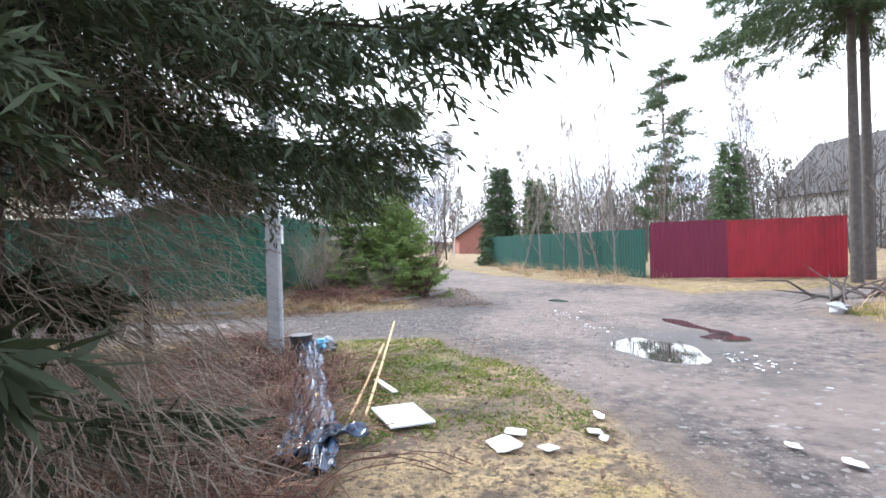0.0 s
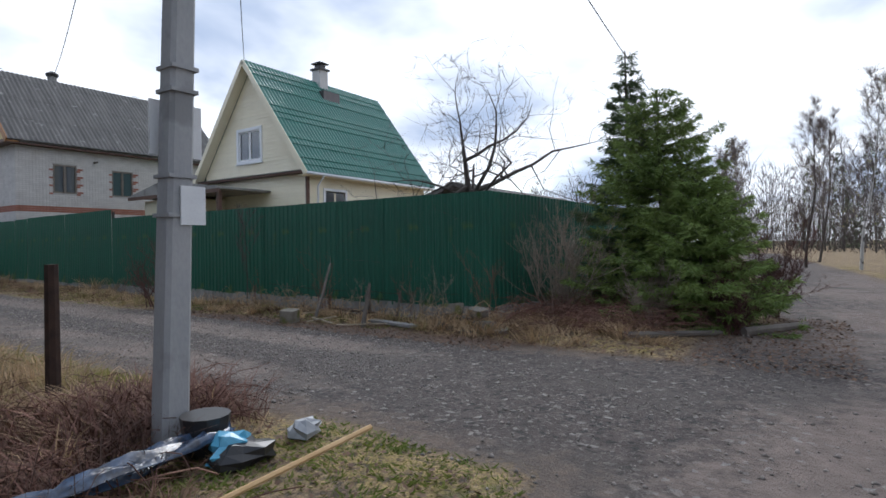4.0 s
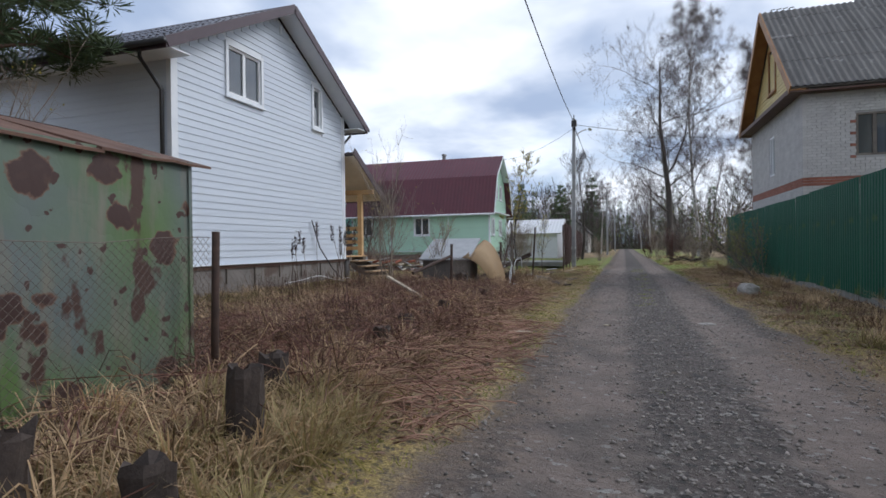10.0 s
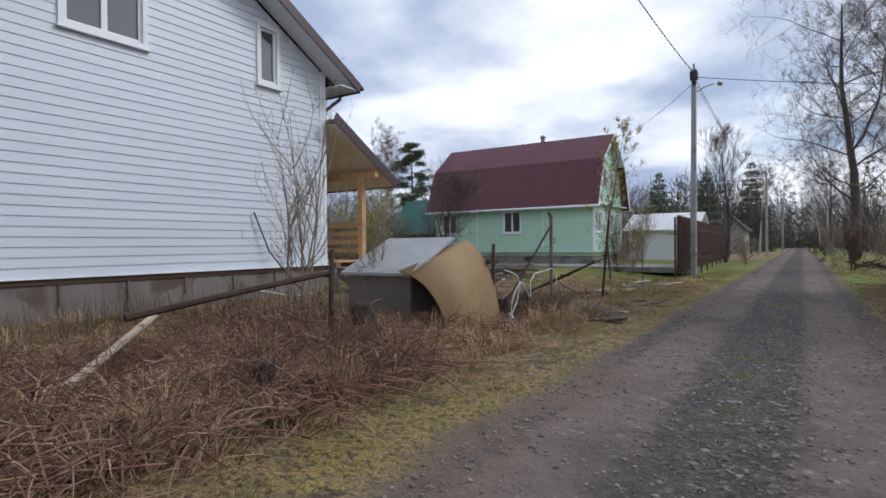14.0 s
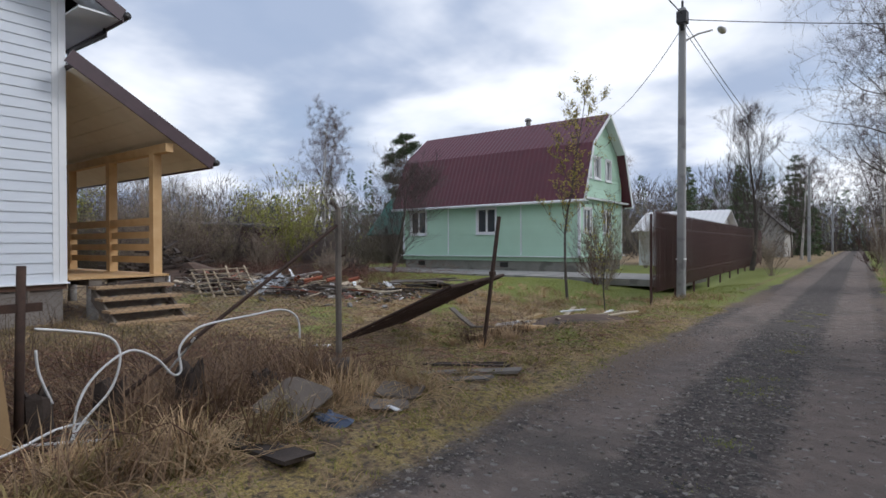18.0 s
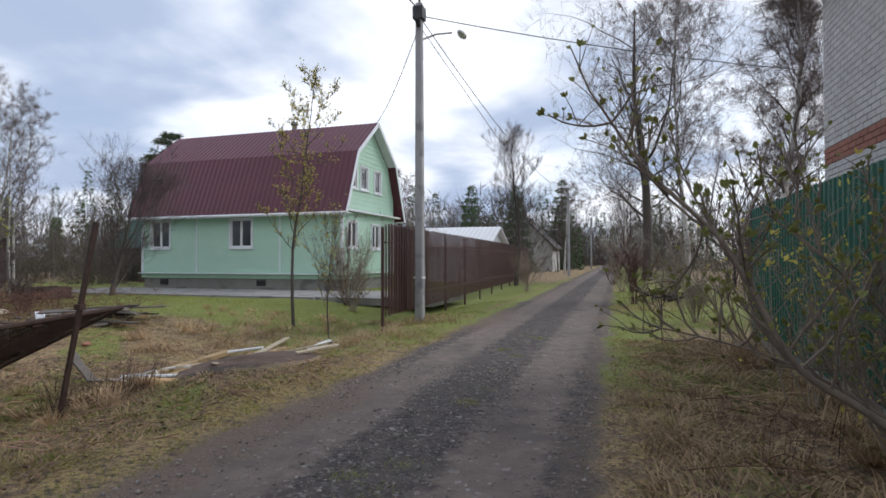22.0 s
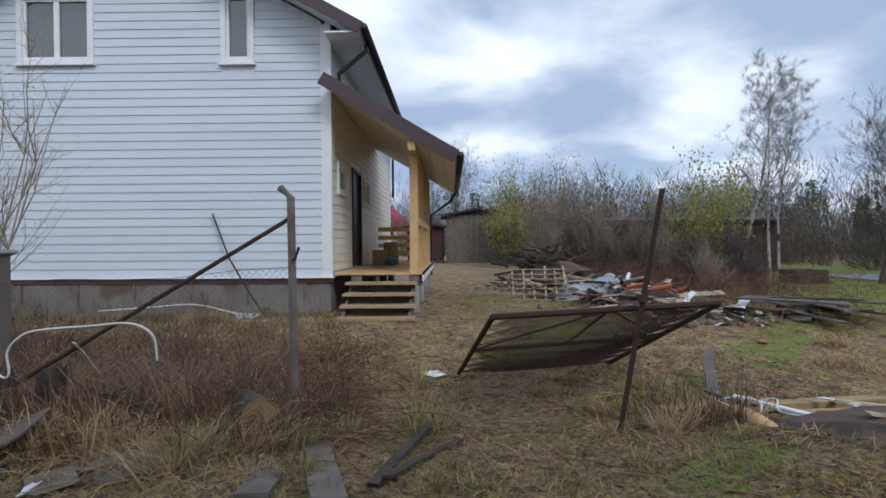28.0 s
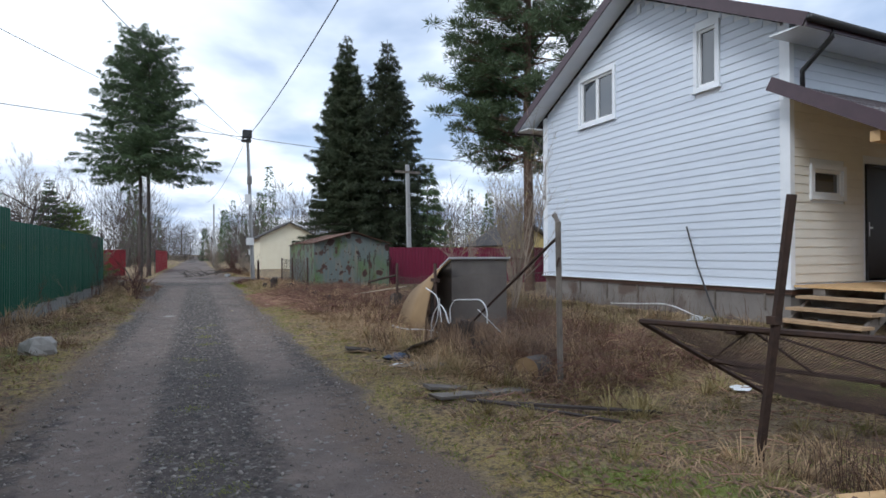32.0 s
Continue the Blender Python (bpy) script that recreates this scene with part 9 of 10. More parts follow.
# the old chest and the curved board leaning on it
M_CHEST = mat("dull_grey_steel", (0.15, 0.135, 0.125), (0.10, 0.088, 0.082), rough=0.75, scale=3, fine=40, bump=0.1)
M_LID = mat("scuffed_pale_lid", (0.42, 0.43, 0.44), (0.30, 0.31, 0.33), rough=0.5, scale=4, fine=40, bump=0.08)
M_TAN = mat("tan_hardboard", (0.31, 0.205, 0.103), (0.25, 0.16, 0.078), rough=0.7, scale=3, fine=90, bump=0.15)
ch = thing("iron_chest", "old grey steel chest with a sloping pale lid", "chest")
part("body", Build().prism([(19.22, -0.25), (20.25, -0.25), (20.25, 1.36), (19.22, 0.88)], "x", 5.72, 6.90), M_CHEST, ch)
part("lid", Build().prism([(19.10, 0.85), (20.30, 1.375), (20.30, 1.41), (19.10, 0.89)], "x", 5.66, 6.98), M_LID, ch)
part("rim", Build().box(5.6, 19.25, 0.55, 6.9, 19.30, 0.62), M_CHEST, ch)
bm = Build()
rows = 14
for i in range(rows + 1):
    t = i / rows
    a = math.radians(90 * t)
    for y, xt, zt, bulge in ((19.05, 6.82, 0.93, 0.75), (20.52, 7.03, 1.38, 0.75)):
        across = bulge * math.sin(a) ** 0.8 + (1 - bulge) * t
        down = bulge * math.cos(a) ** 0.9 + (1 - bulge) * (1 - t)
        bm.v.append((xt + ((7.58 if y < 20 else 7.62) - xt) * across, y + 0.12 * t, zt * down + gz(7.5, y) * t - 0.02))
for i in range(rows):
    q = 2 * i
    bm.f.append((q, q + 1, q + 3, q + 2))
cb = solid("hardboard_sheet", bm, M_TAN, "bowed tan hardboard sheet leaning on the chest", "board", smooth=True)
sol = cb.modifiers.new("thick", "SOLIDIFY")
sol.thickness = 0.012


M_LATH = mat("dull_pale_boards", (0.52, 0.44, 0.33), (0.36, 0.30, 0.22), rough=0.8, scale=4, fine=60, bump=0.15, rand=0.2, c=(0.16, 0.13, 0.10), c_at=0.62, c_scale=5)


def stump(x, y, h, r, seed):
    rng = random.Random(seed)
    z = gz(x, y)
    s = thing("stump", "short dark rotten fence stump in dry grass", "stump", "rotten fence stumps")
    bm = Build()
    n = 13
    levels = (-0.15, 0.02, h * 0.3, h * 0.6, h * 0.85, h)
    jag = [rng.uniform(-0.30, 0.04) * h * (1 if rng.random() < 0.5 else 0.25) for _ in range(n)]
    ridge = [rng.uniform(0.82, 1.12) for _ in range(n)]
    lean = (rng.gauss(0, 0.05), rng.gauss(0, 0.05))
    for zz in levels:
        for k in range(n):
            a = 2 * math.pi * k / n
            rr = r * ridge[k] * rng.uniform(0.86, 1.10) * (1.12 if zz < 0.1 else 1 if zz < h * 0.9 else 0.93)
            bm.v.append((x + math.cos(a) * rr + lean[0] * zz, y + math.sin(a) * rr + lean[1] * zz, z + zz + (jag[k] if zz == h else 0)))
    for j in range(5):
        for k in range(n):
            bm.f.append((j * n + k, j * n + (k + 1) % n, (j + 1) * n + (k + 1) % n, (j + 1) * n + k))
    part("trunk", bm, M_DARKWOOD, s)
    c = Build()
    c.v = [v for v in bm.v[-n:]] + [(x + lean[0] * h, y + lean[1] * h, z + h * 0.80)]
    c.f = [(k, (k + 1) % n, n) for k in range(n)]
    part("cut_top", c, M_DARKWOOD, s)


for k, (x, y, h, r) in enumerate(((8.42, 7.2, 0.5, 0.12), (8.63, 8.38, 0.5, 0.10), (8.82, 7.55, 0.3, 0.10), (8.2, 11.2, 0.24, 0.09), (8.1, 12.1, 0.26, 0.09), (8.1, 12.9, 0.24, 0.08), (8.1, 13.6, 0.22, 0.08), (8.2, 15.6, 0.3, 0.09), (7.2, 17.9, 0.5, 0.14), (7.3, 20.4, 0.62, 0.12), (7.35, 20.87, 0.64, 0.11), (7.2, 21.35, 0.6, 0.11), (7.4, 21.9, 0.6, 0.11), (7.55, 22.6, 0.5, 0.13), (8.17, 9.3, 0.4, 0.12))):
    stump(x, y, h, r, 300 + k)


def plank(a, b, w=0.12, t=0.03, material=None, name="plank", label="weathered grey plank lying on the grass", group="loose planks", roll=0.0):
    a, b = Vector(a), Vector(b)
    d = b - a
    m = look(a, b, roll)
    bm = Build()
    rng = random.Random(int(a.x * 100 + a.y * 10))
    n = 3
    for i in range(n + 1):
        k = i / n
        off = rng.gauss(0, 0.008)
        for sx, sy in ((-1, -1), (1, -1), (1, 1), (-1, 1)):
            bm.v.append(tuple(m @ Vector((sx * w / 2 * rng.uniform(0.94, 1.04) + off, sy * t / 2, -k * d.length + (rng.uniform(-0.02, 0.02) if i in (0, n) else 0)))))
    for i in range(n):
        for s in range(4):
            q = 4 * i
            bm.f.append((q + s, q + (s + 1) % 4, q + 4 + (s + 1) % 4, q + 4 + s))
    bm.f += [(3, 2, 1, 0), (4 * n, 4 * n + 1, 4 * n + 2, 4 * n + 3)]
    return solid(name, bm, material or M_OLDWOOD, label, "plank", group)


G = lambda x, y, dz=0.02: (x, y, gz(x, y) + dz)
plank(G(7.75, 24.05, 0.04), G(9.03, 24.22, 0.04), 0.19)
plank(G(7.87, 24.28, 0.05), G(9.14, 24.66, 0.05), 0.19)
plank(G(8.88, 24.85, 0.03), G(6.74, 25.14, 0.03), 0.07, 0.025, M_DARKWOOD, label="long dark thin plank on the yard")
plank(G(8.80, 24.92, 0.045), G(7.49, 25.38, 0.03), 0.06, 0.02, M_DARKWOOD, label="dark thin plank on the yard")
plank(G(8.22, 21.80, 0.09), G(9.25, 21.66, 0.07), 0.22, 0.03, M_DARKWOOD, label="dark rotten board in the verge")
plank(G(6.2, 15.9, 0.45), G(7.4, 14.6, 0.1), 0.06, 0.03, M_LATH, label="pale lath stuck in the brambles")
M_BEAM = mat("yellowed_sawn_pine", (0.40, 0.29, 0.15), (0.27, 0.185, 0.09), rough=0.8, scale=4, fine=60, bump=0.15, rand=0.15, c=(0.14, 0.10, 0.06), c_at=0.62, c_scale=4)
plank(G(6.77, 27.28, 0.05), G(6.33, 30.67, 0.09), 0.15, 0.06, M_BEAM, label="long yellowed sawn pine beam on the grass")
plank(G(7.14, 28.35, 0.05), G(6.84, 29.56, 0.08), 0.15, 0.09, M_BEAM, label="short yellowed pine beam beside the long one")
plank(G(6.80, 28.90, 0.17), G(7.14, 30.20, 0.12), 0.05, 0.025, M_LATH, label="pale pine lath laid across the beam")
plank(G(6.86, 27.92, 0.20), G(7.33, 28.39, 0.06), 0.07, 0.02, M_PLASTICW, label="white plastic window strip leaning on the beam")
plank(G(6.46, 28.98, 0.10), G(6.92, 29.03, 0.16), 0.08, 0.02, M_PLASTICW, label="short white plastic offcut across the beam")
plank(G(7.59, 28.98, 0.25), G(7.95, 29.28, 0.24), 0.09, 0.02, M_PLASTICW, label="white plastic strip on the soil heap")
plank(G(6.3, 27.95, 0.10), G(6.98, 28.03, 0.12), 0.09, 0.025, M_OLDWOOD)
plank(G(7.25, 29.75, 0.12), G(6.9, 31.4, 0.08), 0.11, 0.03, M_BEAM, label="yellowed pine board on the grass")
plank(G(6.95, 30.4, 0.12), G(6.4, 32.3, 0.10), 0.10, 0.025, M_LATH, label="pale pine board on the grass")
plank(G(7.5, 31.3, 0.08), G(7.3, 32.4, 0.08), 0.09, 0.025, M_PLASTICW, label="white painted board on the grass")
pl_ = thing("peeled_log", "short peeled orange log pointing at the lane", "log")
part("shaft", Build().tube([(7.33, 27.72, 0.02), (7.6, 27.70, 0.03), (7.93, 27.66, 0.05)], [0.055, 0.062, 0.06], 10), M_PINE, pl_, smooth=True)
for k_, line_ in enumerate(([(7.0, 27.62, 0.22), (7.25, 27.75, 0.12), (7.45, 27.9, 0.04)], [(7.02, 27.95, 0.20), (7.2, 27.98, 0.16), (7.4, 27.86, 0.05)], [(6.95, 28.1, 0.16), (7.15, 28.14, 0.2), (7.3, 28.08, 0.1), (7.5, 28.16, 0.05)], [(6.9, 27.8, 0.18), (6.95, 28.0, 0.2), (7.1, 28.1, 0.12)])):
    solid("strap", Build().tube(bow([(a_, b_, gz(a_, b_) + c_) for a_, b_, c_ in line_]), 0.008, 5), M_PLASTICW, "twisted white plastic strap beside the beam", "strap", "white straps", smooth=True)
plank(G(6.3, 28.0, 0.08), G(5.6, 28.25, 0.3), 0.11, 0.03, M_OLDWOOD)
for a_, b_, w_ in (((7.75, 28.5), (7.45, 29.3), 0.07), ((7.9, 29.2), (7.4, 30.5), 0.09), ((8.25, 29.7), (8.55, 30.4), 0.09), ((7.2, 31.0), (8.0, 31.3), 0.06), ((7.7, 30.2), (8.3, 30.5), 0.08)):
    plank(G(*a_, 0.08), G(*b_, 0.10), w_, 0.025, M_LATH, label="pale sawn board thrown on dark soil", group="boards beside the lane")
rngc = random.Random(77)
M_TERRACOTTA = mat("terracotta", (0.36, 0.14, 0.09), (0.28, 0.10, 0.065), rough=0.85, scale=5, bump=0.15, rand=0.2)
for k in range(17):
    x, y, ln, a = rngc.uniform(1.7, 2.5), rngc.uniform(30.5, 32.0), rngc.uniform(0.7, 1.4), rngc.uniform(-0.3, 1.1)
    z = gz(x, y) + 0.04 + 0.035 * (k // 2)
    plank((x, y, z), (x + ln * math.cos(a), y + ln * math.sin(a), z + rngc.uniform(-0.05, 0.10)), rngc.uniform(0.14, 0.24), 0.028, rngc.choice((M_OLDWOOD, M_OLDWOOD, M_DARKWOOD)), label="dark weathered plank in a low stack", group="stacked dark planks", roll=rngc.uniform(-14, 14))
for k in range(120):
    x, y = rngc.uniform(-3.6, 2.4), 0
    y = 28.9 + 0.32 * (x + 0.6) + rngc.gauss(0, 0.65)
    hgt = 0.42 * math.exp(-((x + 0.9) / 2.2) ** 2) * rngc.random()
    a = rngc.uniform(0, 6.28)
    ln = rngc.uniform(0.25, 1.2)
    m_ = rngc.choice((M_LATH, M_LATH, M_OLDWOOD, M_OLDWOOD, M_DARKWOOD, M_LATH, M_PLASTICW, M_OLDWOOD, M_REDBARN, M_TERRACOTTA))
    plank(G(x, y, 0.04 + hgt), (x + math.cos(a) * ln, y + math.sin(a) * ln, gz(x, y) + hgt + rngc.uniform(0.0, 0.3)), rngc.uniform(0.05, 0.18), 0.022, m_, label="broken board in the builders' rubbish", group="rubbish boards", roll=rngc.uniform(-25, 25))


def scraps():
    """Small torn packaging, splinters and crumbs strewn over the rubbish."""
    nrg = np.random.default_rng(61)
    for name, label, material, n, s0, s1 in (("torn_packaging", "white and grey torn packaging strewn over the rubbish", M_PLASTICW, 120, 0.02, 0.09), ("splinters", "brown splinters and rotten crumbs over the rubbish", M_OLDWOOD, 900, 0.03, 0.16), ("tile_shards", "orange-red broken tile shards in the rubbish", M_TERRACOTTA, 130, 0.03, 0.10)):
        x = nrg.uniform(-5.0, 3.2, n)
        y = 28.8 + 0.3 * (x + 0.6) + nrg.normal(0, 0.75, n)
        z = height(x, y) + 0.02 + 0.45 * np.exp(-(((x + 1.5) / 2.4) ** 2)) * nrg.random(n)
        o = np.array([[1, 0.3, 0], [-0.2, 0.6, 0.2], [-1, -0.2, 0], [0.3, -0.6, -0.15], [0, 0, 0.22], [0, 0, -0.2]])
        v = o[None] * (nrg.uniform(s0, s1, n)[:, None, None] * nrg.uniform(0.4, 1.3, (n, 6, 1)))
        a = nrg.uniform(0, 6.283, n)
        c, s = np.cos(a)[:, None], np.sin(a)[:, None]
        v = np.stack([v[:, :, 0] * c - v[:, :, 1] * s, v[:, :, 0] * s + v[:, :, 1] * c, v[:, :, 2] + nrg.normal(0, 0.25, (n, 1)) * v[:, :, 0]], -1) + np.stack([x, y, z], 1)[:, None]
        t = np.array([[0, 1, 4], [1, 2, 4], [2, 3, 4], [3, 0, 4], [1, 0, 5], [2, 1, 5], [3, 2, 5], [0, 3, 5]])
        stuff(name, np_mesh(name, v.reshape(-1, 3), (np.arange(n)[:, None, None] * 6 + t[None]).reshape(-1, 3), material), label, "rubbish")


scraps()


def heap(name, label, c, r, material, seed, category="heap"):
    return solid(name, Build().lump(c, r, seed, 0.28, 7, 14), material, label, category)


M_SOIL = mat("dark_soil", (0.125, 0.080, 0.060), (0.062, 0.041, 0.032), rough=0.95, scale=6, fine=50, bump=0.5)
heap("rubble_mound", "mound of grey-brown rubble and rotten wood", (-6.0, 28.6, 0.0), (1.9, 1.3, 0.8), M_SOIL, 2)
heap("rubble_mound", "low mound of broken boards and rubble", (-0.6, 29.3, -0.1), (2.2, 1.2, 0.4), M_SOIL, 3)
solid("soil_mound", Build().lump((8.0, 29.0, -0.05), (0.85, 1.35, 0.15), 6, 0.07, 18, 40), M_SOIL, "low mound of dug dark soil beside the lane", "mound", smooth=True)
heap("rubble_mound", "low mound of dark soil and splinters", (-3.2, 28.6, -0.1), (1.7, 1.0, 0.4), M_SOIL, 4)
M_FILM = bpy.data.materials.new("clear_plastic_film")
M_FILM.use_nodes = True
_p = M_FILM.node_tree.nodes["Principled BSDF"]
_p.inputs["Base Color"].default_value = (0.36, 0.39, 0.43, 1)
_p.inputs["Roughness"].default_value = 0.22
_p.inputs["Transmission Weight"].default_value = 0.12
def crumple(bm, seed, deep=0.035):
    """Push a smooth lump into sharp random creases."""
    rng = random.Random(seed)
    cuts = [(Vector((rng.gauss(0, 1), rng.gauss(0, 1), rng.gauss(0, 1))).normalized() * rng.uniform(9, 24), rng.uniform(0, 6.28)) for _ in range(7)]
    out = []
    for p in bm.v:
        p = Vector(p)
        f = sum(abs(math.sin(p.dot(w) + h)) for w, h in cuts) / 7 - 0.6
        out.append(tuple(p + Vector((0.6, 0.2, 0.8)) * deep * 2.4 * f))
    bm.v = out
    return bm


bag = thing("plastic_sack", "large crumpled clear plastic sack on the rubbish", "sack")
for k, (x, y, z, a, b, c) in enumerate(((-0.7, 28.3, 0.24, 0.36, 0.60, 0.27), (-1.0, 28.95, 0.32, 0.38, 0.46, 0.32), (-1.0, 29.0, 0.60, 0.12, 0.16, 0.12), (-0.55, 27.95, 0.15, 0.3, 0.35, 0.17))):
    part("fold", crumple(Build().lump((x, y, z), (a, b, c), 20 + k, 0.06, 22, 34), 90 + k), M_FILM, bag, smooth=True)
for k in range(120):
    x, y = rngc.gauss(-6.0, 1.0), rngc.gauss(28.5, 0.7)
    hgt = max(0.0, 1.4 - 0.45 * abs(x + 6.1) - 0.5 * abs(y - 28.4))
    a, e = rngc.uniform(0, 6.28), rngc.uniform(-0.1, 0.7)
    ln = rngc.uniform(0.3, 0.8)
    z = gz(x, y) + hgt * rngc.uniform(0.4, 0.95)
    beam_ = beam(Build(), (x, y, z), (x + math.cos(a) * ln, y + math.sin(a) * ln, z + e * ln * 0.5), rngc.uniform(0.05, 0.13), rngc.uniform(0.03, 0.09))
    solid("rotten_beam", beam_, M_DARKWOOD, "dark rotten beam on the rubbish heap", "beam", "rotten beams")
pal = thing("slat_panel", "pale wooden lattice panel leaning on the rubbish heap", "panel")
pal_o, pal_u, pal_v = Vector((-0.85, 26.7, gz(-0.85, 26.7) - 0.04)), Vector((0.50, 0.86, 0.03)).normalized(), Vector((-0.60, 0.03, 0.72)).normalized()
for k in range(7):
    a_ = pal_o + pal_v * (0.04 + 0.145 * k) + pal_u * rngc.uniform(-0.06, 0.02)
    part("slat", beam(Build(), a_, a_ + pal_u * rngc.uniform(1.36, 1.5) + pal_v * rngc.gauss(0, 0.025), 0.05, 0.02), M_LATH, pal)
for k in range(6):
    a_ = pal_o + pal_u * (0.05 + 0.26 * k) + Vector((-0.03, 0.03, -0.02)) - pal_v * rngc.uniform(0.0, 0.08)
    part("crosspiece", beam(Build(), a_, a_ + pal_v * rngc.uniform(0.92, 1.08) + pal_u * rngc.gauss(0, 0.03), 0.045, 0.025), M_LATH, pal)
M_PIPE = mat("orange_red_plastic", (0.42, 0.12, 0.055), (0.33, 0.09, 0.045), rough=0.5, scale=5, bump=0.08, rand=0.2)
for x_, y_, a_, ln_ in ((0.1, 29.1, 0.4, 0.55), (0.65, 29.4, 1.2, 0.4), (-0.4, 29.2, -0.5, 0.45), (1.15, 29.75, 0.1, 0.35)):
    pipe_ = thing("ribbed_pipe", "broken orange-red ribbed plastic pipe on the rubbish", "pipe", "ribbed pipes on the rubbish")
    n_ = int(ln_ / 0.02)
    line_ = [(x_ + math.cos(a_) * 0.02 * i, y_ + math.sin(a_) * 0.02 * i, gz(x_, y_) + 0.36 + 0.004 * i) for i in range(n_)]
    part("shaft", Build().tube(line_, [0.055 if i % 2 else 0.046 for i in range(n_)], 10, False), M_PIPE, pipe_)
for k in range(26):
    x, y = rngc.uniform(-2.5, 4.5), rngc.uniform(27.8, 30.4)
    solid("rubble", Build().lump(G(x, y, 0.03), (rngc.uniform(0.05, 0.16), rngc.uniform(0.05, 0.16), rngc.uniform(0.03, 0.08)), k, 0.35, 4, 6), rngc.choice((M_PLASTICW, M_CONC, M_REDBRICK, M_STONE)), "piece of rubble and torn packaging", "rubble", "rubble by the heap")

def wheelbarrow(x, y, turn):
    w = thing("wheelbarrow", "dull teal metal wheelbarrow among the rubbish", "wheelbarrow")
    m = pose(x, y, gz(x, y), 0, 0, turn)
    tray = Build()
    lo, hi = [(-0.30, -0.2, 0.34), (0.28, -0.2, 0.34), (0.28, 0.2, 0.34), (-0.30, 0.2, 0.34)], [(-0.48, -0.33, 0.62), (0.46, -0.30, 0.56), (0.46, 0.30, 0.56), (-0.48, 0.33, 0.62)]
    tray.v = [tuple(m @ Vector(p)) for p in lo + hi + [(a * 0.96, b * 0.94, c + 0.012) for a, b, c in lo + hi]]
    for o in (0, 8):
        tray.f += [(o, o + 1, o + 2, o + 3)] + [(o + k, o + (k + 1) % 4, o + 4 + (k + 1) % 4, o + 4 + k) for k in range(4)]
    tray.f += [(4 + k, 4 + (k + 1) % 4, 12 + (k + 1) % 4, 12 + k) for k in range(4)]
    part("tray", tray, M_TEAL, w)
    for s in (-1, 1):
        part("shaft", Build().tube(bow([m @ Vector(p) for p in ((-0.62, 0.05 * s, 0.17), (-0.3, 0.18 * s, 0.31), (0.4, 0.24 * s, 0.36), (0.95, 0.27 * s, 0.62))], 4), 0.017, 6), M_TEAL, w)
        part("leg", Build().tube([m @ Vector((0.30, 0.22 * s, 0.36)), m @ Vector((0.36, 0.24 * s, 0.0))], 0.015, 6), M_TEAL, w)
    ring = [m @ Vector((-0.62 + 0.155 * math.cos(a), 0, 0.18 + 0.155 * math.sin(a))) for a in np.linspace(0, 2 * math.pi, 17)]
    wheel = part("wheel", Build().tube(ring, 0.034, 8), M_BLACK, w, "black rubber wheel", smooth=True)
    part("rim", Build().tube([m @ Vector((-0.62, -0.02, 0.18)), m @ Vector((-0.62, 0.02, 0.18))], 0.12, 12), M_TEAL, wheel)


M_TEAL = mat("dull_teal_paint", (0.12, 0.22, 0.23), (0.09, 0.16, 0.17), rough=0.5, scale=6, bump=0.1, c=(0.12, 0.08, 0.06), c_at=0.66, c_scale=4)
wheelbarrow(-12.4, 24.05, 62)
heap("rubble_mound", "low mound of brown brush and soil behind the porch", (-21.5, 20.6, -0.1), (3.0, 2.4, 0.75), M_SOIL, 7)
chair_ = thing("garden_chair", "green plastic garden chair standing on a mound", "chair")
cm_ = pose(-21.6, 20.4, 0.62, 0, 0, 25)
M_GREENPLASTIC = mat("green_plastic", (0.03, 0.27, 0.17), (0.025, 0.22, 0.14), rough=0.4, scale=4, bump=0.03)
part("seat", Build().box(-0.23, -0.22, 0.40, 0.23, 0.22, 0.43, cm_), M_GREENPLASTIC, chair_)
for k in range(5):
    part("back_slat", beam(Build(), cm_ @ Vector((-0.22, -0.18 + 0.09 * k, 0.43)), cm_ @ Vector((-0.34, -0.18 + 0.09 * k, 0.86)), 0.05, 0.02), M_GREENPLASTIC, chair_)
part("top_rail", beam(Build(), cm_ @ Vector((-0.345, -0.23, 0.88)), cm_ @ Vector((-0.345, 0.23, 0.88)), 0.03, 0.07), M_GREENPLASTIC, chair_)
for sx_ in (-0.2, 0.2):
    for sy_ in (-0.2, 0.2):
        part("leg", beam(Build(), cm_ @ Vector((sx_ * 1.15, sy_ * 1.1, -0.02)), cm_ @ Vector((sx_, sy_, 0.41)), 0.04, 0.03), M_GREENPLASTIC, chair_)
crate = thing("planter_crate", "low dark plank crate on the lawn", "crate")
for k in range(3):
    part("board", Build().box(-6.2, 36.0, 0.05 + 0.17 * k, -6.17, 36.9, 0.205 + 0.17 * k), M_DARKWOOD, crate)
    part("board", Build().box(-5.23, 36.0, 0.05 + 0.17 * k, -5.2, 36.9, 0.205 + 0.17 * k), M_DARKWOOD, crate)
    part("board", Build().box(-6.2, 35.97, 0.05 + 0.17 * k, -5.2, 36.0, 0.205 + 0.17 * k), M_DARKWOOD, crate)
    part("board", Build().box(-6.2, 36.9, 0.05 + 0.17 * k, -5.2, 36.93, 0.205 + 0.17 * k), M_DARKWOOD, crate)
part("soil", Build().box(-6.16, 36.01, 0.0, -5.24, 36.89, 0.48), M_SOIL, crate)
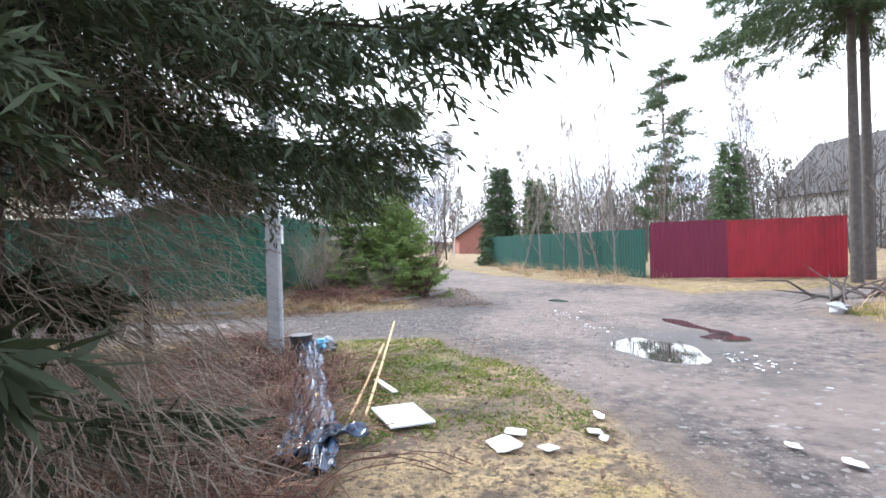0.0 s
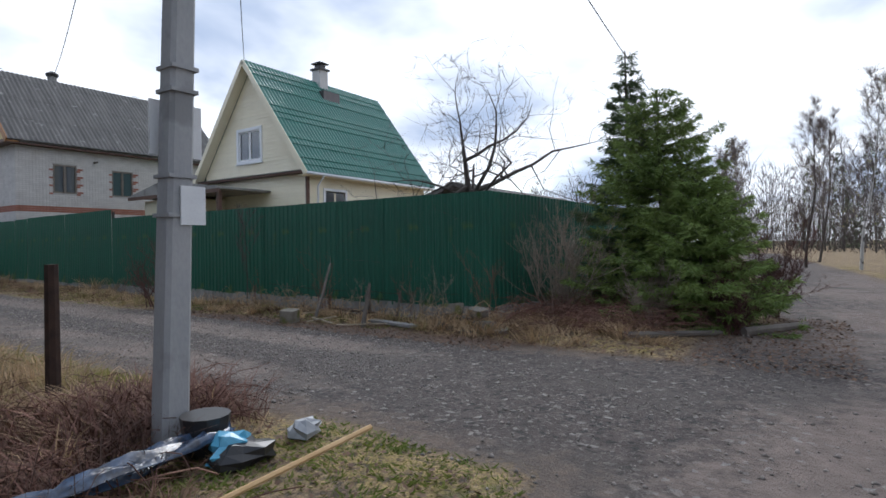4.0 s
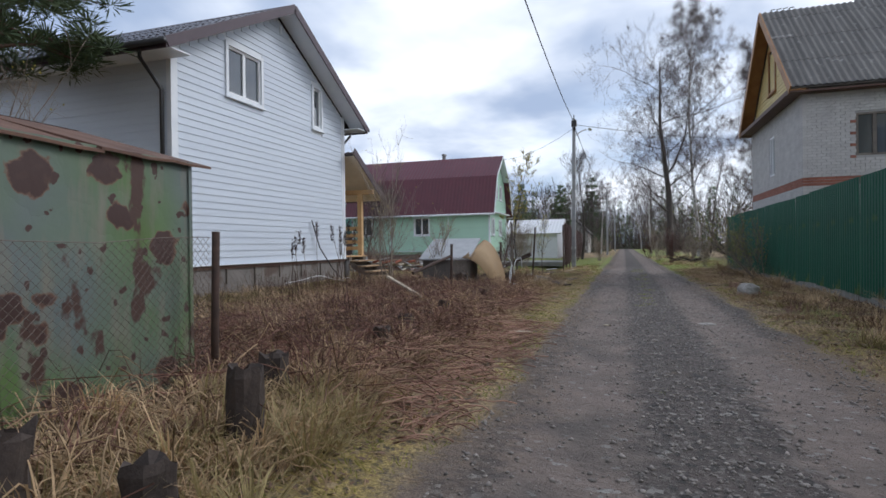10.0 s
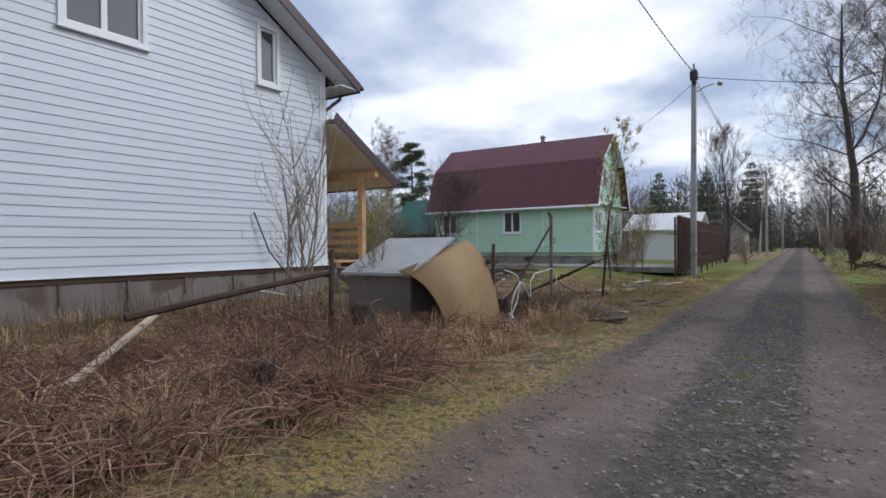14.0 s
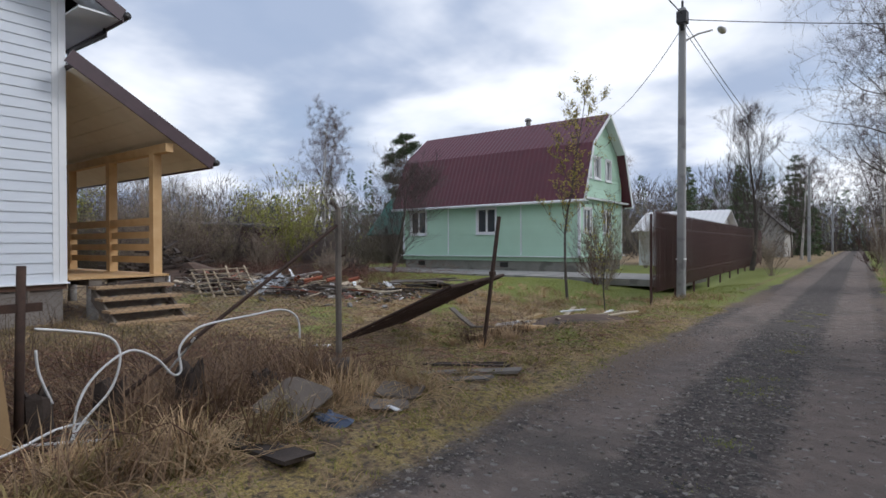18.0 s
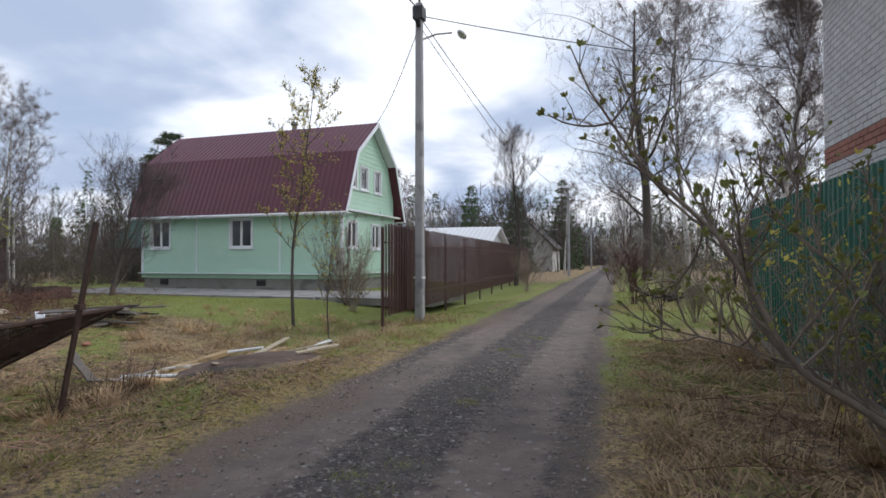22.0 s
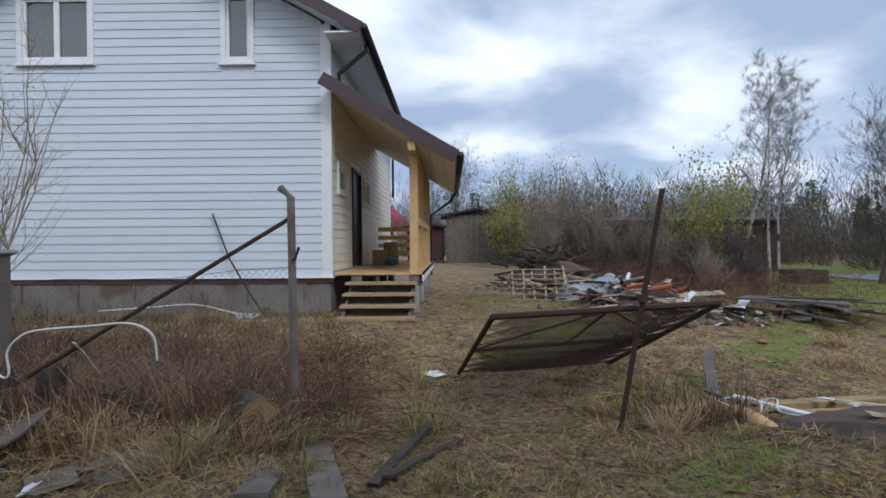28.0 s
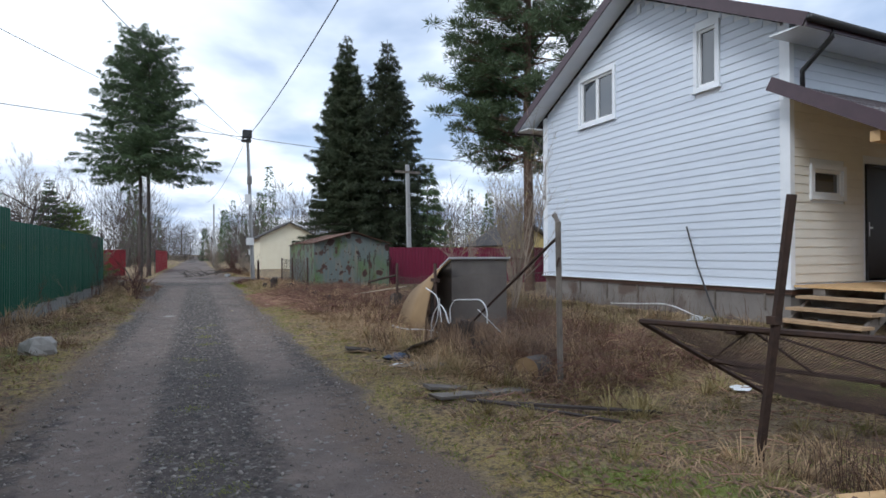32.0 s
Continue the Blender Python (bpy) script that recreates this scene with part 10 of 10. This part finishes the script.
def rough_block(w, d, h, seed):
    """A broken block with chipped corners."""
    rng = random.Random(seed)
    bm = Build()
    for z in (-h / 2, h / 2):
        for px, py in ((-1, -0.8), (-0.8, -1), (0.75, -1), (1, -0.7), (1, 0.8), (0.8, 1), (-0.7, 1), (-1, 0.75)):
            bm.v.append((px * w / 2 * rng.uniform(0.88, 1.05), py * d / 2 * rng.uniform(0.88, 1.05), z * rng.uniform(0.8, 1.1)))
    bm.f = [tuple(range(7, -1, -1)), tuple(range(8, 16))] + [(k, (k + 1) % 8, 8 + (k + 1) % 8, 8 + k) for k in range(8)]
    return bm


M_SHARD = mat("brown_grey_slate", (0.20, 0.165, 0.135), (0.12, 0.098, 0.082), rough=0.9, scale=5, fine=50, bump=0.25, rand=0.2)
M_MOSSY = mat("mossy_concrete", (0.24, 0.215, 0.18), (0.125, 0.108, 0.085), rough=0.95, scale=5, fine=50, bump=0.4, rand=0.2, c=(0.12, 0.12, 0.04), c_at=0.56, c_scale=5)
# slates, logs, stones and scraps on the verge
for k, (x, y, w, l, rz, tip) in enumerate(((8.35, 22.3, 0.5, 0.5, 10, 24), (8.46, 23.0, 0.3, 0.22, -8, 4), (8.62, 23.3, 0.42, 0.34, 24, 7), (8.8, 22.95, 0.34, 0.26, 40, 3), (7.55, 21.0, 0.4, 0.5, 30, 38), (8.1, 20.9, 0.34, 0.3, 70, 5))):
    o = solid("slate_piece", rough_block(w, l, 0.014, 700 + k), M_SHARD, "broken grey-brown slate sheet on the verge", "slate", "broken slates")
    o.matrix_world = Matrix.Translation(G(x, y, 0.03 + 0.004 * tip)) @ pose(0, 0, 0, tip, tip * 0.4, rz)
lg = thing("log", "short sawn log with a pale cut end", "log")
part("bark", Build().tube([(7.1, 23.45, -0.02), (7.52, 23.75, 0.02)], 0.17, 12, False), M_BARK, lg, smooth=True)
part("cut_end", Build().tube([(7.50, 23.735, 0.018), (7.525, 23.753, 0.02)], 0.168, 12), M_TAN, lg)
part("cut_end", Build().tube([(7.10, 23.45, -0.02), (7.115, 23.461, -0.019)], 0.168, 12), M_TAN, lg)
solid("boulder", Build().lump(G(13.3, 19.9, 0.06), (0.24, 0.2, 0.18), 5, 0.2, 6, 10), M_STONE, "grey boulder on the verge", "stone")
solid("flat_stone", Build().lump(G(11.8, 14.9, 0.0), (0.13, 0.10, 0.03), 6, 0.2, 5, 9), M_STONE, "flat pale stone in the lane", "stone")
for k, (x, y, z, w, d, h, rx, rz) in enumerate(((14.05, 2.55, 0.06, 0.42, 0.22, 0.2, 4, 80), (14.1, 2.05, 0.07, 0.40, 0.24, 0.2, -3, 96), (13.95, 1.55, 0.05, 0.38, 0.2, 0.19, 6, 70), (14.15, 2.3, 0.26, 0.4, 0.22, 0.19, 10, 100), (14.1, 1.75, 0.25, 0.34, 0.2, 0.12, -8, 60), (13.7, 2.1, 0.03, 0.3, 0.24, 0.14, 14, 30), (13.62, 1.6, 0.02, 0.34, 0.26, 0.1, 6, 120), (14.3, 3.15, 0.05, 0.36, 0.2, 0.18, 0, 85), (14.35, 3.8, 0.04, 0.3, 0.2, 0.16, 5, 95), (13.75, 1.15, 0.03, 0.26, 0.2, 0.12, -6, 15), (14.3, 4.9, 0.03, 0.26, 0.18, 0.12, 4, 40))):
    o = solid("concrete_block", rough_block(w, d, h, 600 + k), M_MOSSY, "broken mossy grey concrete block at the fence corner", "block", "broken blocks")
    o.matrix_world = Matrix.Translation(G(x, y, z - 0.04)) @ pose(0, 0, 0, rx, 0.6 * rx, rz)
for k, (x, y, h) in enumerate(((14.45, 1.75, 1.15), (14.35, 2.6, 0.9), (14.5, 3.4, 1.0), (14.4, 4.4, 0.85), (14.2, 5.2, 1.15), (14.5, 6.4, 0.8), (14.45, 7.6, 0.9), (14.2, 3.0, 0.7), (13.9, 4.9, 0.75), (14.4, 11.5, 0.9), (14.5, 13.5, 0.8))):
    shrub("dry_weed", "dry pale-brown weed stems before the green fence", (x, y), h, 4, 640 + k, spread=0.3, twig=M_PALETWIG if k % 2 else M_BRAMBLE, r=0.006, kids=3, twig_n=1, group="dry weeds along the fence")
solid("log", Build().tube([G(15.3, -1.75, 0.05), G(16.5, -2.45, 0.05)], [0.07, 0.049], 8), M_OLDWOOD, "grey old log edging the side road", "log", "old logs")
solid("log", Build().tube([G(14.0, -0.5, 0.04), G(15.2, -1.5, 0.04)], [0.05, 0.034999999999999996], 8), M_OLDWOOD, "grey old log edging the side road", "log", "old logs")
for k, (x, y, w, l) in enumerate(((7.45, 12.5, 0.22, 0.16), (9.3, 13.2, 0.34, 0.1), (8.9, 22.9, 0.2, 0.05), (5.45, 25.1, 0.3, 0.2), (4.97, -1.30, 0.22, 0.19), (5.16, -1.43, 0.15, 0.09), (4.86, -1.57, 0.13, 0.11), (5.15, -2.0, 0.12, 0.10), (10.4, 14.3, 0.1, 0.06), (6.9, 22.5, 0.16, 0.2), (5.01, -2.01, 0.1, 0.06), (5.51, -2.18, 0.18, 0.07), (4.68, -3.15, 0.12, 0.08), (4.35, -3.28, 0.14, 0.07), (7.1, 12.0, 0.1, 0.08))):
    o = solid("paper_scrap", rough_block(w, l, 0.008, 720 + k) if 4 <= k < 8 else Build().lump(G(x, y, 0.03), (w * 0.5, l * 0.55, 0.014), 500 + k, 0.4, 4, 9), M_LATH if k in (1, 8) else M_PLASTICW, "torn white scrap lying on the ground", "scrap", "white scraps")
    if 4 <= k < 8:
        o.matrix_world = Matrix.Translation(G(x, y, 0.03)) @ pose(0, 0, 0, 5 * (k % 3), 4, 50 * k)
# tiny white flecks that imitate glints of sky light on the wet road
for k in range(46):
    x, y = (rngc.gauss(6.8, 0.35), rngc.gauss(-4.5, 0.14)) if k < 24 else (rngc.gauss(9.7, 0.25), rngc.gauss(-3.85, 0.12)) if k < 34 else (rngc.gauss(11.1, 0.3), rngc.gauss(-4.0, 0.12))
    s = rngc.uniform(0.008, 0.026)
    solid("paper_scrap", Build().box(-s, -s * 0.6, -0.003, s, s * 0.6, 0.002, Matrix.Translation(G(x, y, 0.012)) @ pose(0, 0, 0, rngc.uniform(-9, 9), rngc.uniform(-9, 9), rngc.uniform(0, 360))), M_PLASTICW, "small white fleck standing in for a glint on the wet road", "scrap", "white scraps on the road")
solid("blue_rag", Build().lump(G(8.72, 22.4, 0.04), (0.22, 0.10, 0.06), 9, 0.35, 5, 8), mat("blue_grey_rag", (0.10, 0.13, 0.20), rough=0.8, bump=0.3), "muddy blue-grey rag on the verge", "rag")

# white hoses, rods and cables
hose = lambda pts, r, m_, label, n=5: solid("hose", Build().tube(pts, r, n), m_, label, "hose", "bent white pipes", smooth=True)


hose(bow([(7.62, 20.75, 0.88), (7.62, 21, 0.83), (7.62, 21.2, 0.77), (7.62, 21.28, 0.66), (7.62, 21.27, 0.5), (7.62, 21.2, 0.35), (7.62, 21.05, 0.2), (7.62, 20.95, 0.06)]), 0.010, M_PLASTICW, "white plastic pipe bent through the weeds")
hose(bow([(7.62, 20.97, 0.04), (7.62, 21, 0.3), (7.62, 21.12, 0.5), (7.62, 21.35, 0.64), (7.62, 21.55, 0.55), (7.62, 21.68, 0.4), (7.62, 21.75, 0.42), (7.62, 21.74, 0.6), (7.62, 21.85, 0.72), (7.62, 22, 0.77), (7.62, 22.4, 0.8), (7.62, 22.74, 0.82), (7.62, 22.92, 0.72), (7.62, 22.95, 0.52)]), 0.010, M_PLASTICW, "white plastic pipe looped through the weeds")
hose(bow([(7.4, 20.82, 0.70), (7.4, 20.84, 0.53), (7.4, 20.92, 0.30)]), 0.010, M_PLASTICW, "short white pipe standing in the weeds")
hose(bow([(7.52, 21.1, 0.14), (7.66, 20.85, 0.18), (7.9, 20.48, 0.16), (8.0, 20.1, 0.18)]), 0.010, M_PLASTICW, "white plastic pipe lying in the weeds")
plank((7.3, 22.05, 0.62), (6.88, 22.0, 0.25), 0.02, 0.012, M_PLASTICW, label="white plastic strip standing in the weeds")
plank((7.05, 20.0, 0.10), (7.75, 21.2, 0.04), 0.03, 0.012, M_PLASTICW, label="white plastic strip in the weeds")
solid("iron_rod", Build().tube([(1.53, 20.78, 2.05), (1.60, 21.12, 1.2), (1.80, 21.6, 0.5), (2.02, 22.0, 0.08)], 0.018, 6), M_BLACK, "bent black rod leaning on the white wall", "rod")
hose(bow([(1.9, 18.8, 0.25), (1.95, 19.8, 0.32), (1.9, 20.6, 0.36), (1.95, 21.4, 0.2), (2.2, 21.9, 0.22), (2.3, 21.6, 0.1)]), 0.014, M_PLASTICW, "pale hose along the plinth")
solid("sheeting", Build().lump((2.1, 21.6, 0.14), (0.3, 0.25, 0.08), 31, 0.4, 5, 9), M_LID, "grey rag at the foot of the wall", "rag")
for k, (x, y) in enumerate(((-2.5, 23.45), (-2.9, 23.7))):
    solid("cardboard_box", Build().box(x - 0.2, y - 0.18, 0.903, x + 0.2, y + 0.18, 1.3 + 0.2 * k), mat("cardboard", (0.36, 0.24, 0.13), (0.29, 0.19, 0.10), rough=0.85, bump=0.1) if k == 0 else M_TAN, "brown cardboard box on the porch", "box", "boxes on the porch")
solid("blue_bag", Build().lump((-2.2, 23.75, 1.0), (0.22, 0.16, 0.11), 33, 0.25, 6, 9), mat("blue_plastic", (0.05, 0.22, 0.42), rough=0.35, bump=0.1), "small blue plastic bag on the porch", "bag")

# the corner at the start: plastic sheeting, sticks, board, puddles
M_TARP = mat("black_blue_film", (0.02, 0.025, 0.04), (0.07, 0.11, 0.19), rough=0.22, scale=7, fine=30, bump=0.25, spread=0.3)


def tarp(pts, wid, seed):
    """A long crumpled strip of film."""
    rng = random.Random(seed)
    line = bow(pts, 12)
    bm = Build()
    nv = 10
    for i, c in enumerate(line):
        d = (line[min(i + 1, len(line) - 1)] - line[max(i - 1, 0)]).normalized()
        across = Vector((-d.y, d.x, 0)).normalized()
        w = wid * (0.7 + 0.5 * abs(math.sin(i * 0.35 + seed)))
        for j in range(nv + 1):
            v = j / nv - 0.5
            q = c + across * v * w
            fold = 0.045 * math.sin(v * 15 + i * 0.4 + seed) + 0.03 * math.sin(v * 6 - i * 0.9) + rng.uniform(-0.018, 0.018)
            bm.v.append((q.x, q.y, gz(q.x, q.y) + c.z + max(-0.02, fold) * (1 - abs(v))))
    for i in range(len(line) - 1):
        for j in range(nv):
            q = i * (nv + 1) + j
            bm.f.append((q, q + 1, q + nv + 2, q + nv + 1))
    o = solid("plastic_film", bm, M_TARP, "crumpled strip of black and blue plastic film", "plastic film", "strips of plastic film", smooth=True)
    o.modifiers.new("thick", "SOLIDIFY").thickness = 0.004


tarp([(4.7, -0.12, 0.05), (5.3, -0.1, 0.06), (6.4, 0.06, 0.08), (7.6, 0.22, 0.14), (8.8, 0.42, 0.15)], 0.17, 8)
tarp([(4.9, 0.12, 0.05), (5.5, 0.10, 0.05), (6.8, 0.26, 0.05), (7.8, 0.36, 0.06), (8.6, 0.5, 0.08)], 0.15, 9)
tarp([(5.0, 0.05, 0.05), (5.2, -0.15, 0.10), (5.25, -0.4, 0.07)], 0.16, 10)
solid("bucket", Build().tube([G(8.7, 0.5, 0.0), G(8.7, 0.5, 0.24)], [0.12, 0.15], 12), M_BLACK, "black plastic bucket by the pole", "bucket")
solid("blue_bag", Build().lump(G(8.7, 0.24, 0.09), (0.15, 0.10, 0.10), 41, 0.3, 6, 9), mat("sky_blue_plastic", (0.12, 0.42, 0.62), rough=0.35, bump=0.1), "sky-blue plastic bag by the pole", "bag")
solid("plastic_bag", Build().lump(G(9.25, 0.22, 0.06), (0.13, 0.10, 0.07), 42, 0.3, 6, 9), M_LID, "pale blue-grey plastic bag by the pole", "bag")
solid("plastic_bag", Build().lump(G(8.75, 0.18, 0.06), (0.2, 0.13, 0.08), 43, 0.3, 6, 9), M_BLACK, "black plastic bag by the pole", "bag")
for a, b, r in (((5.6, -0.35, 0.03), (8.87, -0.71, 0.36), 0.014), ((5.3, -0.18, 0.02), (8.0, -0.55, 0.22), 0.012), ((5.2, 0.15, 0.03), (6.3, 0.05, 0.12), 0.02)):
    solid("stick", Build().tube([a, (Vector(a) + Vector(b)) / 2 + Vector((0, 0, -0.02)), b], r, 6), M_PINE, "long peeled pale stick on the grass", "stick", "peeled sticks")
solid("white_board", Build().box(-0.21, -0.18, -0.007, 0.21, 0.18, 0.007, Matrix.Translation(G(5.63, -0.66, 0.06)) @ pose(0, 0, 0, 3, -5, 20)), M_PLASTICW, "flat white board lying on the grass", "board")
solid("white_board", Build().box(-0.2, -0.03, -0.006, 0.2, 0.03, 0.006, Matrix.Translation(G(6.6, -0.55, 0.04)) @ pose(0, 0, 0, 3, -5, 25)), M_PLASTICW, "narrow white offcut on the grass", "board")
def verge_relics():
    """What is left of an older fence along the green one: posts, wire, blocks and boards."""
    rng = random.Random(91)
    def post(a, b, r, label):
        a, b = Vector(a), Vector(b)
        line = [a.lerp(b, t) + Vector((rng.gauss(0, 0.012), rng.gauss(0, 0.012), 0)) for t in (0, 0.25, 0.5, 0.75, 1)]
        return solid("old_post", Build().tube(line, [r * 1.25, r, r * 0.95, r * 0.85, r * 0.6], 8), M_OLDWOOD, label, "post", "old fence posts")
    post(G(13.25, 4.55, -0.15), (13.80, 4.66, 0.99), 0.028, "dark weathered stake leaning towards the green fence")
    post(G(13.24, 3.36, -0.15), (13.32, 3.30, 0.70), 0.036, "split grey post standing in dry grass")
    post(G(13.36, 3.42, -0.15), (13.38, 3.44, 0.5), 0.026, "short split grey post in dry grass")
    post(G(14.62, 4.46, -0.15), (14.60, 4.45, 0.50), 0.035, "short grey post before the slates")
    post(G(14.60, 3.75, -0.15), (14.62, 3.75, 0.46), 0.03, "short grey post before the slates")
    for z in (0.43, 0.30):
        line = bow([(14.6, 7.4, z + 0.05), (14.6, 5.5, z - 0.02), (14.6, 4.5, z), (14.6, 3.8, z - 0.02), (14.55, 2.4, z + 0.03)], 8)
        solid("barbed_wire", Build().tube(line, 0.004, 4), M_RUST, "rusty barbed wire strung between old posts", "wire", "rusty wire strands")
    o = solid("concrete_block", rough_block(0.22, 0.3, 0.26, 630), M_MOSSY, "mossy concrete block capped with dry grass", "block", "broken blocks")
    o.matrix_basis = pose(12.98, 4.80, gz(12.98, 4.8) + 0.10, 4, -3, 20)
    plank(G(14.1, 4.95, 0.10), G(14.0, 3.85, 0.08), 0.15, 0.03, M_RUST, label="red-brown rusty board lying along the slates")
    plank(G(14.05, 4.1, 0.05), G(13.9, 3.5, 0.05), 0.10, 0.025, M_BEAM, label="mossy yellow board in the verge")
    plank(G(13.62, 3.52, 0.04), G(13.45, 2.5, 0.04), 0.16, 0.04, M_CONC, label="pale concrete slab edge in the verge")
    for a, b in (((13.3, 4.6), (13.1, 3.9)), ((13.5, 4.2), (13.0, 4.4)), ((13.2, 5.4), (13.9, 5.0)), ((13.4, 3.0), (13.0, 3.7))):
        plank(G(*a, 0.06), G(*b, 0.05), 0.025, 0.015, M_LATH, label="thin pale broken stick on the verge", group="sticks on the verge")


verge_relics()
solid("rust_post", Build().tube([G(8.55, 2.3, -0.2), G(8.55, 2.3, 1.15)], [0.06, 0.05], 8), M_RUST, "short rusty post beside the lane", "post")
M_WATER = bpy.data.materials.new("puddle_water")
M_WATER.use_nodes = True
_p = M_WATER.node_tree.nodes["Principled BSDF"]
_p.inputs["Base Color"].default_value = (0.05, 0.045, 0.04, 1)
_p.inputs["Roughness"].default_value = 0.03
_p.inputs["Specular IOR Level"].default_value = 0.7


def puddle(cx, cy, rx, ry, z, seed):
    rng = random.Random(seed)
    n = 40
    bm = Build()
    bm.v.append((cx, cy, z))
    ph = [rng.uniform(0, 6.28) for _ in range(3)]
    for k in range(n):
        a = 2 * math.pi * k / n
        r = 1 + 0.14 * math.sin(2 * a + ph[0]) + 0.10 * math.sin(3 * a + ph[1]) + 0.06 * math.sin(7 * a + ph[2])
        bm.v.append((cx + math.cos(a) * rx * r, cy + math.sin(a) * ry * r, z))
    bm.f = [(0, 1 + k, 1 + (k + 1) % n) for k in range(n)]
    tagged(new("puddle", bm.mesh("puddle", M_WATER)), "shallow rain puddle mirroring the sky and trees", "puddle", kind="structure")


puddle(7.95, -3.95, 1.25, 0.68, -0.024, 1)
puddle(8.45, -5.2, 0.42, 0.26, -0.026, 2)
puddle(9.7, -5.35, 0.9, 0.25, -0.020, 3)
puddle(13.6, -4.6, 0.5, 0.35, -0.020, 4)
for k in range(26):
    x, y = rngc.gauss(10.3, 0.7), rngc.gauss(-9.6, 0.6)
    a = rngc.uniform(0, 6.28)
    z = gz(x, y)
    solid("branch", Build().tube([(x, y, z + 0.02), (x + 0.5 * math.cos(a), y + 0.5 * math.sin(a), z + rngc.uniform(0.1, 0.4)), (x + 1.1 * math.cos(a), y + 1.1 * math.sin(a), z + rngc.uniform(0.0, 0.6))], [0.03, 0.02, 0.006], 5), M_BARK, "cut brown branch in the brush pile", "branch", "cut branches")
solid("plastic_bag", Build().lump(G(9.4, -7.8, 0.08), (0.18, 0.14, 0.1), 44, 0.3, 6, 9), M_LID, "grey plastic bag beside the brush", "bag")
for k in range(20):
    x, y = rngc.uniform(13.4, 15.0), rngc.uniform(42.0, 46.0)
    a = rngc.uniform(0, 6.28)
    solid("branch", Build().tube([G(x, y, 0.05), (x + math.cos(a), y + math.sin(a), rngc.uniform(0.1, 0.5))], [0.05, 0.03], 5), M_DARKWOOD, "dark rotten log heaped on the verge", "branch", "rotten logs")
